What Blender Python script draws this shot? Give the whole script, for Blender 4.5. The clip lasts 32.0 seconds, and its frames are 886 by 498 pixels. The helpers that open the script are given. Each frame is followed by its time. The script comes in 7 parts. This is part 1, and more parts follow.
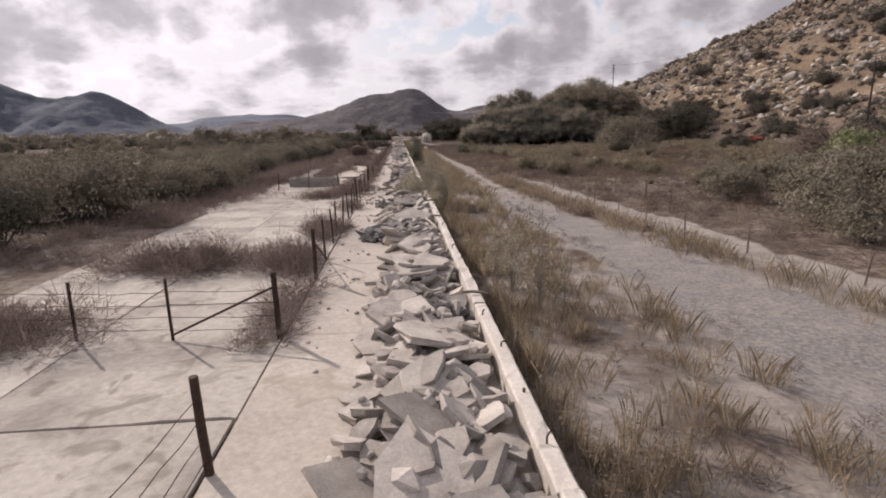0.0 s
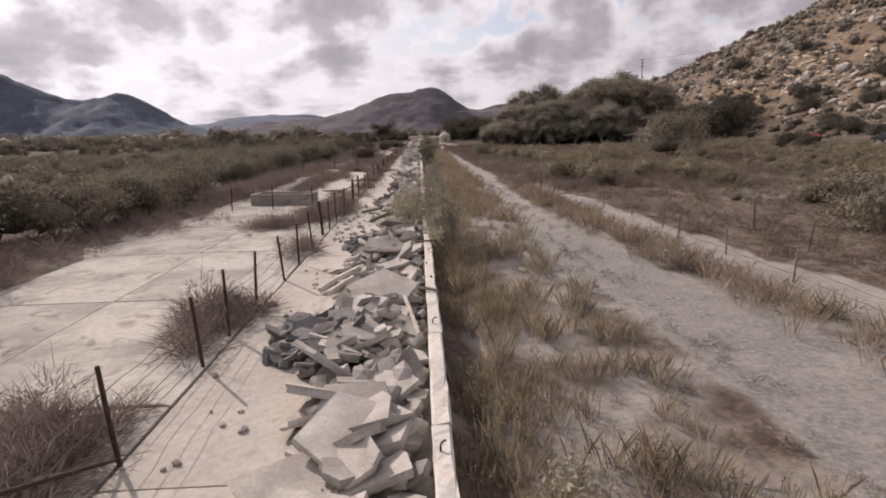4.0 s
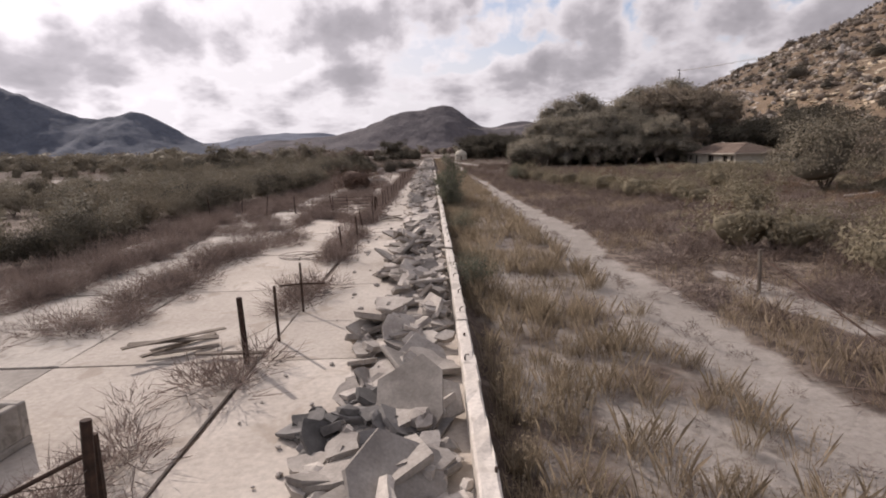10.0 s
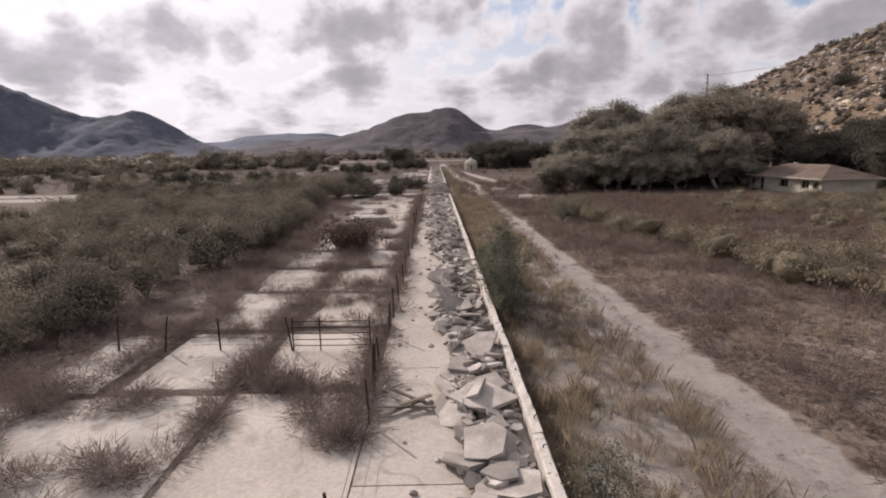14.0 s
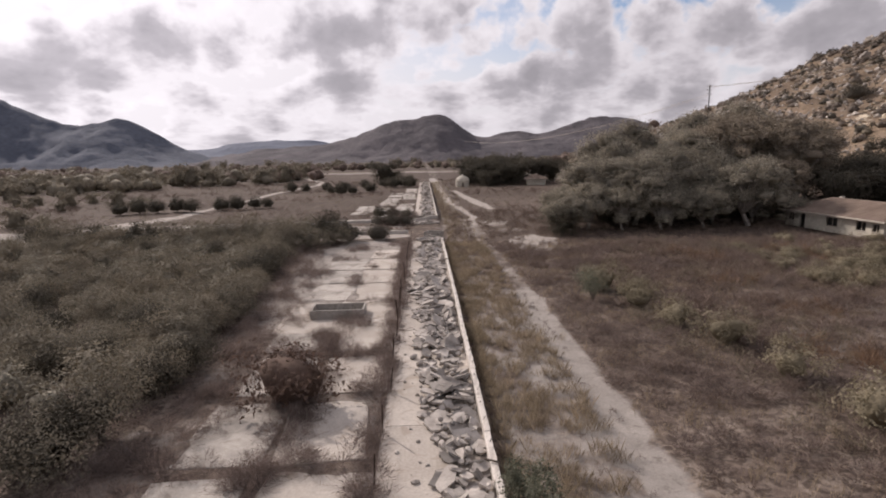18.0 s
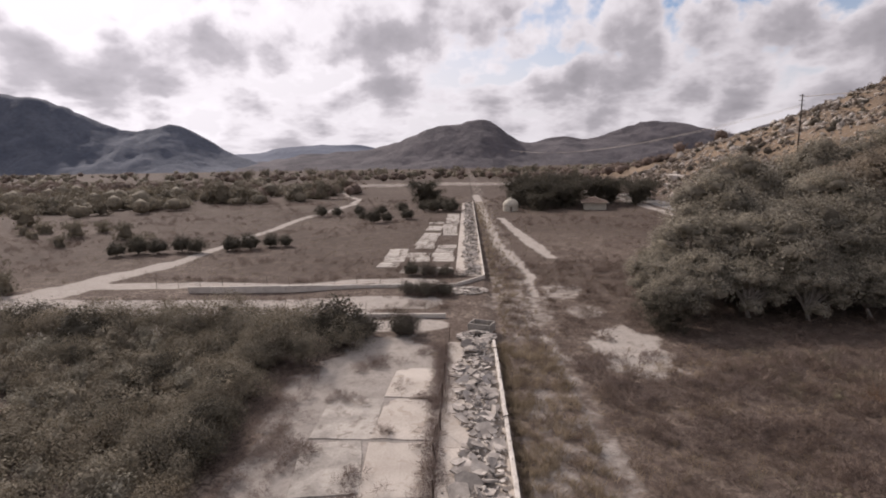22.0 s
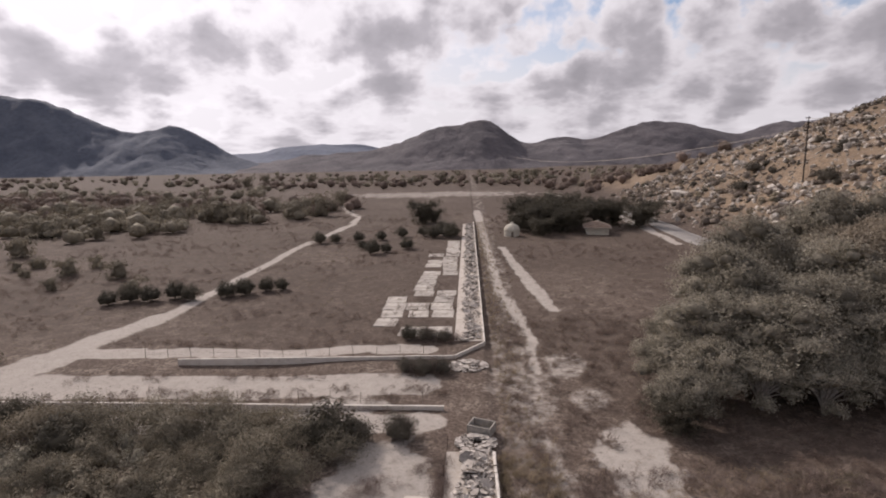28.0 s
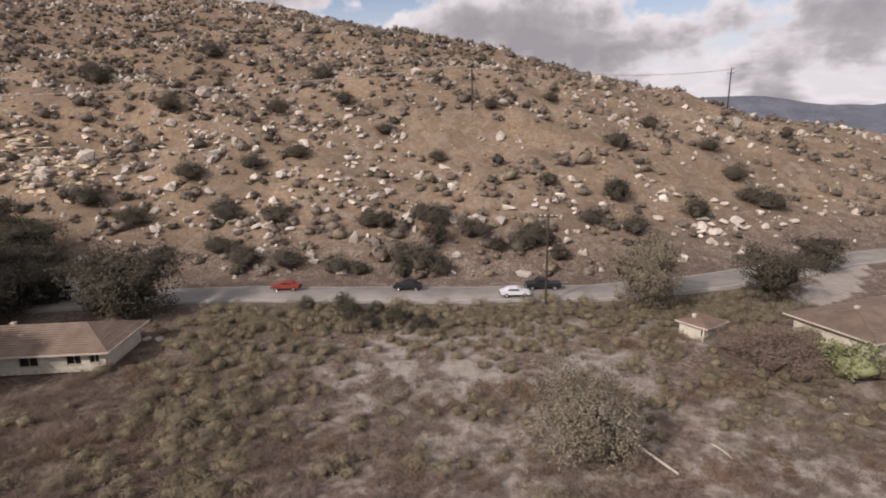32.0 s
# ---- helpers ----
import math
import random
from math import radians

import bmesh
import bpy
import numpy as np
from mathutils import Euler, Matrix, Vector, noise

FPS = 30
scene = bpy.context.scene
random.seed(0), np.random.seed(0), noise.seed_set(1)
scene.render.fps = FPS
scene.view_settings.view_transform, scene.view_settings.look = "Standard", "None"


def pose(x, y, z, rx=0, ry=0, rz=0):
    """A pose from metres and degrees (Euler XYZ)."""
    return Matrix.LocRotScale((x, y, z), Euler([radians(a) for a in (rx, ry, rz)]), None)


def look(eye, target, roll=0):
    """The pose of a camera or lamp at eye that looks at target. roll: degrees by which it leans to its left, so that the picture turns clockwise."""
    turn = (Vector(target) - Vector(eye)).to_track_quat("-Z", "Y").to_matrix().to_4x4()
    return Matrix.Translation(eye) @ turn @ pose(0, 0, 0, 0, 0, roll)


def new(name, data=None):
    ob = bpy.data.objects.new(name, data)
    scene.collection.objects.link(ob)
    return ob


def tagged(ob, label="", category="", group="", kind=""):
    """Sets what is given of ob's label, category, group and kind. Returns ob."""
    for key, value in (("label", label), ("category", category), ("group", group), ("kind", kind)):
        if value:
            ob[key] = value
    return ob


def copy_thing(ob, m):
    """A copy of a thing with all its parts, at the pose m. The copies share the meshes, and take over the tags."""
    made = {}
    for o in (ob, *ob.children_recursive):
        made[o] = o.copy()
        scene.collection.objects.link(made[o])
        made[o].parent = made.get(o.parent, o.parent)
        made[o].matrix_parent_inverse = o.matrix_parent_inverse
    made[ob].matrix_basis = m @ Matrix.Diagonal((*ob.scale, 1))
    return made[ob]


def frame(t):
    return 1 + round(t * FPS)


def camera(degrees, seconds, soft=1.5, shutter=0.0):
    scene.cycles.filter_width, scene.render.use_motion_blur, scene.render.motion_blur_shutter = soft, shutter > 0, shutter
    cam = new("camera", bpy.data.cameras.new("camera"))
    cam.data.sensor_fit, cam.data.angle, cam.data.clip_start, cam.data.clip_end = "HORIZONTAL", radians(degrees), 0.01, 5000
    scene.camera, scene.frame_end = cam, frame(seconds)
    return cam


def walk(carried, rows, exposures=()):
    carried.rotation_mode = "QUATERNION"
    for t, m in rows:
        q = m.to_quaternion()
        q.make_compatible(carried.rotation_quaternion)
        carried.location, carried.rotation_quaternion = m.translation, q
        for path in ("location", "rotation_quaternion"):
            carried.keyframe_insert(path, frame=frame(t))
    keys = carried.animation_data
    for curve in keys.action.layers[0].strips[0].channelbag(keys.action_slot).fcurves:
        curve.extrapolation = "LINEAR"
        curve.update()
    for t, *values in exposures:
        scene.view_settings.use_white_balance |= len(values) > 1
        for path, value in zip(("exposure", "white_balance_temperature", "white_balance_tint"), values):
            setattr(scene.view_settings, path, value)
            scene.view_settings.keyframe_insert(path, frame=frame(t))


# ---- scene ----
# ---- camera ----
cam = camera(80.63, 32.0, soft=1.9)
rows = [
    (0, look((-1.626, -4.400, 4.068), (-0.090, 15.056, -0.306), -1.09)),
    (0.5, look((-1.639, -3.359, 4.078), (-0.298, 16.135, -0.186), -1.10)),
    (1, look((-1.656, -2.280, 4.105), (-0.484, 17.249, -0.046), -1.08)),
    (1.5, look((-1.459, -1.151, 4.143), (-0.559, 18.403, 0.040), -1.32)),
    (2, look((-1.209, 0.103, 4.177), (-0.491, 19.649, 0.002), -1.41)),
    (2.5, look((-1.091, 1.794, 4.088), (-0.305, 21.328, -0.134), -1.11)),
    (4.5, look((0.166, 8.070, 4.074), (0.969, 27.556, -0.359), -1.57)),
    (5, look((0.430, 10.002, 4.016), (1.266, 29.483, -0.430), -1.65)),
    (5.5, look((0.624, 12.049, 3.903), (1.483, 31.550, -0.454), -1.53)),
    (6, look((0.751, 14.191, 3.826), (1.633, 33.716, -0.413), -1.44)),
    (6.5, look((0.740, 16.512, 3.697), (1.467, 36.077, -0.388), -1.66)),
    (7, look((0.676, 18.929, 3.671), (1.197, 38.524, -0.299), -1.78)),
    (7.5, look((0.542, 21.239, 3.603), (0.950, 40.857, -0.266), -1.77)),
    (8, look((0.310, 23.408, 3.584), (0.843, 43.015, -0.323), -1.53)),
    (8.5, look((0.157, 25.497, 3.509), (0.677, 45.104, -0.401), -1.70)),
    (9, look((0.005, 27.586, 3.434), (0.407, 47.212, -0.396), -1.94)),
    (9.5, look((-0.307, 29.704, 3.730), (0.151, 49.341, -0.036), -1.80)),
    (10, look((-0.561, 32.014, 4.085), (-0.218, 51.660, 0.353), -1.49)),
    (10.5, look((-0.847, 34.522, 4.588), (-0.437, 54.156, 0.801), -1.27)),
    (11, look((-1.026, 36.924, 5.029), (-0.436, 56.567, 1.314), -1.45)),
    (11.5, look((-1.239, 39.721, 5.401), (-0.608, 59.369, 1.721), -1.49)),
    (12, look((-1.395, 42.015, 5.928), (-0.882, 61.655, 2.189), -1.35)),
    (12.5, look((-1.692, 43.745, 6.375), (-1.233, 63.363, 2.512), -1.44)),
    (13, look((-1.887, 45.656, 6.592), (-1.626, 65.292, 2.802), -1.23)),
    (13.5, look((-2.117, 47.883, 6.788), (-1.968, 67.526, 3.033), -1.03)),
    (14, look((-2.278, 50.168, 6.847), (-2.010, 69.825, 3.168), -0.85)),
    (14.5, look((-2.335, 52.354, 6.848), (-1.951, 72.030, 3.286), -0.93)),
    (15, look((-2.423, 54.613, 6.865), (-1.899, 74.305, 3.410), -0.92)),
    (15.5, look((-2.462, 56.629, 6.995), (-1.822, 76.327, 3.588), -0.93)),
    (17.5, look((-2.250, 61.504, 10.112), (-1.542, 81.184, 6.618), -1.11)),
    (18, look((-2.195, 64.092, 10.847), (-1.530, 83.776, 7.369), -1.09)),
    (18.5, look((-2.100, 67.397, 11.492), (-1.523, 87.083, 8.009), -1.12)),
    (19, look((-2.167, 70.562, 12.149), (-1.651, 90.253, 8.685), -1.10)),
    (19.5, look((-2.264, 73.118, 12.821), (-1.675, 92.814, 9.396), -0.95)),
    (20, look((-2.245, 75.773, 13.630), (-1.612, 95.460, 10.165), -1.05)),
    (20.5, look((-2.241, 78.353, 14.469), (-1.732, 98.047, 11.019), -1.19)),
    (21, look((-2.331, 80.976, 15.083), (-2.163, 100.685, 11.687), -1.12)),
    (21.5, look((-2.391, 83.886, 15.639), (-2.766, 103.601, 12.298), -1.00)),
    (22, look((-2.362, 86.044, 16.430), (-3.287, 105.744, 13.109), -0.90)),
    (22.5, look((-2.375, 87.633, 17.372), (-3.778, 107.309, 14.075), -0.80)),
    (23, look((-2.378, 88.767, 18.475), (-4.207, 108.410, 15.189), -0.59)),
    (23.5, look((-2.367, 89.509, 19.684), (-4.534, 109.119, 16.403), -0.62)),
    (24, look((-2.274, 89.874, 21.071), (-4.702, 109.445, 17.739), -0.44)),
    (24.5, look((-2.334, 90.176, 22.255), (-4.908, 109.716, 18.860), -0.18)),
    (25, look((-2.322, 90.230, 23.202), (-4.997, 109.749, 19.759), 0.00)),
    (25.5, look((-2.329, 90.271, 24.170), (-5.040, 109.764, 20.614), 0.17)),
    (27.5, look((-2.389, 89.652, 25.217), (-5.384, 109.127, 21.787), -0.37)),
    (28, look((-2.048, 90.142, 25.205), (-3.024, 109.824, 21.790), -1.04)),
    (28.5, look((-2.324, 90.544, 25.314), (1.522, 109.849, 21.778), -0.45)),
    (29, look((-2.100, 90.900, 25.300), (6.696, 108.493, 21.681), -0.65)),
    (29.5, look((-2.100, 90.900, 25.300), (11.017, 105.508, 21.485), -0.55)),
    (30, look((-2.100, 90.900, 25.300), (14.227, 101.721, 21.258), -0.59)),
    (30.5, look((-2.100, 90.900, 25.300), (16.250, 97.618, 21.041), -0.59)),
    (31, look((-2.100, 90.900, 25.300), (17.190, 93.874, 20.935), -0.33)),
    (31.5, look((-2.100, 90.900, 25.300), (17.395, 91.123, 20.840), -0.03)),
    (32, look((-2.100, 90.900, 25.300), (17.349, 89.702, 20.793), -0.75)),
]
walk(cam, rows, exposures=[(0, 0.16, 6560, 18), (28.4, 0.10, 6480, 18), (30, 0.10, 6540, 18), (32, 0.20, 6620, 18)])

# ---- world, sun ----
SUN_AZ, SUN_EL = radians(-41), radians(33)
sun_dir = Vector((math.sin(SUN_AZ) * math.cos(SUN_EL), math.cos(SUN_AZ) * math.cos(SUN_EL), math.sin(SUN_EL)))
sun = new("sun", bpy.data.lights.new("sun", "SUN"))
sun.data.energy, sun.data.angle, sun.data.color = 3.6, radians(0.8), (1.0, 0.93, 0.84)
sun.matrix_world = look(sun_dir * 100, (0, 0, 0))

world = bpy.data.worlds.new("sky")
scene.world = world
world.use_nodes = True


class Nodes:
    """Short hand for node trees."""

    def __init__(self, tree):
        self.t = tree
        tree.nodes.clear()

    def n(self, kind, **kw):
        node = self.t.nodes.new(kind)
        for k, v in kw.items():
            if k == "op":
                node.operation = v
            elif k == "blend":
                node.data_type, node.blend_type = "RGBA", v
            elif k == "name":
                node.attribute_name = v
            else:
                node.inputs[k.replace("_", " ")].default_value = v
        return node

    def l(self, a, b):
        self.t.links.new(a, b)

    def math(self, op, a, b=None, c=None, clamp=False):
        m = self.t.nodes.new("ShaderNodeMath")
        m.operation, m.use_clamp = op, clamp
        for i, v in enumerate((a, b, c)):
            if v is None:
                continue
            if isinstance(v, (int, float)):
                m.inputs[i].default_value = v
            else:
                self.l(v, m.inputs[i])
        return m.outputs[0]

    def noise(self, vec, scale, detail=4.0, rough=0.55, distortion=0.0):
        m = self.n("ShaderNodeTexNoise", Scale=scale, Detail=detail, Roughness=rough, Distortion=distortion)
        if vec is not None:
            self.l(vec, m.inputs["Vector"])
        return m.outputs["Fac"]

    def ramp(self, fac, *stops):
        r = self.t.nodes.new("ShaderNodeValToRGB")
        e = r.color_ramp.elements
        while len(e) < len(stops):
            e.new(0.5)
        for i, (p, c) in enumerate(stops):
            e[i].position = p
            e[i].color = (c, c, c, 1) if isinstance(c, (int, float)) else (*c, 1)
        self.l(fac, r.inputs[0])
        return r.outputs[0]

    def mix(self, fac, a, b, blend="MIX"):
        m = self.t.nodes.new("ShaderNodeMix")
        m.data_type, m.blend_type = "RGBA", blend
        for i, v in ((0, fac), (6, a), (7, b)):
            if isinstance(v, (int, float)):
                m.inputs[i].default_value = v
            elif isinstance(v, tuple):
                m.inputs[i].default_value = (*v, 1)
            else:
                self.l(v, m.inputs[i])
        return m.outputs[2]


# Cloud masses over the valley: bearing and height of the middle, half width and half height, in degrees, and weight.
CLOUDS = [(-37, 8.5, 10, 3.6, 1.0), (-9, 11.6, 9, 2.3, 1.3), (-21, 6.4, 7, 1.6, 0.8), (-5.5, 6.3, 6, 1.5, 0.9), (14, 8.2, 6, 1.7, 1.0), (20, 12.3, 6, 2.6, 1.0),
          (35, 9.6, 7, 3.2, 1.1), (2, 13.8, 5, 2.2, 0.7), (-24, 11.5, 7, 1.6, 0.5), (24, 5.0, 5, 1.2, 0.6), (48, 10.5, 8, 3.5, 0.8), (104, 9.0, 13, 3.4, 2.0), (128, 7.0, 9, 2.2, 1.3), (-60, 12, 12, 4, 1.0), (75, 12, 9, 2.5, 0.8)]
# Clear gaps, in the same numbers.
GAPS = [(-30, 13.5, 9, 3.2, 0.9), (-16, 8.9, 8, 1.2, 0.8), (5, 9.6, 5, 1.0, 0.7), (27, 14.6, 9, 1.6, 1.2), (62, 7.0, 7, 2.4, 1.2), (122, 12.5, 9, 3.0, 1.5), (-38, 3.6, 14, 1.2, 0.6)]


def build_sky():
    k = Nodes(world.node_tree)
    co = k.n("ShaderNodeTexCoord").outputs["Generated"]
    s = k.n("ShaderNodeSeparateXYZ")
    k.l(co, s.inputs[0])
    up = k.math("MAXIMUM", s.outputs[2], 0.0)
    az = k.math("MULTIPLY", k.math("ARCTAN2", s.outputs[0], s.outputs[1]), 57.2958)
    el = k.math("MULTIPLY", k.math("ARCSINE", up), 57.2958)
    # The layer crowds together towards the horizon.
    crowd = k.math("MULTIPLY", k.math("LOGARITHM", k.math("ADD", up, 0.11), 2.718), 0.43)

    def field(lift):
        c = k.n("ShaderNodeCombineXYZ")
        k.l(s.outputs[0], c.inputs[0])
        k.l(s.outputs[1], c.inputs[1])
        k.l(k.math("ADD", crowd, lift), c.inputs[2])
        puff = k.n("ShaderNodeTexVoronoi", Scale=13.0)
        puff.feature = "SMOOTH_F1"
        puff.inputs["Smoothness"].default_value = 0.35
        drift = k.n("ShaderNodeTexNoise", Scale=7.0, Detail=4.0, Roughness=0.6)
        k.l(c.outputs[0], drift.inputs["Vector"])
        shift = k.n("ShaderNodeVectorMath", op="SCALE", Scale=0.20)
        k.l(drift.outputs["Color"], shift.inputs[0])
        wob = k.n("ShaderNodeVectorMath", op="ADD")
        k.l(c.outputs[0], wob.inputs[0])
        k.l(shift.outputs[0], wob.inputs[1])
        k.l(wob.outputs[0], puff.inputs["Vector"])
        broad = k.noise(c.outputs[0], 5.5, 8, 0.56, 0.25)
        return k.math("MULTIPLY_ADD", puff.outputs["Distance"], -0.44, k.math("ADD", k.math("MULTIPLY_ADD", broad, 0.95, 0.025), 0.165))

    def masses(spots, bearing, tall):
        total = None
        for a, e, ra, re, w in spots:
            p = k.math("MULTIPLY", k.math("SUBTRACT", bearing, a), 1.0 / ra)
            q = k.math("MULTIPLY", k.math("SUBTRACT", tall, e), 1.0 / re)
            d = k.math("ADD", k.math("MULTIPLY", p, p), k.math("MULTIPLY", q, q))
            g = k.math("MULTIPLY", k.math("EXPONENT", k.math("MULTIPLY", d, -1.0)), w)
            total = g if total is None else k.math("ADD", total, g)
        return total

    form, above = field(0.0), field(0.035)
    swirl = k.n("ShaderNodeTexNoise", Scale=6.5, Detail=5.0, Roughness=0.62)
    k.l(co, swirl.inputs["Vector"])
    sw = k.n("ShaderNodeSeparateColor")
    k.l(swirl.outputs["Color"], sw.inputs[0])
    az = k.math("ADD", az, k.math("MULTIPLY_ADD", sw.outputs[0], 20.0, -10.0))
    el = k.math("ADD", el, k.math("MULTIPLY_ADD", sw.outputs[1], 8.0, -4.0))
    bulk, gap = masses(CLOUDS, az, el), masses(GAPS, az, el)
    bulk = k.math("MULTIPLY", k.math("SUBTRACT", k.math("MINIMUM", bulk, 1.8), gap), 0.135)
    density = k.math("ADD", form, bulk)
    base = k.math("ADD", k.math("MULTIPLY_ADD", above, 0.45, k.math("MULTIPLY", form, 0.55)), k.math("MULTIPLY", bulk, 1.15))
    mask = k.ramp(density, (0.33, 0.0), (0.44, 1.0))
    d = k.n("ShaderNodeVectorMath", op="DOT_PRODUCT")
    k.l(co, d.inputs[0])
    d.inputs[1].default_value = sun_dir
    near = k.math("POWER", k.math("MAXIMUM", d.outputs["Value"], 0.0), 4.0)
    # Thin cloud is bright, thick cloud shows its grey underside; the cloud round the sun is lit through.
    grey = k.ramp(base, (0.37, (1.0, 0.985, 1.0)), (0.46, (0.87, 0.852, 0.868)), (0.53, (0.70, 0.681, 0.702)), (0.60, (0.53, 0.515, 0.538)), (0.74, (0.42, 0.409, 0.43)))
    lit = k.math("MULTIPLY_ADD", near, 0.46, 0.71)
    cloud = k.n("ShaderNodeBackground")
    k.l(grey, cloud.inputs[0])
    k.l(lit, cloud.inputs[1])
    # Between the clouds: white veil towards the sun and the horizon, pale blue away from it.
    sky = k.t.nodes.new("ShaderNodeTexSky")
    sky.sky_type, sky.sun_disc = "NISHITA", False
    sky.sun_elevation, sky.sun_rotation = SUN_EL, SUN_AZ
    clear = k.n("ShaderNodeBackground", Strength=0.10)
    k.l(sky.outputs[0], clear.inputs[0])
    veil = k.n("ShaderNodeBackground", Color=(1.0, 0.985, 1.0, 1.0))
    k.l(k.math("MULTIPLY_ADD", near, 0.40, 0.64), veil.inputs[1])
    thin = k.math("MULTIPLY", k.ramp(near, (0.10, 1.0), (0.42, 0.0)), k.ramp(up, (0.07, 0.0), (0.24, 1.0)))
    gaps = k.n("ShaderNodeMixShader")
    k.l(thin, gaps.inputs[0])
    k.l(veil.outputs[0], gaps.inputs[1])
    k.l(clear.outputs[0], gaps.inputs[2])
    both = k.n("ShaderNodeMixShader")
    k.l(mask, both.inputs[0])
    k.l(gaps.outputs[0], both.inputs[1])
    k.l(cloud.outputs[0], both.inputs[2])
    k.l(both.outputs[0], k.n("ShaderNodeOutputWorld").inputs[0])


build_sky()


# ---- materials ----
def material(name, base, second, scale, fine=None, rough=0.9, bump=0.3, bump_scale=20.0, contrast=(0.35, 0.65), metal=0.0,
             per_object=0.0, per_island=0.0, translucent=0.0, distance=0.02, stain=None):
    """Two-scale mottled surface: base and second mixed by a broad noise, darkened or lightened by a fine one, with relief."""
    m = bpy.data.materials.new(name)
    m.use_nodes = True
    k = Nodes(m.node_tree)
    co = k.n("ShaderNodeTexCoord").outputs["Object"]
    if per_object or per_island:
        info = k.n("ShaderNodeObjectInfo").outputs["Random"]
        shift = k.n("ShaderNodeVectorMath", op="ADD")
        k.l(co, shift.inputs[0])
        k.l(info, shift.inputs[1])
        co = shift.outputs[0]
    broad = k.ramp(k.noise(co, scale, 5, 0.6), (contrast[0], 0.0), (contrast[1], 1.0))
    col = k.mix(broad, base, second)
    grain = k.noise(co, fine or scale * 14, 6, 0.7)
    col = k.mix(0.55, col, k.ramp(grain, (0.25, 0.35), (0.75, 1.0)), "MULTIPLY")
    col = k.mix(1.0, col, (1.22, 1.22, 1.22), "MULTIPLY")
    if stain:
        spots = k.ramp(k.noise(co, scale * 2.7, 3, 0.5, 1.0), (0.58, 0.0), (0.68, 1.0))
        col = k.mix(k.math("MULTIPLY", spots, 0.6), col, stain)
    if per_object:
        v = k.math("MULTIPLY_ADD", info, per_object, 1.0 - per_object / 2)
        col = k.mix(1.0, col, _grey(k, v), "MULTIPLY")
    if per_island:
        geo = k.n("ShaderNodeNewGeometry").outputs["Random Per Island"]
        col = k.mix(1.0, col, _grey(k, k.math("MULTIPLY_ADD", geo, per_island, 1.0 - per_island / 2)), "MULTIPLY")
    b = k.n("ShaderNodeBsdfPrincipled", Roughness=rough, Metallic=metal)
    b.inputs["Specular IOR Level"].default_value = 0.25
    k.l(col, b.inputs["Base Color"])
    if bump:
        bp = k.n("ShaderNodeBump", Strength=bump, Distance=distance)
        k.l(k.noise(co, bump_scale, 6, 0.65), bp.inputs["Height"])
        k.l(bp.outputs[0], b.inputs["Normal"])
    out = k.n("ShaderNodeOutputMaterial")
    if translucent:
        tr = k.n("ShaderNodeBsdfTranslucent")
        k.l(col, tr.inputs[0])
        ms = k.n("ShaderNodeMixShader", Fac=translucent)
        k.l(b.outputs[0], ms.inputs[1])
        k.l(tr.outputs[0], ms.inputs[2])
        k.l(ms.outputs[0], out.inputs[0])
    else:
        k.l(b.outputs[0], out.inputs[0])
    return m


def _grey(k, v):
    c = k.n("ShaderNodeCombineColor")
    for i in range(3):
        k.l(v, c.inputs[i])
    return c.outputs[0]


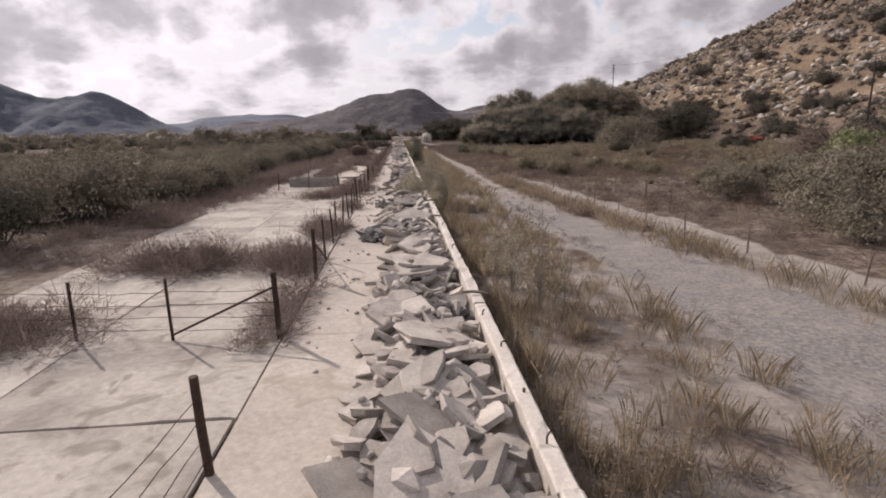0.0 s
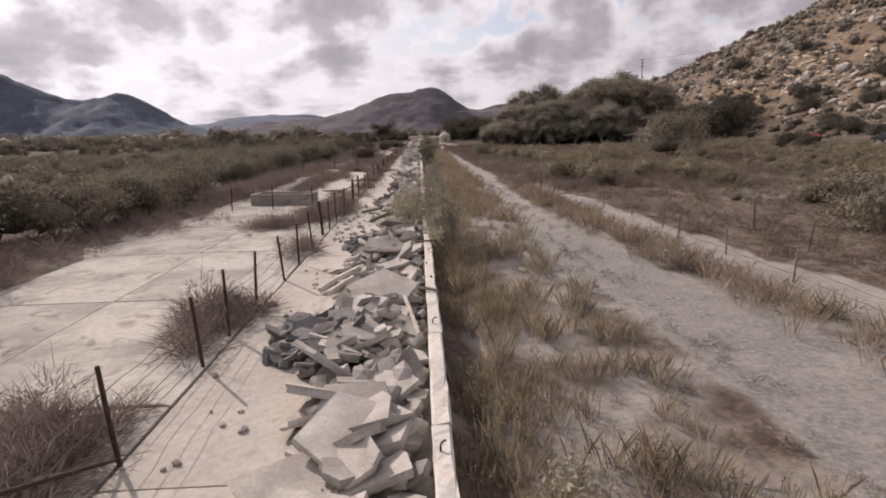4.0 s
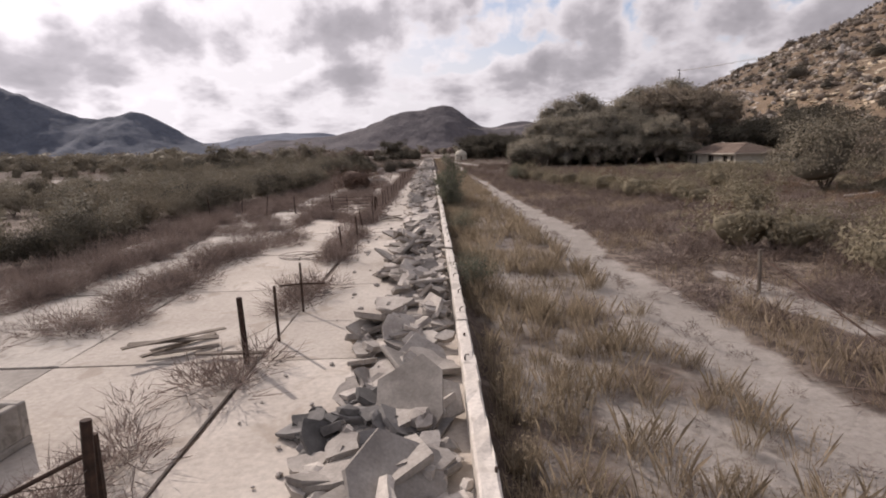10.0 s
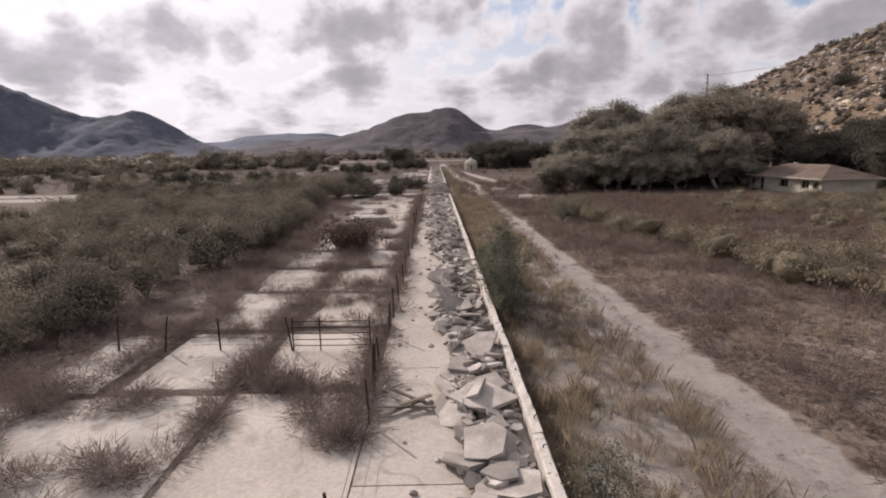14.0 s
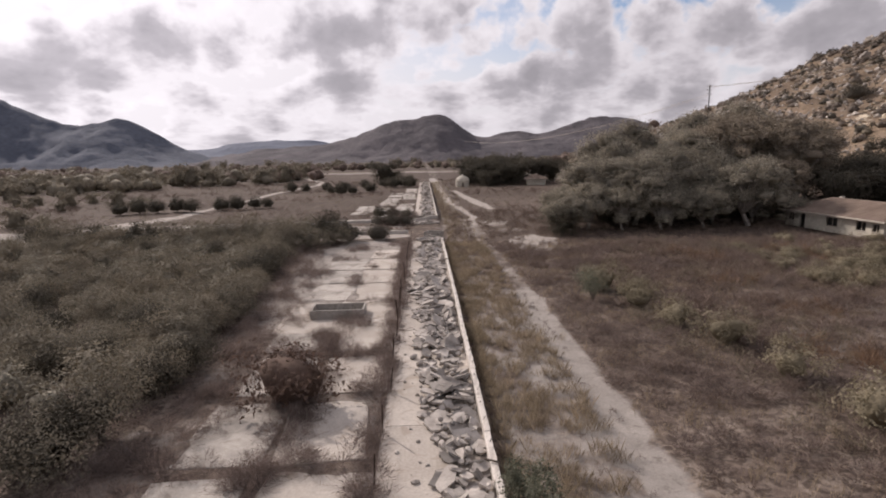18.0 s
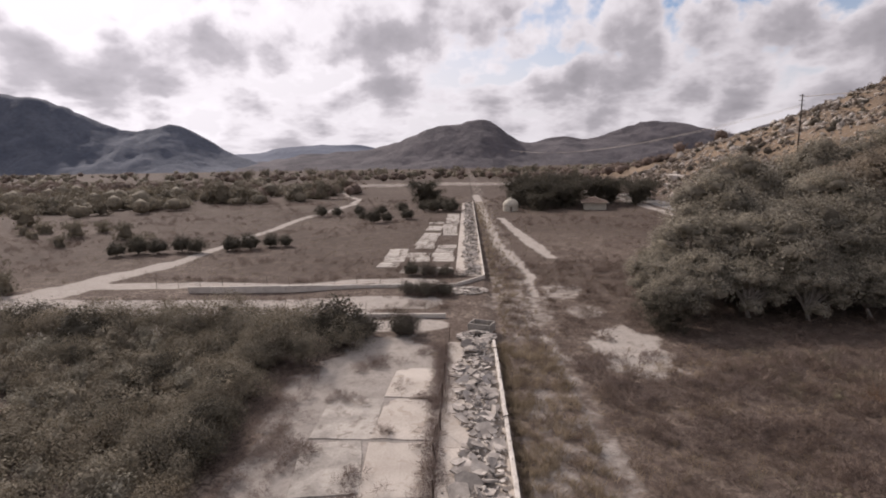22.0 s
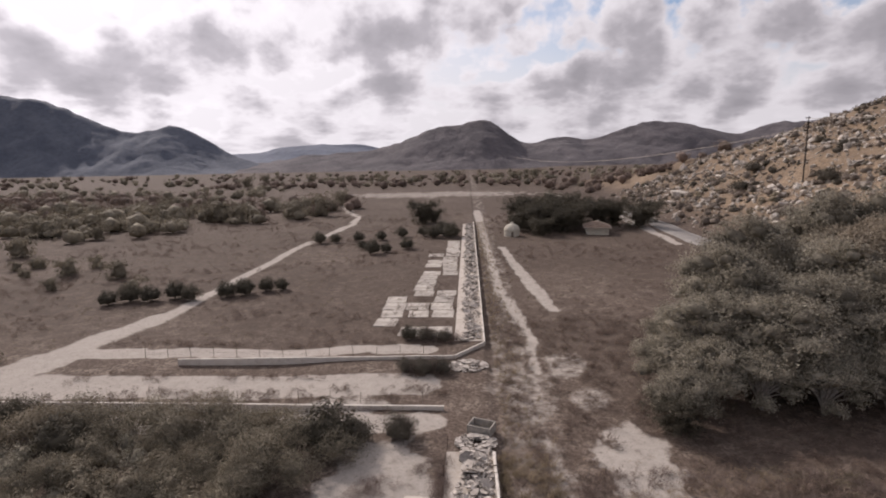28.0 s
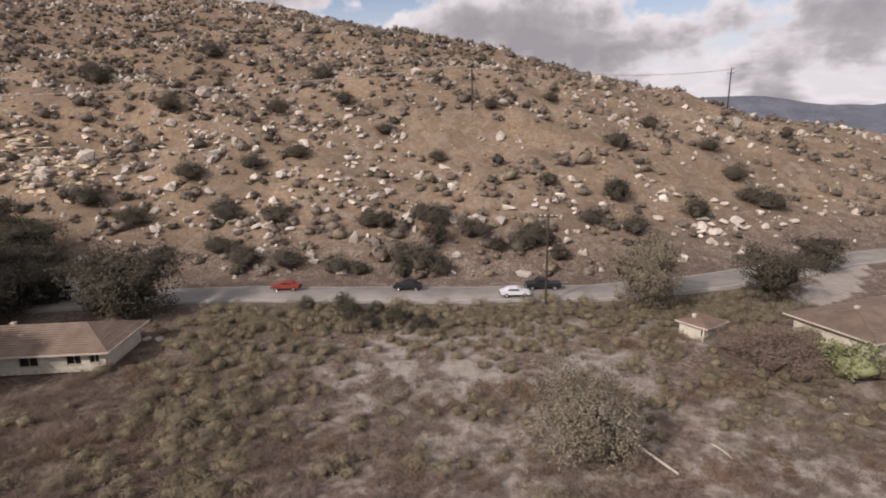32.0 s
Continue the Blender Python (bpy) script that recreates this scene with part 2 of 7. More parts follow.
def ground_material():
    m = bpy.data.materials.new("dry_ground")
    m.use_nodes = True
    k = Nodes(m.node_tree)
    co = k.n("ShaderNodeTexCoord").outputs["Object"]
    sand = k.n("ShaderNodeAttribute", name="sand").outputs["Fac"]
    scrub = k.n("ShaderNodeAttribute", name="scrub").outputs["Fac"]
    slope = k.n("ShaderNodeAttribute", name="hill").outputs["Fac"]
    n1, n2, n3, n4 = k.noise(co, 0.09, 6, 0.62), k.noise(co, 0.8, 6, 0.68), k.noise(co, 9.0, 6, 0.75), k.noise(co, 2.6, 7, 0.7, 0.6)
    soil = k.mix(k.ramp(n1, (0.34, 0.0), (0.66, 1.0)), (0.112, 0.084, 0.069), (0.168, 0.129, 0.105))
    soil = k.mix(k.ramp(n2, (0.46, 0.0), (0.66, 1.0)), soil, (0.215, 0.170, 0.136))
    grass = k.mix(k.ramp(n2, (0.35, 0.0), (0.65, 1.0)), (0.055, 0.040, 0.032), (0.104, 0.077, 0.060))
    soil = k.mix(k.math("MULTIPLY", scrub, k.ramp(n1, (0.3, 0.55), (0.7, 1.0))), soil, grass)
    slope_col = k.mix(k.ramp(n2, (0.36, 0.0), (0.62, 1.0)), (0.168, 0.119, 0.080), (0.320, 0.236, 0.158))
    slope_col = k.mix(k.ramp(k.noise(co, 0.055, 6, 0.65, 0.4), (0.42, 0.75), (0.60, 0.0)), slope_col, (0.132, 0.098, 0.070))
    soil = k.mix(slope, soil, slope_col)
    n5 = k.noise(co, 0.33, 7, 0.7, 0.5)
    soil = k.mix(k.math("MULTIPLY", k.ramp(n5, (0.48, 0.0), (0.62, 0.9)), k.math("MULTIPLY_ADD", scrub, -0.75, 1.0)), soil, (0.275, 0.225, 0.185))
    litter = k.ramp(n4, (0.45, 0.0), (0.57, 0.88))
    soil = k.mix(k.math("MULTIPLY", litter, k.math("MULTIPLY_ADD", slope, -0.3, 1.0)), soil, k.mix(slope, (0.066, 0.049, 0.040), (0.105, 0.080, 0.060)))
    edge = k.math("ADD", sand, k.math("MULTIPLY_ADD", k.math("ADD", k.math("MULTIPLY", n2, 0.6), k.math("MULTIPLY", n4, 0.4)), 1.15, -0.575))
    bare = k.mix(k.ramp(n2, (0.3, 0.0), (0.7, 1.0)), (0.225, 0.200, 0.178), (0.335, 0.300, 0.268))
    pale = k.n("ShaderNodeAttribute", name="pale").outputs["Fac"]
    bare = k.mix(k.math("MULTIPLY", pale, 0.35), bare, (0.46, 0.41, 0.36))
    crumbs = k.ramp(n4, (0.55, 0.0), (0.66, 0.6))
    bare = k.mix(crumbs, bare, (0.125, 0.103, 0.086))
    # Worn grey tar over the old carriageway, broken by sand.
    tar = k.n("ShaderNodeAttribute", name="tar").outputs["Fac"]
    worn = k.math("MULTIPLY", tar, k.ramp(k.noise(co, 1.1, 7, 0.7, 0.4), (0.40, 0.25), (0.56, 1.0)))
    bare = k.mix(worn, bare, k.mix(k.ramp(n3, (0.35, 0.0), (0.65, 1.0)), (0.150, 0.138, 0.130), (0.275, 0.255, 0.238)))
    col = k.mix(k.ramp(edge, (0.38, 0.0), (0.62, 1.0)), soil, bare)
    col = k.mix(0.6, col, k.ramp(n3, (0.25, 0.4), (0.75, 1.0)), "MULTIPLY")
    col = k.mix(1.0, col, (1.25, 1.25, 1.25), "MULTIPLY")
    b = k.n("ShaderNodeBsdfPrincipled", Roughness=0.95)
    b.inputs["Specular IOR Level"].default_value = 0.1
    k.l(col, b.inputs["Base Color"])
    bp = k.n("ShaderNodeBump", Strength=0.7, Distance=0.08)
    k.l(k.math("ADD", n2, k.math("MULTIPLY", n3, 0.5)), bp.inputs["Height"])
    k.l(bp.outputs[0], b.inputs["Normal"])
    k.l(b.outputs[0], k.n("ShaderNodeOutputMaterial").inputs[0])
    return m


M_GROUND = ground_material()
M_SLAB = material("weathered_slab", (0.375, 0.328, 0.282), (0.475, 0.425, 0.372), 0.35, 9, 0.92, 0.35, 30, per_object=0.16, stain=(0.30, 0.25, 0.20))
M_YARD = material("dusty_slab", (0.27, 0.243, 0.215), (0.43, 0.39, 0.345), 0.55, 7, 0.95, 0.5, 14, contrast=(0.38, 0.6), per_object=0.2, stain=(0.17, 0.14, 0.115))
M_WALL = material("wall_concrete", (0.50, 0.45, 0.395), (0.60, 0.55, 0.495), 0.8, 16, 0.9, 0.4, 30, per_object=0.1, stain=(0.30, 0.26, 0.22))
M_CHUNK = material("broken_concrete", (0.325, 0.288, 0.256), (0.485, 0.44, 0.392), 1.6, 22, 0.92, 0.5, 26, per_object=0.6, per_island=0.12)
M_CHUNKS = material("broken_concrete_far", (0.25, 0.222, 0.198), (0.43, 0.388, 0.345), 1.6, 22, 0.92, 0.4, 26, per_island=0.75)
M_TARCHUNK = material("broken_asphalt", (0.105, 0.098, 0.093), (0.19, 0.178, 0.168), 2.0, 24, 0.95, 0.5, 26, per_island=0.7)
M_RUST = material("rusted_iron", (0.045, 0.032, 0.026), (0.09, 0.055, 0.04), 9, 60, 0.85, 0.4, 80, metal=0.3, per_object=0.3)
M_WIRE = material("dark_wire", (0.07, 0.055, 0.045), (0.12, 0.09, 0.075), 20, 90, 0.7, 0, metal=0.4)
M_WOOD = material("grey_timber", (0.13, 0.105, 0.085), (0.22, 0.185, 0.15), 3, 40, 0.9, 0.5, 40, per_object=0.3)
M_PALE = material("sun_bleached_timber", (0.36, 0.31, 0.26), (0.48, 0.43, 0.37), 4, 40, 0.9, 0.4, 40)
M_BARK = material("bark", (0.10, 0.08, 0.065), (0.20, 0.17, 0.145), 4, 30, 0.95, 0.6, 22)
M_LIMB = material("pale_bark", (0.20, 0.175, 0.15), (0.34, 0.305, 0.27), 2, 20, 0.95, 0.5, 18)
M_LEAF_OLIVE = material("olive_leaves", (0.150, 0.129, 0.095), (0.240, 0.208, 0.154), 0.7, 9, 0.85, 0, per_object=0.35, per_island=0.7, translucent=0.22)
M_LEAF_DARK = material("dark_leaves", (0.066, 0.058, 0.043), (0.106, 0.094, 0.070), 0.7, 9, 0.85, 0, per_object=0.3, per_island=0.6, translucent=0.35)
M_LEAF_GREY = material("grey_green_leaves", (0.165, 0.148, 0.113), (0.262, 0.238, 0.185), 0.7, 9, 0.85, 0, per_object=0.3, per_island=0.7, translucent=0.25)
M_LEAF_PALE = material("pale_shrub_leaves", (0.27, 0.240, 0.172), (0.43, 0.388, 0.290), 3, 12, 0.5, 0, per_object=0.2, per_island=0.9, translucent=0.45)
M_TROUGH = material("stained_cast_concrete", (0.24, 0.22, 0.195), (0.37, 0.335, 0.295), 1.0, 14, 0.92, 0.4, 26, per_object=0.1, stain=(0.15, 0.13, 0.11))
M_LEAF_FRESH = material("fresh_leaves", (0.145, 0.165, 0.075), (0.25, 0.25, 0.14), 3, 12, 0.6, 0, per_object=0.2, per_island=0.8, translucent=0.3)
M_LEAF_BROWN = material("dry_twigs", (0.128, 0.093, 0.076), (0.222, 0.168, 0.136), 1.2, 12, 0.9, 0, per_object=0.3, per_island=0.6, translucent=0.2)
M_BRUSH = material("purple_brown_brush", (0.148, 0.111, 0.096), (0.245, 0.193, 0.168), 1.2, 12, 0.9, 0, per_island=0.7, translucent=0.3)
M_GROVE = material("dusty_grove_leaves", (0.215, 0.190, 0.148), (0.345, 0.312, 0.250), 0.5, 7, 0.85, 0, per_object=0.3, per_island=0.85, translucent=0.45)
M_GROVE_BROWN = material("half_bare_grove_leaves", (0.205, 0.168, 0.125), (0.315, 0.265, 0.205), 0.5, 7, 0.85, 0, per_object=0.3, per_island=0.8, translucent=0.4)
M_POLE = material("creosoted_timber", (0.035, 0.028, 0.024), (0.06, 0.048, 0.04), 2, 30, 0.85, 0.3, 30)
M_LEAF_TAWNY = material("tawny_leaves", (0.158, 0.131, 0.094), (0.250, 0.211, 0.152), 0.7, 9, 0.85, 0, per_object=0.3, per_island=0.6, translucent=0.22)
M_HILLBRUSH = material("grey_brown_brush", (0.150, 0.122, 0.099), (0.245, 0.203, 0.167), 0.4, 4, 0.9, 0, per_island=0.5, translucent=0.25)
M_HILLDARK = material("dark_chaparral", (0.078, 0.068, 0.054), (0.125, 0.109, 0.085), 0.4, 4, 0.9, 0, per_island=0.5, translucent=0.25)
M_LEAF_RUSTY = material("rusty_tufts", (0.155, 0.092, 0.058), (0.25, 0.165, 0.105), 0.3, 6, 0.9, 0, per_island=0.6, translucent=0.35)
M_LEAF_GREEN = material("grey_shrub_leaves", (0.115, 0.118, 0.083), (0.185, 0.183, 0.132), 2, 12, 0.8, 0, per_island=0.7, translucent=0.35)
M_LEAF_RUST = material("russet_leaves", (0.092, 0.060, 0.046), (0.150, 0.102, 0.078), 1.2, 12, 0.9, 0, per_object=0.3, per_island=0.6, translucent=0.2)
M_WEED = material("tan_green_weed", (0.215, 0.170, 0.116), (0.325, 0.262, 0.182), 0.25, 6, 0.85, 0, per_island=0.7, translucent=0.42)
M_STRAW = material("straw", (0.25, 0.195, 0.135), (0.37, 0.295, 0.21), 0.25, 6, 0.85, 0, per_island=0.6, translucent=0.42)
M_SAGE = material("sage_leaves", (0.200, 0.170, 0.114), (0.305, 0.260, 0.180), 0.6, 9, 0.85, 0, per_object=0.3, per_island=0.5, translucent=0.35)
M_ROCK = material("granite", (0.30, 0.264, 0.228), (0.50, 0.452, 0.398), 0.4, 6, 0.92, 0.6, 3, per_object=0.35, per_island=0.7, distance=0.1, stain=(0.22, 0.175, 0.135))
M_CLIFF = material("ochre_rock", (0.46, 0.355, 0.235), (0.62, 0.535, 0.42), 0.12, 1.6, 0.92, 0.8, 1.0, per_object=0.2, per_island=0.3, distance=0.3)
M_ASPHALT = material("old_asphalt", (0.17, 0.155, 0.145), (0.25, 0.232, 0.215), 0.2, 9, 0.9, 0.2, 60)
M_ROOF = material("brown_shingles", (0.140, 0.102, 0.080), (0.205, 0.155, 0.122), 0.5, 12, 0.9, 0.6, 9, per_object=0.35)
M_PAINT = material("flaking_cream_paint", (0.41, 0.375, 0.305), (0.54, 0.50, 0.42), 0.9, 14, 0.85, 0.3, 20, stain=(0.23, 0.19, 0.15))
# Near-black paint for panels that stand in for shade inside house openings.
M_DARK = material("interior_shade", (0.012, 0.011, 0.010), (0.022, 0.020, 0.018), 2, 20, 0.6, 0)
# Chaparral brown-grey, lifted and cooled to carry the distance haze in its colour.
M_MOUNT = material("far_chaparral_haze_tint", (0.082, 0.074, 0.080), (0.128, 0.114, 0.119), 0.016, 0.12, 1.0, 0.45, 0.05, contrast=(0.4, 0.6), distance=12.0)
# The blue in these base colours is the haze of distance, painted on.
M_MOUNT_L = material("far_chaparral_blue_haze", (0.082, 0.091, 0.116), (0.112, 0.121, 0.147), 0.014, 0.10, 1.0, 0.35, 0.05, contrast=(0.4, 0.6), distance=12.0)
# Pale blue base colours stand in for haze over the farthest range.
M_HAZE = material("range_haze_tint", (0.15, 0.165, 0.205), (0.19, 0.205, 0.245), 0.004, 0.03, 1.0, 0.3, 0.02, distance=8.0)


# ---- mesh helpers ----
rng = np.random.default_rng(7)


def tri_mesh(name, V, F, mats, mi=None, smooth=False):
    V, F = np.asarray(V, np.float32), np.asarray(F, np.int32)
    me = bpy.data.meshes.new(name)
    me.vertices.add(len(V))
    me.vertices.foreach_set("co", V.ravel())
    me.loops.add(F.size)
    me.loops.foreach_set("vertex_index", F.ravel())
    me.polygons.add(len(F))
    me.polygons.foreach_set("loop_start", np.arange(0, F.size, F.shape[1], dtype=np.int32))
    for m in mats if isinstance(mats, (list, tuple)) else [mats]:
        me.materials.append(m)
    if mi is not None:
        me.polygons.foreach_set("material_index", np.asarray(mi, np.int32))
    me.polygons.foreach_set("use_smooth", np.full(len(F), smooth))
    me.update(calc_edges=True)
    return me


def thing(name, label, category, group="", kind="", at=None, data=None):
    ob = new(name, data)
    if at is not None:
        ob.matrix_basis = at
    return tagged(ob, label, category, group, kind)


def part(name, data, parent, label="", at=None, mat=None):
    """Links a mesh (or a bmesh, with its material) as one object under a thing or a part."""
    if isinstance(data, bmesh.types.BMesh):
        me = bpy.data.meshes.new(name)
        data.to_mesh(me)
        data.free()
        me.materials.append(mat)
        data = me
    ob = new(name, data)
    ob.parent = parent
    if at is not None:
        ob.matrix_basis = at
    return tagged(ob, label)


def box_bm(sx, sy, sz, bevel=0.01, z0=0.0, segments=1):
    bm = bmesh.new()
    bmesh.ops.create_cube(bm, size=1)
    for v in bm.verts:
        v.co = (v.co.x * sx, v.co.y * sy, (v.co.z + 0.5) * sz + z0)
    if bevel:
        bmesh.ops.bevel(bm, geom=list(bm.edges), offset=bevel, segments=segments, profile=0.6, affect="EDGES")
    return bm


def tube(path, radii, sides=6, cap=True):
    """Verts and triangles of a tube along points."""
    P = np.asarray(path, float)
    n = len(P)
    R = np.broadcast_to(np.asarray(radii, float), (n,))
    D = np.gradient(P, axis=0)
    D /= np.linalg.norm(D, axis=1)[:, None] + 1e-9
    ref = np.array([0.0, 0.0, 1.0]) if abs(D[0][2]) < 0.9 else np.array([1.0, 0.0, 0.0])
    A = np.cross(D, ref)
    A /= np.linalg.norm(A, axis=1)[:, None] + 1e-9
    B = np.cross(D, A)
    th = np.arange(sides) * 2 * np.pi / sides
    V = P[:, None] + R[:, None, None] * (np.cos(th)[None, :, None] * A[:, None] + np.sin(th)[None, :, None] * B[:, None])
    V = V.reshape(-1, 3)
    F = []
    for i in range(n - 1):
        for j in range(sides):
            a, b = i * sides + j, i * sides + (j + 1) % sides
            F += [(a, b, b + sides), (a, b + sides, a + sides)]
    if cap:
        for e, s in ((0, -1), (n - 1, 1)):
            for j in range(1, sides - 1):
                q = (e * sides, e * sides + j, e * sides + j + 1)
                F.append(q if s > 0 else q[::-1])
    return V, np.array(F, int)


def merge(items):
    """Joins (verts, tris) pairs."""
    V, F, o = [], [], 0
    for v, f in items:
        V.append(v)
        F.append(f + o)
        o += len(v)
    return np.concatenate(V), np.concatenate(F)


def scatter(protos, places, yaws, scales, which, tilt=None):
    """Joins copies of (verts, tris) prototypes into one set of verts and triangles."""
    V, F, o = [], [], 0
    for i, (p, y, s, w) in enumerate(zip(places, yaws, scales, which)):
        v, f = protos[w]
        c, sn = math.cos(y), math.sin(y)
        s = np.broadcast_to(s, 3)
        q = v * s
        q = np.stack([c * q[:, 0] - sn * q[:, 1], sn * q[:, 0] + c * q[:, 1], q[:, 2]], 1)
        V.append(q + p)
        F.append(f + o)
        o += len(v)
    return np.concatenate(V), np.concatenate(F)


def leaves(centres, normals, length, width, rg, fold=0.25, tri=True):
    """A pointed leaf at each centre: one triangle, or a folded diamond of two."""
    n = len(centres)
    N = normals + rg.normal(0, 0.7, (n, 3))
    N /= np.linalg.norm(N, axis=1)[:, None] + 1e-9
    A = np.cross(N, rg.normal(0, 1, (n, 3)))
    A /= np.linalg.norm(A, axis=1)[:, None] + 1e-9
    B = np.cross(N, A)
    L = length * rg.uniform(0.6, 1.3, (n, 1))
    W = width * rg.uniform(0.6, 1.3, (n, 1))
    if tri:
        V = np.stack([centres - A * L / 2 - B * W / 2, centres - A * L / 2 + B * W / 2, centres + A * L / 2], 1).reshape(-1, 3)
        return V, np.arange(3 * n).reshape(-1, 3)
    V = np.stack([centres - A * L / 2, centres + B * W / 2 + N * W * fold, centres + A * L / 2, centres - B * W / 2 + N * W * fold], 1).reshape(-1, 3)
    b = np.arange(n)[:, None] * 4
    F = np.concatenate([b + [0, 1, 2], b + [0, 2, 3]])
    return V, F


def crown(rg, radii, clumps, per, leaf, spread, lump=0.25, low=-0.6, hollow=0.55, tri=True):
    """Leaf clumps over an uneven dome. Returns verts and tris, about its own centre."""
    u = rg.normal(0, 1, (clumps * 3, 3))
    u /= np.linalg.norm(u, axis=1)[:, None]
    u = u[u[:, 2] > low][:clumps]
    k = rg.normal(0, 1, (5, 3))
    bump = 1 + lump * np.sin(u @ k.T * 2.1 + rg.uniform(0, 6, 5)).mean(1) * 2
    r = rg.uniform(hollow, 1.0, len(u)) ** 0.6 * bump
    C = u * r[:, None] * np.asarray(radii)
    pts = np.repeat(C, per, 0) + rg.normal(0, spread, (len(C) * per, 3)) * (1, 1, 0.75)
    nor = np.repeat(u, per, 0) + (0, 0, 0.5)
    return leaves(pts, nor, leaf, leaf * 0.62, rg, tri=tri)


def blades(rg, n, height, lean, width, base=0.08):
    """Upright stalks: each a thin bent triangle pair."""
    th = rg.uniform(0, 2 * np.pi, n)
    d = np.stack([np.cos(th), np.sin(th), 0 * th], 1)
    side = np.stack([-np.sin(th), np.cos(th), 0 * th], 1)
    h = height * rg.uniform(0.5, 1.0, n)[:, None]
    le = lean * rg.uniform(0.2, 1.0, n)[:, None] * h
    root = d * rg.uniform(0, base, n)[:, None] + rg.normal(0, base * 0.5, (n, 3)) * (1, 1, 0)
    w = width * rg.uniform(0.6, 1.4, n)[:, None]
    z = np.array([0, 0, 1.0])
    V = np.stack([root - side * w / 2, root + side * w / 2, root + d * le * 0.45 + z * h * 0.6 + side * w * 0.5, root + d * le + z * h], 1).reshape(-1, 3)
    b = np.arange(n)[:, None] * 4
    return V, np.concatenate([b + [0, 1, 2], b + [0, 2, 3]])


def core(rg, radii, sub=1, lump=0.25):
    """The shaded inside of a crown: an uneven closed lump under the leaves."""
    bm = bmesh.new()
    bmesh.ops.create_icosphere(bm, subdivisions=sub, radius=1.0)
    V = np.array([v.co[:] for v in bm.verts])
    F = np.array([[v.index for v in f.verts] for f in bm.faces])
    bm.free()
    kk = rg.normal(0, 1, (4, 3))
    V = V * (1 + lump * np.sin(V @ kk.T * 2.4 + rg.uniform(0, 6, 4)).mean(1) * 1.6 + rg.normal(0, 0.05, len(V)))[:, None]
    return V * np.asarray(radii), F


# ---- the lie of the land ----
def smooth(a, b, x):
    t = np.clip((x - a) / (b - a), 0, 1)
    return t * t * (3 - 2 * t)


def lumps(x, y, size, seed=0):
    """A smooth unevenness between about -1 and 1, of waves in many directions."""
    total, rg = 0.0, np.random.default_rng(1000 + int(seed * 10))
    for i in range(9):
        th, f, ph = rg.uniform(0, 2 * np.pi), 2 * np.pi / size * rg.uniform(0.55, 1.7), rg.uniform(0, 2 * np.pi)
        total = total + np.sin(f * (np.cos(th) * x + np.sin(th) * y) + ph)
    return total / 5.0


ROAD = [(140, -330), (104, -60), (88, 10), (77, 42), (73.5, 62), (74.5, 82), (77, 106), (79, 127), (77, 150), (70, 195), (65, 240), (68, 300), (72, 340), (80, 420), (90, 700)]


def road_x(y):
    return np.interp(y, [p[1] for p in ROAD], [p[0] for p in ROAD])


def ridge_top(y):
    return np.interp(y, [-400, -160, -40, 60, 150, 250, 330, 400, 500, 700], [2, 10, 36, 69, 97, 124, 114, 50, 18, 4])


def height(x, y):
    """Height of the ground at plan points."""
    x, y = np.asarray(x, float), np.asarray(y, float)
    z = -0.045 - 0.36 * smooth(-0.1, 0.4, x) + 0.05 * lumps(x, y, 9.0) * smooth(0.2, 2, np.abs(x + 7) - 7.2)
    z = z - 0.5 * smooth(-14, -30, x) + 0.25 * lumps(x, y, 37.0, 2) * smooth(6, 30, np.abs(x))
    s = x - road_x(y) - 5.0
    z = z + 0.6 * smooth(-22, -6, s)
    run = np.maximum(s, 0)
    top = ridge_top(y)
    slope = 0.42 * run * (0.72 + 0.28 * smooth(0, 60, run))
    rise = -np.log(np.exp(-slope / 14) + np.exp(-top / 14)) * 14
    rise0 = -np.log(1 + np.exp(-top / 14)) * 14
    hill = np.maximum(rise - rise0 * np.exp(-run / 20), 0) * smooth(0, 12, run)
    rough = (lumps(x, y, 60, 1) * 3.2 + lumps(x, y, 21, 4) * 1.3 + lumps(x, y, 7.5, 6) * 0.5) * smooth(5, 70, run) * smooth(0, 30, top)
    knoll = 9.0 * np.exp(-((x - 262) / 45) ** 2 - ((y - 300) / 42) ** 2)
    return z + hill + rough + knoll


def axis(parts):
    out = []
    for a, b, step in parts:
        out += list(np.arange(a, b, step))
    return np.array(out)


def near_line(x, y, pts):
    """Distance from points to a polyline, and the width there."""
    best, wide = np.full(x.shape, 1e9), np.ones(x.shape)
    for (x0, y0, w0), (x1, y1, w1) in zip(pts, pts[1:]):
        dx, dy = x1 - x0, y1 - y0
        t = np.clip(((x - x0) * dx + (y - y0) * dy) / (dx * dx + dy * dy), 0, 1)
        d = np.hypot(x - x0 - t * dx, y - y0 - t * dy)
        w = w0 + t * (w1 - w0)
        closer = d - w < best - wide
        best, wide = np.where(closer, d, best), np.where(closer, w, wide)
    return best, wide


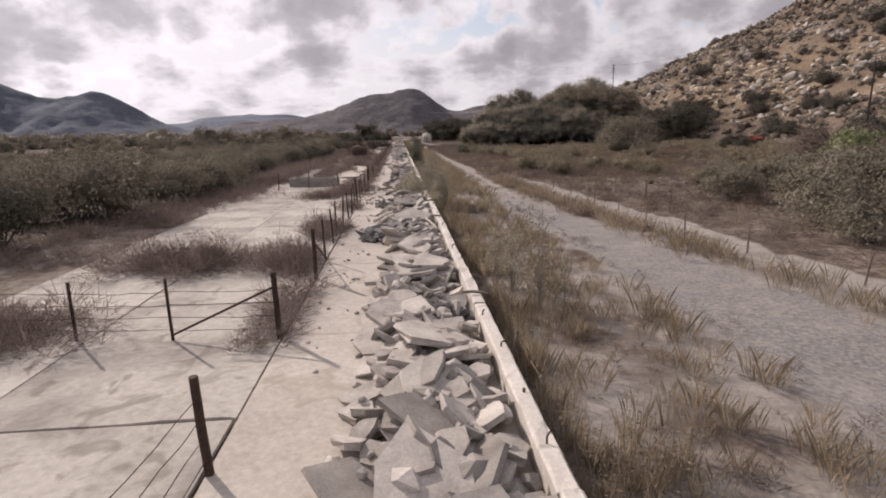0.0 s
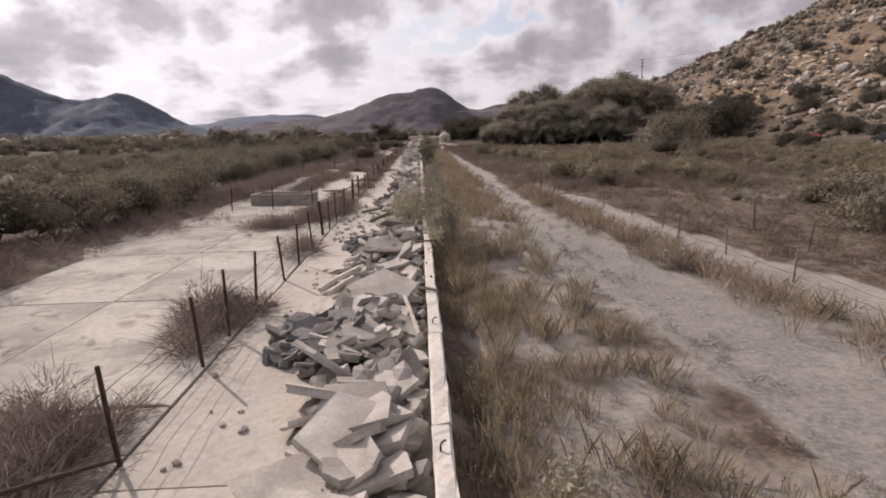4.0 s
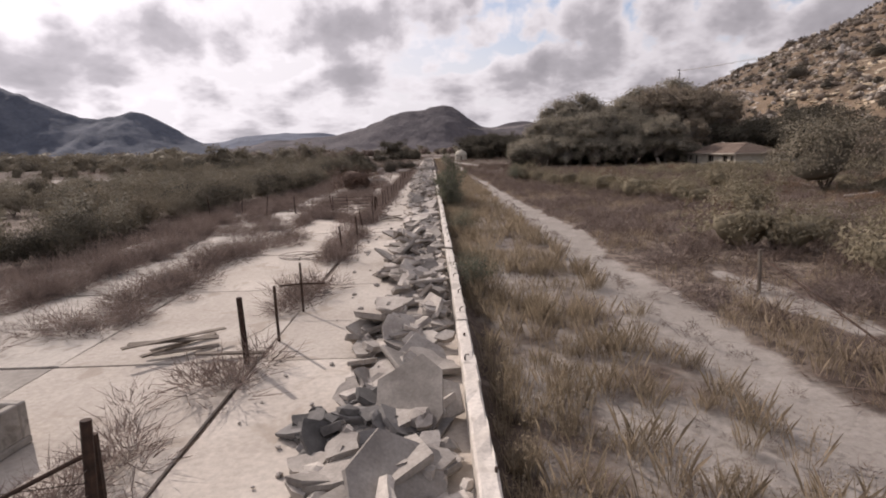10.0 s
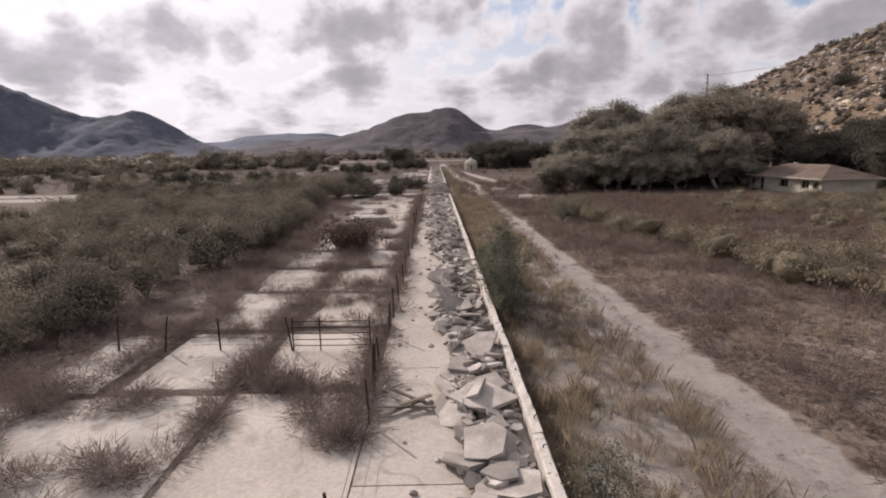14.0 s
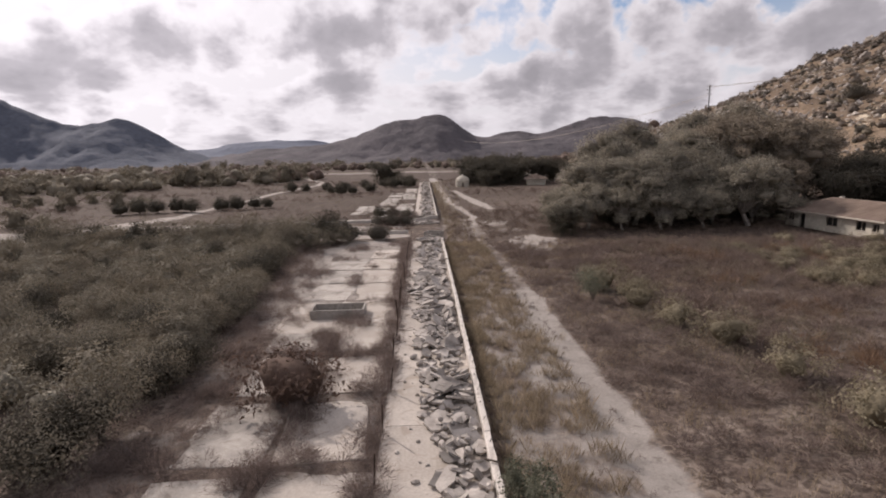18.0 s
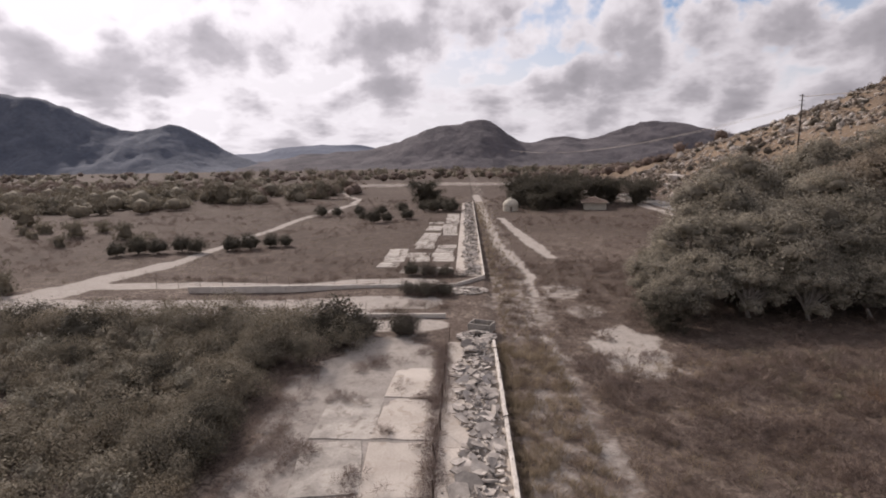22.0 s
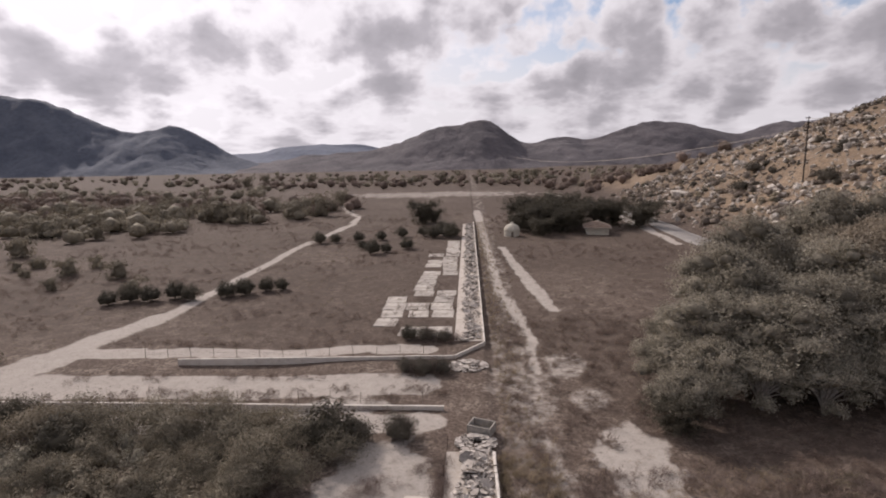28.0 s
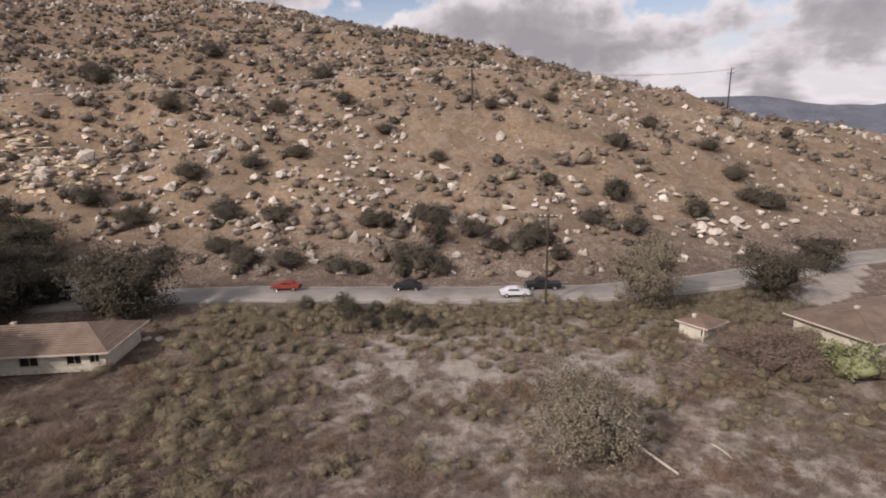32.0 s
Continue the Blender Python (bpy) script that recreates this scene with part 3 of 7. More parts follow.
# Bare tracks: plan points and half widths.
TRACKS = [
    [(7.4, -20, 2.2), (7.4, 5, 2.1), (7.0, 12, 1.6), (6.6, 19, 1.45), (5.8, 23, 1.5), (5.4, 29, 1.2), (5.6, 40, 0.75), (5.8, 55, 0.75), (6.6, 60, 0.75), (6.2, 68, 0.65), (5.8, 80, 0.6), (5.9, 95, 0.6), (6.0, 108, 0.45), (5.4, 125, 0.3), (5.0, 140, 0.3), (6.8, 162, 0.5), (5.8, 174, 0.9), (3.9, 190, 0.9), (3.5, 215, 0.9), (3.0, 260, 1.1), (2, 345, 2.0)],
    [(7.6, 240, 0.8), (9.0, 215, 1.2), (11.0, 190, 1.5), (12.2, 176, 1.0)],
    [(11.4, -10, 0.7), (11.2, 12, 0.75), (11.0, 20, 0.9), (10.2, 27, 0.75), (10.1, 34, 0.6), (9.8, 42, 0.4), (9.5, 50, 0.2)],
    [(-90, 139, 3.0), (-62, 143, 4.5), (-58, 155, 3.0), (-54, 176, 1.5), (-53, 238, 1.1), (-49, 300, 1.1), (-52, 326, 1.2), (-60, 345, 1.2), (-81, 416, 1.8)],
    [(-95, 152, 2.5), (-72, 151, 2.5), (-56, 146, 3.0), (-8, 146, 2.6)],
    [(-58, 156, 1.4), (-8, 157, 1.4)], [(-58, 137, 1.6), (-6, 137, 1.6)],
    [(55, 470, 2), (62, 330, 2.0), (58, 240, 1.0)],
    [(88, 8, 2.2), (79, 18, 2.6), (73, 24, 2.6), (68, 32, 2.2)],
]
# Bare patches: centre and radii.
PATCHES = [(12.3, 131.5, 3.9, 6.6), (-9.8, 119, 6.0, 17), (-16, 140, 6, 3)]


# Thinly grown ground where the soil shows: centre, radii, how bare.
FAINT = [(9, 152, 4, 6, 0.5), (11, 143, 4, 4, 0.5), (-30, 470, 110, 42, 0.52), (4, 145, 5, 14, 0.47), (50, 90, 17, 15, 0.60), (44, 72, 15, 13, 0.57), (60, 76, 8, 12, 0.54), (30, 62, 15, 13, 0.54), (36, 84, 15, 13, 0.54), (58, 58, 9, 8, 0.56), (48, 104, 16, 14, 0.44), (34, 98, 12, 12, 0.42), (24, 45, 9, 12, 0.44), (40, 112, 12, 8, 0.40), (26, 88, 9, 14, 0.42), (40, 50, 12, 9, 0.46)]


def build_ground():
    xs = axis([(-2600, -400, 110), (-400, -160, 12), (-160, -50, 2.6), (-50, -16, 1.0), (-16, 26, 0.5), (26, 70, 1.2), (70, 420, 3.4), (420, 800, 20), (800, 2601, 120)])
    ys = axis([(-600, -120, 30), (-120, -20, 4), (-20, 160, 0.75), (160, 340, 2.0), (340, 640, 6), (640, 1200, 40), (1200, 3001, 150)])
    X, Y = np.meshgrid(xs, ys)
    x, y = X.ravel(), Y.ravel()
    z = height(x, y)
    sand, pale = np.zeros(len(x)), smooth(118, 135, y)
    d, w = near_line(x, y, TRACKS[0])
    tar = (1 - smooth(w * 0.9, w * 1.2 + 0.2, d)) * (1 - smooth(27, 36, y)) * (x > 0)
    for line in TRACKS:
        d, w = near_line(x, y, line)
        d = d + 0.35 * lumps(x, y, 5.5, 3) + 0.25 * lumps(x, y, 2.3, 5)
        worn = np.where((x > 0) & (x < 40) & (y > 108), np.where(y > 150, 0.66, 0.5), 1.0)
        sand = np.maximum(sand, worn * (1 - smooth(w * 0.75, w * 1.25 + 0.5, d)))
        z = z - 0.05 * (1 - smooth(w * 0.6, w * 1.3, d)) * (x > 0)
    for cx, cy, rx, ry in PATCHES:
        d = np.hypot((x - cx) / rx, (y - cy) / ry) + 0.28 * lumps(x, y, 6.0, 8) + 0.2 * lumps(x, y, 2.4, 9)
        sand = np.maximum(sand, 0.68 * (1 - smooth(0.7, 1.25, d)))
    for cx, cy, rx, ry, most in FAINT:
        d = np.hypot((x - cx) / rx, (y - cy) / ry) + 0.3 * lumps(x, y, 9.0, 8)
        sand = np.maximum(sand, most * (1 - smooth(0.5, 1.1, d)))
    strip = smooth(0.2, 0.8, x) * (1 - smooth(9, 13, x)) * (0.54 + 0.15 * lumps(x, y, 4.5, 11)) * (1 - smooth(6, 8.5, x) * smooth(30, 40, y)) * (1 - 0.28 * smooth(95, 130, y))
    sand = np.maximum(sand, strip)
    near = (y < 118) & (x < -4) & (x > -15.2)
    sand = np.maximum(sand, np.where(near, 0.40 + 0.12 * lumps(x, y, 7, 13) + 0.18 * smooth(92, 104, y), 0))
    run = x - road_x(y) - 5.0
    hill = smooth(2, 25, run) * (y < 620)
    scrub = 0.45 + 0.45 * lumps(x, y, 60, 3) + 0.6 * smooth(150, 165, y) - 0.35 * (x > 0) * (y < 88)
    sand = np.where(run > 0, 0, sand)
    nx, ny = len(xs), len(ys)
    i = (np.arange(ny - 1)[:, None] * nx + np.arange(nx - 1)).ravel()
    F = np.stack([i, i + 1, i + nx + 1, i + nx], 1)
    me = tri_mesh("ground", np.stack([x, y, z], 1), F, M_GROUND, smooth=True)
    for name, values in (("sand", sand), ("scrub", np.clip(scrub, 0, 1)), ("hill", hill), ("pale", pale), ("tar", tar)):
        a = me.attributes.new(name, "FLOAT", "POINT")
        a.data.foreach_set("value", values.astype(np.float32))
    thing("ground", "dry sandy brown valley floor and stony hillside with bare tracks", "ground", kind="structure", data=me)


build_ground()


def mountain(name, label, mat, bumps, dist, x0, x1, deep, base=-8, step=15, seed=1, rough=1.0, turn=0):
    """A range whose crest is a sum of rounded summits: (x, height, half width)."""
    xs, ds = np.arange(x0, x1 + step, step), np.linspace(-1, 0.6, 44)
    X, D = np.meshgrid(xs, ds)
    crest = np.zeros_like(X)
    for cx, h, w, p in bumps:
        crest = crest + (h * np.exp(-np.abs((X - cx) / w) ** p)) ** 3.5
    crest = 0.96 * crest ** (1 / 3.5)
    crest = crest + rough * (lumps(X, D * 40, 210, seed) * 5 + lumps(X, D * 60, 90, seed + 3) * 2.6 + lumps(X, D * 80, 41, seed + 6) * 1.4 + np.random.default_rng(seed).normal(0, 0.9, X.shape[1])) * smooth(0, 40, crest)
    spur = 0.05 * np.sin(X / 120.0 + 3 * D + seed) * (1 - D * D)
    side = np.clip(1 - np.abs(D + spur * (np.abs(D) > 0.05)) ** 1.15, 0, 1)
    gully = np.abs(lumps(X + 0.3 * D * deep, D * deep, 190, seed + 1)) * 0.10 + np.abs(lumps(X, D * deep, 75, seed + 2)) * 0.07 + np.abs(lumps(X, D * deep, 34, seed + 4)) * 0.05
    Z = base + crest * side - crest * gully * np.clip(side * (1 - side) * 4, 0, 1) + rough * 0.9 * lumps(X, D * deep, 28, seed + 8) * smooth(0.02, 0.3, side)
    V = np.stack([X, dist + D * deep, Z], -1).reshape(-1, 3)
    nx, ny = len(xs), len(ds)
    i = (np.arange(ny - 1)[:, None] * nx + np.arange(nx - 1)).ravel()
    F = np.stack([i, i + 1, i + nx + 1, i + nx], 1)
    thing(name, label, "mountain", kind="structure", at=pose(0, 0, 0, 0, 0, turn), data=tri_mesh(name, V, F, mat, smooth=True))


mountain("mountain_range_centre", "chaparral mountain with a rounded summit, dark brown-grey with painted haze", M_MOUNT,
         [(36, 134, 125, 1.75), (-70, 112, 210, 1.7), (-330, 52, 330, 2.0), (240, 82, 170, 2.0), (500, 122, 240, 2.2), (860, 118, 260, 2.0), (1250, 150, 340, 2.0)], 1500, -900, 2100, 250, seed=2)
mountain("mountain_range_west", "long wooded mountain range painted blue-grey with haze", M_MOUNT_L,
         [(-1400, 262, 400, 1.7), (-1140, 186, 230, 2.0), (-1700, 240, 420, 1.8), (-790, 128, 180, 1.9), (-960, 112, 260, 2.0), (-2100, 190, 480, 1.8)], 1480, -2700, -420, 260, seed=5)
mountain("mountain_range_far", "far mountain range painted pale with haze", M_HAZE,
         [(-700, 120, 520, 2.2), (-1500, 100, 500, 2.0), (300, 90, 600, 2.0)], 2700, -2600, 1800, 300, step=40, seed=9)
mountain("mountain_range_south", "long mountain range beyond the hill's shoulder, painted dark haze blue", M_MOUNT_L,
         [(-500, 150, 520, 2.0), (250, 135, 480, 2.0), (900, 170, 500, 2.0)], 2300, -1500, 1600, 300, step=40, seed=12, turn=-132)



def build_road():
    """The asphalt road along the foot of the hill, with a pale verge on both sides."""
    ys = np.arange(-120, 330, 3.0)
    xs = road_x(ys)
    t = np.stack([np.gradient(xs), np.gradient(ys)], 1)
    t /= np.linalg.norm(t, axis=1)[:, None]
    side = np.stack([t[:, 1], -t[:, 0]], 1)

    def strip(offsets, lifts):
        V, F = [], []
        m = len(offsets)
        for i in range(len(ys)):
            c = np.array([xs[i], ys[i]])
            zz = float(height(xs[i], ys[i]))
            for o, l in zip(offsets, lifts):
                p = c + side[i] * o
                V.append((p[0], p[1], zz + l))
        for i in range(len(ys) - 1):
            for j in range(m - 1):
                a = i * m + j
                F += [(a, a + 1, a + m + 1), (a, a + m + 1, a + m)]
        return np.array(V), np.array(F)

    V, F = strip((-4.2, -3.6, 0, 3.6, 4.2), (-0.25, 0.16, 0.24, 0.16, -0.25))
    road = thing("road", "grey two-lane asphalt road below the hillside", "road", kind="structure", data=tri_mesh("road", V, F, M_ASPHALT, smooth=True))
    for o in (-3.3, 3.3):
        V, F = strip((o - 0.07, o + 0.07), (0.182, 0.182))
        part("edge_line", tri_mesh("edge_line", V, F, M_PAINT), road, "worn pale edge line")
    V, F = strip((-0.06, 0.06), (0.252, 0.252))
    part("centre_line", tri_mesh("centre_line", V, F, M_STRAW), road, "faded yellow centre line")


build_road()


# ---- walls, kerbs and paving ----
def gz(x, y):
    return float(height(x, y))


def rough_block(length, width, z0, z1, rg, chips=0.02):
    """A cast concrete block along y with worn upper edges: verts and triangles."""
    n = max(3, int(length / 0.3))
    ys = np.linspace(-length / 2, length / 2, n)
    prof = np.array([(-width / 2, z0), (-width / 2, z1 - 0.03), (-width / 2 + 0.03, z1), (width / 2 - 0.03, z1), (width / 2, z1 - 0.03), (width / 2, z0)])
    V, F, m = [], [], len(prof)
    for y in ys:
        w = rg.normal(0, chips * 0.3, (m, 2))
        w[0], w[5] = 0, 0
        if rg.random() < 0.13:
            w[3 if rg.random() < 0.5 else 2] += (rg.choice((-1, 1)) * 0.01, -chips * 1.6)
        q = prof + w
        V += [(a, y, b) for a, b in q]
    for i in range(n - 1):
        for j in range(m - 1):
            a = i * m + j
            F += [(a, a + m, a + m + 1), (a, a + m + 1, a + 1)]
    for e in (0, n - 1):
        for j in range(1, m - 1):
            q = (e * m, e * m + j, e * m + j + 1)
            F.append(q if e == 0 else q[::-1])
    return np.array(V), np.array(F)


def peg_mesh(kind, rg):
    if kind == 0:
        V, F = tube([(0, 0, -0.05), (0, 0, 0.07), (0.03, 0.0, 0.10), (0.08, 0.01, 0.10)], 0.014, 5)
    elif kind == 1:
        V, F = tube([(0, 0, -0.05), (0, 0, 0.06)], 0.022, 6)
    else:
        V, F = tube([(-0.34, 0.02, 0.05), (-0.1, 0, 0.075), (0.16, -0.02, 0.06), (0.24, -0.05, 0.03)], (0.03, 0.038, 0.036, 0.026), 6)
    return tri_mesh("peg", V, F, M_RUST if kind < 2 else M_WOOD)


def build_low_wall(y0, y1, name, label, seed):
    rg = np.random.default_rng(seed)
    wall = thing(name, label, "wall", kind="structure")
    blocks = [tri_mesh("wall_block", *rough_block(3.03, 0.25, -0.62, 0.45, rg), M_WALL) for _ in range(6)]
    pegs = [peg_mesh(k, rg) for k in range(3)]
    y = y0
    while y < y1:
        b = part("wall_block", blocks[rg.integers(6)], wall, at=pose(rg.normal(0, 0.012), y + 1.52, rg.normal(0, 0.012), 0, rg.normal(0, 0.5), rg.normal(0, 0.25)))
        for k in range(2):
            if rg.random() < 0.8:
                kind = rg.choice(3, p=(0.5, 0.36, 0.14))
                part("rebar_stub" if kind < 2 else "timber_stub", pegs[kind], b, "rusty stub" if kind < 2 else "dark weathered timber end",
                     at=pose(rg.normal(0, 0.03), -0.8 + 1.55 * k + rg.normal(0, 0.15), 0.45, 0, 0, rg.uniform(-40, 40)))
        y += 3.05


build_low_wall(-12, 131.0, "wall_low_south", "long low white concrete wall with rusty stubs on top", 3)
build_low_wall(158.6, 293, "wall_low_north", "long low white concrete wall beyond the cross lane", 4)


def kerb(name, label, a, b, seed, posts=False):
    """A straight low concrete kerb wall between two plan points."""
    rg = np.random.default_rng(seed)
    a, b = Vector((*a, 0)), Vector((*b, 0))
    d = b - a
    yaw = math.degrees(math.atan2(d.y, d.x)) - 90
    k = thing(name, label, "kerb wall", kind="structure")
    n = max(1, round(d.length / 3.05))
    blocks = [tri_mesh("kerb_block", *rough_block(d.length / n - 0.015, 0.26, -0.5, 0.42, rg), M_WALL) for _ in range(4)]
    for i in range(n):
        p = a + d * ((i + 0.5) / n)
        part("kerb_block", blocks[rg.integers(4)], k, at=pose(p.x, p.y, rg.normal(0, 0.01), 0, rg.normal(0, 0.5), yaw))


kerb("kerb_wall_south", "long pale concrete kerb wall across the field", (-4.7, 139.7), (-53.5, 140.2), 11)
kerb("kerb_wall_north", "long pale concrete kerb wall beside the bare lane", (-4.1, 153.5), (-39.5, 152.2), 12)
kerb("kerb_wall_corner", "short slanting concrete kerb wall joining the low wall", (-0.1, 158.4), (-4.0, 153.6), 13)


def slab_mesh(w, l, rg, thick=0.13, worn=1.0, mat=None):
    """A cracked ground slab with an uneven outline and a slightly dished top."""
    pts = []
    for (x0, y0), (x1, y1) in zip([(-w / 2, -l / 2), (w / 2, -l / 2), (w / 2, l / 2), (-w / 2, l / 2)], [(w / 2, -l / 2), (w / 2, l / 2), (-w / 2, l / 2), (-w / 2, -l / 2)]):
        for t in np.arange(0, 1, 0.12):
            pts.append((x0 + (x1 - x0) * t, y0 + (y1 - y0) * t))
    P = np.array(pts)
    P = P * (1 + rg.normal(0, 0.009 * worn, (len(P), 1)))
    cut = rg.integers(len(P))
    P[(cut + np.arange(3)) % len(P)] *= 1 - worn * rg.uniform(0.02, 0.16)
    n = len(P)
    V = [(x, y, 0.0) for x, y in P * (0.9992 - 0.012 * worn)] + [(x, y, -0.025) for x, y in P] + [(x, y, -thick) for x, y in P] + [(0, 0, rg.uniform(-0.012, 0.012))]
    F = []
    for i in range(n):
        j = (i + 1) % n
        F += [(i, j, 3 * n), (n + i, n + j, j), (n + i, j, i), (2 * n + i, 2 * n + j, n + j), (2 * n + i, n + j, n + i)]
    return tri_mesh("slab", np.array(V), np.array(F), mat or M_SLAB)


def build_paving():
    rg = np.random.default_rng(21)
    lane = thing("pavement_lane", "pale dusty concrete lane beside the rubble", "pavement", kind="structure")
    bays = [slab_mesh(4.02, 5.98, rg, 0.16, 0.1) for _ in range(4)]
    for y0, y1 in ((-12, 130), (160, 290)):
        for y in np.arange(y0, y1, 6.0):
            part("slab", bays[rg.integers(4)], lane, at=pose(-2.13, y + 3, rg.normal(0, 0.004), 0, 0, rg.choice((0, 180))))
    yard = thing("pavement_yard", "cracked sun-bleached concrete yard slabs with weedy joints", "pavement", kind="structure")
    protos = {}
    cols = [(-6.2, 4.0), (-10.15, 3.86), (-13.5, 2.8)]
    for y in np.arange(-14, 124, 5.6):
        loose = y > 46
        for ci, (cx, w) in enumerate(cols):
            if ci == 2 and (rg.random() < 0.5 and not 40 < y < 66 or y > 80) or (y > 62 and ci == 1 and rg.random() < 0.12):
                continue
            gap = rg.uniform(0.3, 1.1) if loose else rg.uniform(0.004, 0.016)
            if y > 96:
                gap = rg.uniform(0.06, 0.3)
            if ci == 0 and 40 < y < 60:
                gap = 0.015
            elif 40 < y < 62:
                gap = rg.uniform(0.02, 0.1)
            old = y < 36
            key = (ci, loose, old, round(gap, 1), rg.integers(3))
            if key not in protos:
                protos[key] = slab_mesh(w - gap * 0.8, 5.56 - gap, rg, worn=1.0 if loose and (gap > 0.1 or y > 96) else 0.12, mat=M_YARD if old or ci else M_SLAB)
            part("slab", protos[key], yard, at=pose(cx + rg.normal(0, 0.15 if loose else 0.02), y + 2.8, rg.normal(0, 0.008 if loose else 0.002) - 0.03 * (ci == 2), rg.normal(0, 0.25 if loose else 0.03), rg.normal(0, 0.25 if loose else 0.03), rg.normal(0, 3.0 if loose and gap > 0.1 else 0.2)))
    pens = thing("pavement_pens", "broken rows of pale concrete slabs in the far field", "pavement", kind="structure")
    for y in np.arange(162, 246, 4.4):
        reach = -17 + (y - 162) * 0.10
        for cx in np.arange(-6.4, reach, -4.2):
            if rg.random() < 0.16:
                continue
            g = rg.uniform(0.2, 0.8)
            key = ("p", round(g, 1), rg.integers(2))
            if key not in protos:
                protos[key] = slab_mesh(4.1 - g, 4.5 - g * 0.8, rg, mat=M_YARD)
            part("slab", protos[key], pens, at=pose(cx + rg.normal(0, 0.2), y + 2.3, 0.02, 0, 0, rg.normal(0, 2)))


build_paving()


# ---- rubble ----
def chunk_verts(rg, size, thick):
    """A broken piece of slab: flat faces, ragged sides."""
    n = rg.integers(5, 9)
    th = np.sort((np.arange(n) + rg.uniform(-0.32, 0.32, n)) * 2 * np.pi / n)
    r = size / 2 * rg.uniform(0.62, 1.12, n)
    P = np.stack([np.cos(th) * r * rg.uniform(0.8, 1.25), np.sin(th) * r], 1)
    rim = P * rg.uniform(0.93, 1.06, (n, 1))
    low = P * rg.uniform(0.82, 1.02, (n, 1))
    V = [(*p, thick / 2 + rg.normal(0, 0.004)) for p in P] + [(*p, thick * rg.uniform(-0.15, 0.15)) for p in rim] + [(*p, -thick / 2) for p in low]
    F = []
    for i in range(n):
        j = (i + 1) % n
        F += [(n + i, n + j, j), (n + i, j, i), (2 * n + i, 2 * n + j, n + j), (2 * n + i, n + j, n + i)]
    F += [(0, i, i + 1) for i in range(1, n - 1)] + [(2 * n, 2 * n + i + 1, 2 * n + i) for i in range(1, n - 1)]
    return np.array(V), np.array(F)


def lump_verts(rg, size):
    """An angular broken lump."""
    bm = bmesh.new()
    bmesh.ops.create_icosphere(bm, subdivisions=1, radius=size / 2)
    V = np.array([v.co[:] for v in bm.verts]) * rg.uniform(0.65, 1.2, (len(bm.verts), 1)) * (1.2, 0.9, 0.7)
    F = np.array([[v.index for v in f.verts] for f in bm.faces])
    bm.free()
    return V, F


def pile_row(rg, y):
    """One piece of the heap at y: place, turn, which size."""
    wide = 1.85 + 0.25 * math.sin(y * 0.37) + 0.2 * math.sin(y * 0.91) + 0.9 * float(smooth(70, 105, y))
    u = rg.uniform(0, 1)
    x = -0.22 - wide * u ** 0.95
    ridge = math.sin(math.pi * min(1, max(0, u * 0.9 + 0.08)))
    lift = rg.uniform(0.02, 0.16 + 0.30 * ridge * (0.75 + 0.3 * math.sin(y * 0.6)))
    tilt = (10 + 16 * (lift > 0.15)) * rg.normal(0, 1)
    return x, lift, tilt


ASPHALT_SPOTS = ((-2.1, 16.3, 1.5, 130), (-1.7, 25.3, 1.6, 150), (-0.8, 6.2, 0.7, 40), (-1.65, 39.2, 1.25, 70))


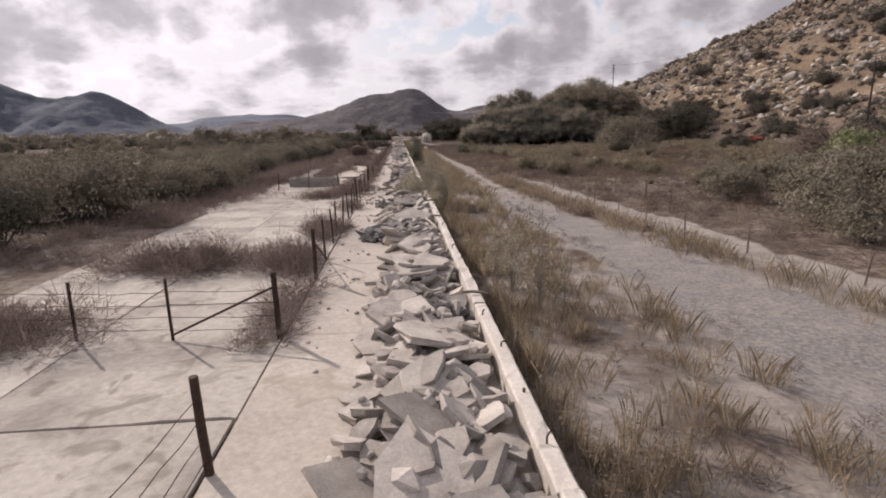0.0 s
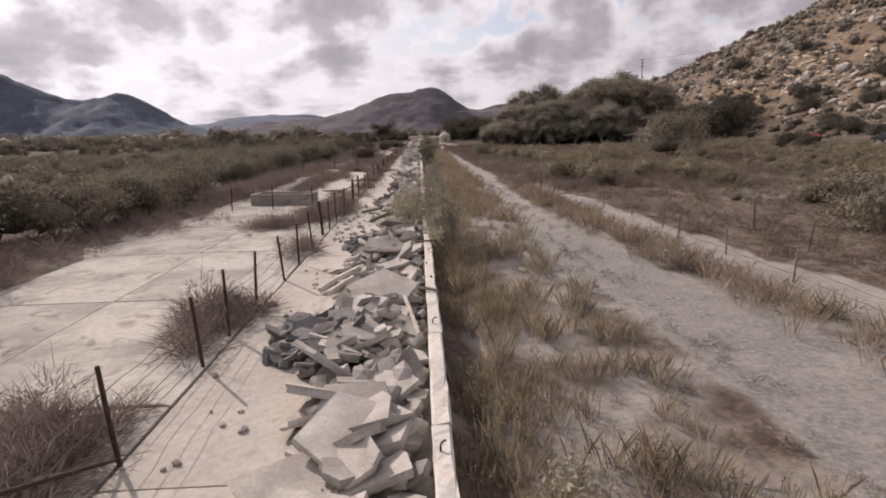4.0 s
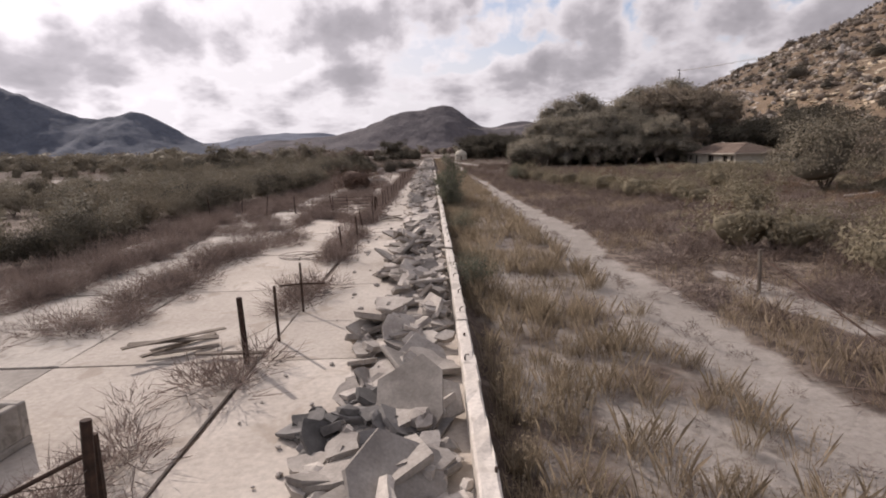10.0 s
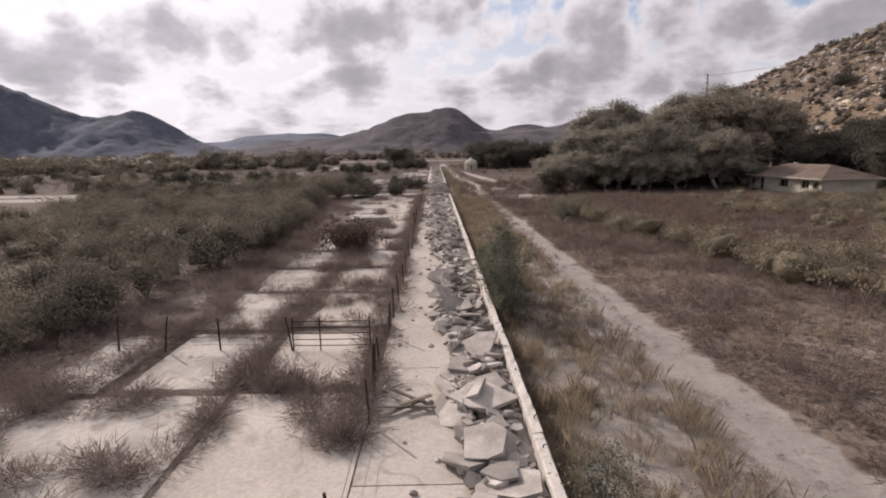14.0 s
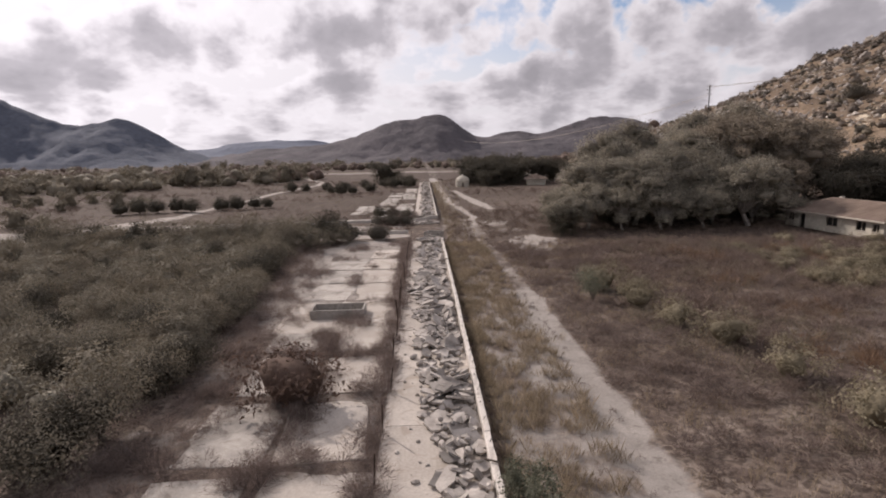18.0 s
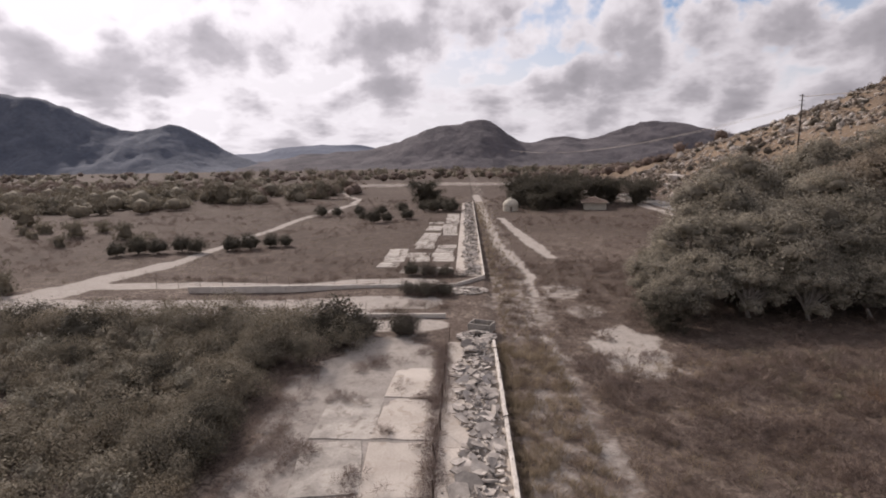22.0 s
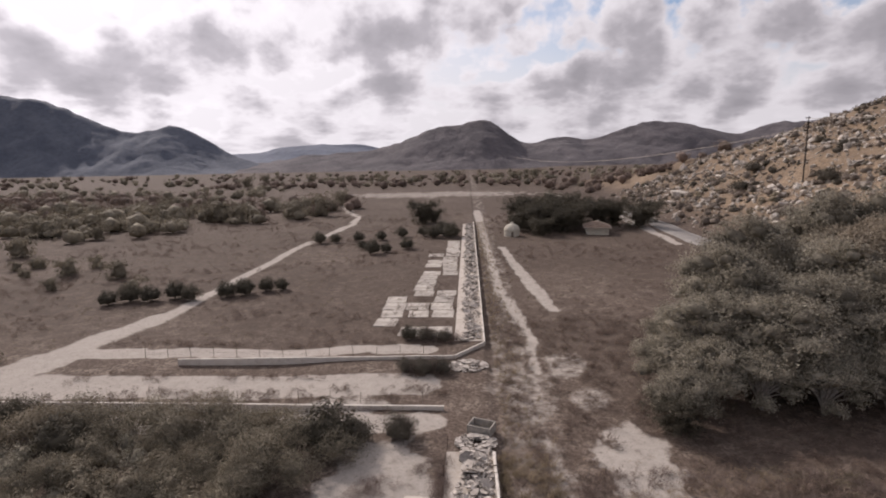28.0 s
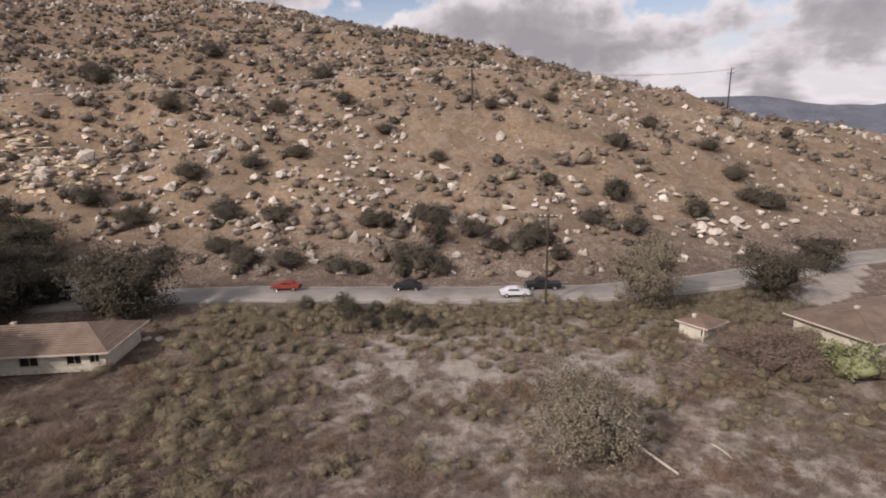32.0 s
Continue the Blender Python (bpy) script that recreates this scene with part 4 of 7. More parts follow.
def build_rubble():
    rg = np.random.default_rng(31)
    sizes = [1.55, 1.25, 1.0, 0.85, 0.72, 0.62, 0.55, 0.5, 0.42, 0.36, 0.3, 0.26]
    protos = [chunk_verts(rg, s, rg.uniform(0.09, 0.13)) for s in sizes for _ in range(2)] + [lump_verts(rg, s) for s in (0.42, 0.34, 0.28, 0.22, 0.17, 0.14)]
    half = [0.92 * np.abs(v[:, :2]).max() + 0.13 for v, _ in protos]
    near = thing("rubble_pile", "long heap of broken pale concrete slabs along the wall", "rubble")
    meshes = [tri_mesh("concrete_chunk", v, f, M_CHUNK) for v, f in protos]
    prob = np.array([1.7] * 8 + [2.4] * 8 + [3.2] * 8 + [3.6] * 6)
    prob /= prob.sum()
    for i in range(300):
        y = rg.uniform(-1.0, 21)
        w = rg.choice(len(protos), p=prob)
        x, lift, tilt = pile_row(rg, y)
        x = min(x, -half[w])
        part("concrete_chunk", meshes[w], near, at=pose(x, y, lift + 0.06, tilt, rg.normal(0, 14), rg.uniform(0, 360)))

    def heap(name, label, y0, y1, per, seed):
        rg = np.random.default_rng(seed)
        n = int((y1 - y0) * per)
        V, F, o = [], [], 0
        for _ in range(n):
            y = rg.uniform(y0, y1)
            w = rg.choice(len(protos), p=prob)
            x, lift, tilt = pile_row(rg, y)
            x = min(x, -half[w])
            m = np.array(pose(x, y, lift + 0.05, tilt, rg.normal(0, 14), rg.uniform(0, 360)))
            v, f = protos[w]
            V.append(v @ m[:3, :3].T + m[:3, 3])
            F.append(f + o)
            o += len(v)
        return part(name, tri_mesh(name, np.concatenate(V), np.concatenate(F), M_CHUNKS), near, label) if name == "loose_rubble" else thing(
            name, label, "rubble", kind="stuff", data=tri_mesh(name, np.concatenate(V), np.concatenate(F), M_CHUNKS))

    heap("loose_rubble", "smaller broken concrete in the heap", -8, 26, 24, 32)
    heap("rubble_heap", "long heap of broken grey concrete slabs beside the wall", 22, 95, 20, 33)
    heap("rubble_heap", "wide heap of broken grey concrete over the lane", 94, 132, 27, 35)
    heap("rubble_heap", "far heap of broken pale concrete beyond the cross lane", 160, 291, 12, 34)
    # Dark broken asphalt lying over the heap.
    for x0, y0, r, n in ASPHALT_SPOTS:
        a, q = rg.uniform(0, 6.28, n), np.sqrt(rg.uniform(0, 1, n))
        pl = np.stack([x0 + np.cos(a) * q * r * 0.8, y0 + np.sin(a) * q * r, 0.05 + 0.45 * (1 - q) * rg.uniform(0.3, 1, n)], 1)
        V, F, o = [], [], 0
        for p3 in pl:
            v, f = protos[rg.integers(6, len(protos))]
            m = np.array(pose(*p3, rg.normal(0, 18), rg.normal(0, 18), rg.uniform(0, 360)))
            V.append(v @ m[:3, :3].T * rg.uniform(0.7, 1.1) + m[:3, 3])
            F.append(f + o)
            o += len(v)
        thing("asphalt_rubble", "heap of dark broken asphalt pieces on the lane", "rubble", kind="stuff", data=tri_mesh("asphalt_rubble", np.concatenate(V), np.concatenate(F), M_TARCHUNK))
    # Stray bits on the lane.
    V, F = [], []
    pl = [(rg.uniform(-4.0, -2.3), rg.uniform(-5, 110) if i % 3 else rg.uniform(26, 37), 0.02) for i in range(330)]
    v, f = scatter(protos[24:], pl, rg.uniform(0, 6, 330), rg.uniform(0.15, 0.8, 330), rg.integers(0, 6, 330))
    thing("stray_rubble", "scattered small concrete bits on the lane", "rubble", kind="stuff", data=tri_mesh("stray_rubble", v, f, M_CHUNKS))
    # Spill at the ends of the two walls.
    for cx, cy, r, n in ((-2.2, 151, 2.4, 190), (-1.6, 133.5, 1.9, 130)):
        a, q = rg.uniform(0, 6.28, n), np.sqrt(rg.uniform(0, 1, n)) * r
        pl = np.stack([cx + np.cos(a) * q, cy + np.sin(a) * q * 0.8, 0.05 + 0.5 * (1 - q / r) * rg.uniform(0, 1, n)], 1)
        v, f = scatter(protos[6:], pl, rg.uniform(0, 6, n), np.full(n, 1.0), rg.integers(0, len(protos) - 6, n))
        thing("rubble_spill", "spilled heap of grey broken concrete at the wall's end", "rubble", kind="stuff", data=tri_mesh("rubble_spill", v, f, M_CHUNKS))


build_rubble()


# ---- fences ----
def post_mesh(h, r, rg, mat, sides=7):
    V, F = tube([(0, 0, -0.3), (0, 0, h * 0.5), (rg.normal(0, 0.012), rg.normal(0, 0.012), h)], (r * 1.05, r, r * 0.95), sides)
    return tri_mesh("post", V, F, mat)


def wire(a, b, sag, rg, r=0.007):
    t = np.linspace(0, 1, 7)[:, None]
    P = np.array(a) * (1 - t) + np.array(b) * t
    P[:, 2] -= sag * 4 * t[:, 0] * (1 - t[:, 0])
    P[1:-1] += rg.normal(0, 0.012, (5, 3))
    return tube(P, r, 3, cap=False)


def fence(name, label, spots, seed, mat=None, wires=4, brace=(), h=1.25, thick=(), step=0.27, base=0.0):
    """Posts at plan points, each leaning a little, with wires from post to post and slanting braces."""
    rg = np.random.default_rng(seed)
    mat = mat or M_RUST
    fe = thing(name, label, "fence")
    tops = []
    for i, (x, y) in enumerate(spots):
        hh = h * rg.uniform(0.94, 1.06)
        big = i in thick
        z = base if base is not None else gz(x, y)
        lean = (rg.normal(0, 3), rg.normal(0, 3.4))
        m = pose(x, y, z, lean[0], lean[1], rg.uniform(0, 90))
        part("post", post_mesh(hh + 0.1 * big, 0.058 if big else 0.032, rg, mat), fe, "thick rusty iron post" if big and mat is M_RUST else "", at=m)
        tops.append([m @ Vector((0, 0, 0.22 + step * k)) for k in range(wires)])
    for i in range(len(spots) - 1):
        if math.dist(spots[i], spots[i + 1]) > 7:
            continue
        for k in range(wires):
            if rg.random() < 0.1:
                continue
            V, F = wire(tops[i][k], tops[i + 1][k], rg.uniform(0.0, 0.05), rg)
            part("wire", tri_mesh("wire", V, F, M_WIRE), fe)
    for a, b in brace:
        V, F = tube([(*spots[a], base + 1.12), (*spots[b], base + 0.1)], 0.026, 6)
        part("brace", tri_mesh("brace", V, F, M_RUST), fe, "slanting rusty brace bar")
    return fe


fence("wire_fence", "rusty post and wire fence end beside the lane", [(-4.2, -4.6), (-4.2, -1.4), (-4.1, 1.5)], 41, thick=(2,))
fence("wire_fence", "rusty braced wire fence across the concrete yard", [(-4.2, 5.9), (-6.4, 6.1), (-8.4, 6.3), (-10.4, 6.5), (-12.5, 6.7), (-14.6, 6.9)], 42, thick=(0,), brace=((0, 1),))
fence("wire_fence", "long rusty post and wire fence along the lane",
      [(-4.15, 10.35), (-4.15, 12.5), (-4.25, 15.4), (-4.3, 16.9), (-4.2, 18.5), (-4.2, 21.1), (-4.2, 23.0), (-4.2, 25.3), (-4.3, 27.9), (-4.22, 29.15), (-4.25, 31.3), (-4.2, 33.6), (-4.15, 36.8)], 43, thick=(0, 8, 12), brace=((0, 1), (11, 10)), h=1.36)
fence("wire_fence", "rusty braced fence round the water trough", [(-4.15, 37.0), (-6.4, 36.6), (-8.6, 36.3), (-10.8, 36.0)], 44, thick=(0,), brace=((0, 1),), wires=3)
fence("wire_fence", "line of leaning rusty posts along the lane", [(-4.35, 41.9), (-4.05, 43.1), (-4.15, 52.2), (-4.15, 56.4), (-4.1, 58.1), (-4.05, 62.5), (-4.18, 64.6), (-4.12, 65.8)], 45, thick=(0, 6), wires=2)
fence("wire_fence", "long rusty post fence through brown weeds",
      [(-4.1, 69.0), (-4.1, 71.3), (-4.05, 73.6), (-4.0, 76.4), (-4.1, 79.9), (-4.1, 83.5), (-4.0, 87.2), (-4.1, 91.2), (-4.1, 95.0), (-4.2, 98.4), (-4.2, 101.7), (-4.2, 105.5), (-4.1, 109), (-4.2, 112.6), (-4.1, 116), (-4.2, 120), (-4.2, 124), (-4.2, 128), (-4.1, 132.3)], 46, thick=(9, 10), brace=((10, 9),), wires=3)
fence("wire_fence", "leaning rusty fence posts across the weedy slabs", [(-7.4, 67.7), (-10.0, 67.9), (-12.0, 68.0), (-13.7, 68.1), (-16.0, 68.3)], 47, wires=3)
fence("post_fence", "weathered grey timber posts beside the sandy track", [(11.6, 9), (10.9, 13.2), (10.4, 16.6), (10.6, 20.6), (10.7, 24.2), (10.4, 27.1), (10.8, 29.4), (10.7, 32.7), (10.5, 36.3)], 48, mat=M_WOOD, h=0.9, wires=2, base=-0.45, step=0.3)
fence("post_fence", "dark timber posts in dry brush beyond the track", [(13.6, 24), (14.1, 27.9), (16.4, 38.3), (16.1, 41.2), (14.7, 44)], 49, mat=M_WOOD, h=1.15, wires=2, base=-0.45, thick=(1,))
fence("post_fence", "timber corner posts with a slanting rail in dry grass", [(9.3, 47.2), (8.9, 41.7), (10.8, 40.1)], 50, mat=M_WOOD, h=1.2, wires=2, base=-0.45, thick=(0, 1), brace=((0, 1),))
fence("post_fence", "thin posts along the kerb wall of the bare lane", [(-8 - 3.1 * i, 154.6 - 0.02 * i) for i in range(13)], 51, mat=M_WOOD, h=1.3, wires=2)
fence("post_fence", "thin posts along the near kerb wall", [(-7 - 3.3 * i, 141.2) for i in range(10)], 52, mat=M_WOOD, h=1.2, wires=2)


def build_gate():
    g = thing("farm_gate", "rusty five-bar iron gate across the lane's side", "gate")
    for k in range(5):
        V, F = tube([(-7.35, 67.7, 0.2 + 0.22 * k), (-6, 67.68, 0.19 + 0.22 * k), (-4.65, 67.65, 0.2 + 0.22 * k)], 0.016, 5)
        part("bar", tri_mesh("bar", V, F, M_RUST), g)
    for x in (-7.35, -6.4, -4.65):
        V, F = tube([(x, 67.7, 0.0), (x, 67.7, 1.22)], 0.026, 6)
        part("upright", tri_mesh("upright", V, F, M_RUST), g)
    V, F = tube([(-6.35, 67.72, 0.95), (-4.5, 67.7, 0.3)], 0.014, 5)
    part("loose_wire", tri_mesh("loose_wire", V, F, M_WIRE), g)
    cross = thing("cross_post", "rusty post with a bar tied across it", "post", at=pose(-4.03, 45.25, 0))
    part("crossbar", tri_mesh("crossbar", *tube([(-0.55, 0, 0.72), (0, 0.04, 0.75), (0.6, 0, 0.76)], 0.022, 5), M_RUST), cross)
    part("upright", tri_mesh("upright", *tube([(0, 0, -0.1), (0, 0, 1.32)], 0.028, 6), M_RUST), cross)


build_gate()


def fallen_boards(name, label, x, y, n, length, seed, mat=None, spread=1.2, base=0.0):
    rg = np.random.default_rng(seed)
    heap = thing(name, label, "timber", at=pose(x, y, base))
    for i in range(n):
        bm = box_bm(rg.uniform(0.5, 1.0) * length, rg.uniform(0.07, 0.16), rg.uniform(0.025, 0.05), 0.006)
        part("board", bm, heap, at=pose(rg.normal(0, spread * 0.3), rg.normal(0, spread * 0.3), 0.03 + 0.05 * i, rg.normal(0, 3), rg.normal(0, 2), rg.uniform(-35, 50)), mat=mat or M_WOOD)
    return heap


fallen_boards("board_pile", "heap of dark weathered boards on the slab", -5.8, 42.6, 7, 2.3, 61)
fallen_boards("board_pile", "few grey boards lying on the lane", -3.1, 63.5, 4, 1.8, 62, base=0.05)


def trough(name, label, x, y, yaw, l, w, h, base=0.0, wall=0.14, tilt=0.0):
    """An open cast-concrete trough: floor and four thick sides."""
    t = thing(name, label, "trough", at=pose(x, y, base, tilt, 0, yaw))
    part("floor_slab", box_bm(l, w, 0.12, 0.015, 0.0), t, at=pose(0, 0, 0), mat=M_TROUGH)
    for s in (-1, 1):
        part("long_side", box_bm(l, wall, h - 0.12, 0.02, 0.12), t, at=pose(0, s * (w - wall) / 2, 0), mat=M_TROUGH)
        part("short_side", box_bm(wall, w - 2 * wall, h - 0.124, 0.02, 0.12), t, at=pose(s * (l - wall) / 2, 0, 0), mat=M_TROUGH)


trough("water_trough", "empty grey concrete trough on the slab", -8.5, 38.7, -7, 3.7, 1.5, 0.66)
trough("water_trough", "weathered open concrete trough on a pale slab", -8.4, 99.8, 1, 3.7, 1.9, 0.62)
trough("water_tank", "square grey concrete tank beside the wall's end", -1.0, 135.6, -22, 2.3, 1.7, 0.85, -0.1)
thing("slab_pad", "pale concrete pad under the trough", "pavement", kind="structure", at=pose(-8.4, 99.5, 0.012), data=slab_mesh(7.5, 7.0, np.random.default_rng(5)))


# ---- houses ----
def house(name, label, x, y, yaw, l, w, eave, ridge, over=0.9, base=-0.3, ruined=False, seed=1):
    """A single-storey house with a hipped roof; l runs along its own x."""
    rg = np.random.default_rng(seed)
    h = thing(name, label, "house", at=pose(x, y, base, 0, 0, yaw))
    t = 0.2
    doors = [(-0.30, 1.0, 0.0, 2.05), (0.02, 1.9, 0.9, 2.0), (0.30, 1.5, 0.9, 2.0), (-0.44, 1.2, 0.9, 2.0), (0.43, 1.0, 1.0, 1.9)]
    cuts = sorted((c * l - s / 2, c * l + s / 2, a, b) for c, s, a, b in doors)
    # Front wall built round its openings.
    prev = -l / 2
    for x0, x1, a, b in cuts:
        part("wall_panel", box_bm(x0 - prev, t, eave, 0.0), h, at=pose((x0 + prev) / 2, -w / 2 + t / 2, 0), mat=M_PAINT)
        if a > 0:
            part("wall_panel", box_bm(x1 - x0, t, a, 0.0), h, at=pose((x0 + x1) / 2, -w / 2 + t / 2, 0), mat=M_PAINT)
        part("wall_panel", box_bm(x1 - x0, t, eave - b, 0.0, b), h, at=pose((x0 + x1) / 2, -w / 2 + t / 2, 0), mat=M_PAINT)
        win = part("window" if a > 0 else "doorway", box_bm(x1 - x0, 0.04, b - a, 0.0, a), h, "near-black panel for the shade inside the opening", at=pose((x0 + x1) / 2, -w / 2 + t + 0.15, 0), mat=M_DARK)
        if a > 0:
            part("frame_bar", box_bm(0.06, 0.06, b - a, 0.004, a), win, "pale frame bar", at=pose(0, -0.18, 0), mat=M_PALE)
            part("sill", box_bm(x1 - x0 + 0.1, 0.12, 0.06, 0.008, a - 0.06), win, "pale sill", at=pose(0, -0.4, 0), mat=M_PALE)
        prev = x1
    part("wall_panel", box_bm(l / 2 - prev, t, eave, 0.0), h, at=pose((l / 2 + prev) / 2, -w / 2 + t / 2, 0), mat=M_PAINT)
    part("back_wall", box_bm(l, t, eave, 0.0), h, at=pose(0, w / 2 - t / 2, 0), mat=M_PAINT)
    for s in (-1, 1):
        part("end_wall", box_bm(t, w - 2 * t - 0.01, eave, 0.0), h, at=pose(s * (l - t) / 2, 0, 0), mat=M_PAINT)
    # Hipped roof in four slopes, each of overlapping shingle courses.
    L, W, run = l / 2 + over, w / 2 + over, w / 2 + over
    top = [(-L + run * 0.9, 0, ridge), (L - run * 0.9, 0, ridge)]
    eaves = [(-L, -W, eave - 0.12), (L, -W, eave - 0.12), (L, W, eave - 0.12), (-L, W, eave - 0.12)]
    slopes = [(eaves[0], eaves[1], top[1], top[0]), (eaves[2], eaves[3], top[0], top[1]), (eaves[1], eaves[2], top[1], top[1]), (eaves[3], eaves[0], top[0], top[0])]
    for a, b, c, d in slopes:
        a, b, c, d = (np.array(q) for q in (a, b, c, d))
        nn = np.cross(b - a, d - a)
        nn = nn / np.linalg.norm(nn)
        V, F, rows = [], [], 14
        for r in range(rows):
            t0, t1 = r / rows, (r + 1) / rows
            for t, up in ((t0, 0.075 + rg.normal(0, 0.008)), (t1, 0.03)):
                V += [a + (d - a) * t + nn * up, b + (c - b) * t + nn * up]
        F = [q for i in range(2 * rows - 1) for q in ((2 * i, 2 * i + 1, 2 * i + 3), (2 * i, 2 * i + 3, 2 * i + 2))]
        part("roof_slope", tri_mesh("roof_slope", np.array(V), np.array(F), M_ROOF), h, "brown shingle slope")
    part("ceiling", box_bm(2 * L - 0.1, 2 * W - 0.1, 0.1, 0.0, eave - 0.14), h, mat=M_PALE)
    part("fascia", box_bm(2 * L, 0.05, 0.2, 0.0, eave - 0.2), h, "pale fascia board", at=pose(0, -W, 0), mat=M_PALE)
    part("fascia", box_bm(0.05, 2 * W, 0.2, 0.0, eave - 0.2), h, "pale fascia board", at=pose(L, 0, 0), mat=M_PALE)
    part("fascia", box_bm(0.05, 2 * W, 0.2, 0.0, eave - 0.2), h, "pale fascia board", at=pose(-L, 0, 0), mat=M_PALE)
    vent = part("roof_vent", box_bm(0.5, 0.5, 0.45, 0.03, ridge - 0.25), h, "small pale roof vent", at=pose(-l * 0.22, 0.5, 0), mat=M_PALE)
    return h


house("house", "abandoned cream bungalow with a brown hipped shingle roof", 57.2, 133.2, -88, 16.5, 8.2, 2.5, 4.3)
house("house", "long low brown-roofed bungalow behind bare brush", 54.6, 34.0, -74, 17, 9, 2.5, 4.0, seed=2)
house("house", "small brown-roofed cottage under far trees", 41, 266, -100, 10, 7, 2.4, 4.0, seed=3)
house("shed", "small pale shed with a low roof by the brush", 56.8, 55.2, -60, 4, 3.4, 2.0, 2.7, over=0.4, seed=4)


def build_dome():
    d = thing("dome_tank", "white domed water tank beside the track", "tank", at=pose(12.3, 262, -0.4))
    d.scale = (0.82, 0.82, 0.82)
    th = np.arange(24) * 2 * np.pi / 24
    prof = [(3.1, 0), (3.1, 2.4), (3.25, 2.42), (3.25, 2.6), (2.9, 3.5), (2.2, 4.3), (1.2, 4.85), (0.5, 5.0), (0.5, 5.5), (0.0, 5.7)]
    V = np.array([(r * math.cos(a), r * math.sin(a), z) for r, z in prof for a in th])
    F = []
    for i in range(len(prof) - 1):
        for j in range(24):
            a, b = i * 24 + j, i * 24 + (j + 1) % 24
            F += [(a, b, b + 24), (a, b + 24, a + 24)]
    part("shell", tri_mesh("shell", V, np.array(F), M_PAINT, smooth=False), d)
    part("door", box_bm(0.9, 0.1, 1.9, 0.01), d, "grey door", at=pose(0, -3.08, 0.05), mat=M_WOOD)
    for a in range(0, 360, 45):
        part("rib", tri_mesh("rib", *tube([(3.27 * math.cos(radians(a)), 3.27 * math.sin(radians(a)), 2.5), (2.22 * math.cos(radians(a)), 2.22 * math.sin(radians(a)), 4.35), (0.5, 0, 5.05)], 0.05, 4), M_PALE), d)


M_WHITE = material("white_enamel", (0.72, 0.71, 0.68), (0.80, 0.79, 0.77), 0.8, 12, 0.45, 0.05, 20)
build_dome()


# ---- vehicles ----
def car_paint(name, colour, rough=0.3):
    return material(name, colour, tuple(c * 1.12 for c in colour), 1.5, 30, rough, 0)


M_GLASS = material("dark_glazing", (0.015, 0.017, 0.02), (0.025, 0.027, 0.03), 1, 20, 0.08, 0)
M_TYRE = material("tyre_rubber", (0.018, 0.018, 0.018), (0.03, 0.03, 0.03), 9, 60, 0.85, 0.1, 60)
M_CHROME = material("bare_metal", (0.5, 0.5, 0.5), (0.6, 0.6, 0.6), 9, 60, 0.3, 0, metal=0.9)
M_RED = car_paint("red_paint", (0.20, 0.040, 0.028))
M_BLACK = car_paint("black_paint", (0.018, 0.019, 0.022))
M_SILVER = car_paint("silver_paint", (0.52, 0.53, 0.55))


def side_profile_mesh(name, profile, width, mat, tuck=0.12):
    """A body from its side outline, drawn in towards the roof."""
    P = np.array(profile, float)
    n, top = len(P), P[:, 1].max()
    V = []
    for s in (-1, 1):
        for x, z in P:
            V.append((x, s * (width / 2 - tuck * max(0, (z - 0.75) / max(0.1, top - 0.75)) ** 1.2), z))
    bm = bmesh.new()
    vs = [bm.verts.new(v) for v in V]
    bm.faces.new(vs[:n])
    bm.faces.new(vs[n:][::-1])
    for i in range(n):
        j = (i + 1) % n
        bm.faces.new((vs[j], vs[i], vs[n + i], vs[n + j]))
    bmesh.ops.recalc_face_normals(bm, faces=bm.faces)
    bmesh.ops.bevel(bm, geom=list(bm.edges), offset=0.05, segments=2, affect="EDGES")
    me = bpy.data.meshes.new(name)
    bm.to_mesh(me)
    bm.free()
    me.materials.append(mat)
    return me


def wheel(parent, x, y, r, w=0.22):
    th = np.arange(16) * 2 * np.pi / 16

    def ring(radii, ys):
        V = np.array([(q * math.cos(a), yy, q * math.sin(a)) for q, yy in zip(radii, ys) for a in th])
        F = []
        for i in range(len(radii) - 1):
            for j in range(16):
                a, b = i * 16 + j, i * 16 + (j + 1) % 16
                F += [(a, b, b + 16), (a, b + 16, a + 16)]
        return V, np.array(F)

    wh = part("wheel", tri_mesh("tyre", *ring((r * 0.6, r, r, r * 0.6), (-w / 2, -w / 2, w / 2, w / 2)), M_TYRE), parent, "black tyre", at=pose(x, y, r))
    s = 1 if y > 0 else -1
    part("rim", tri_mesh("rim", *ring((r * 0.62, r * 0.5, 0.02), (s * w * 0.42, s * w * 0.32, s * w * 0.4)), M_CHROME), wh, "metal rim")


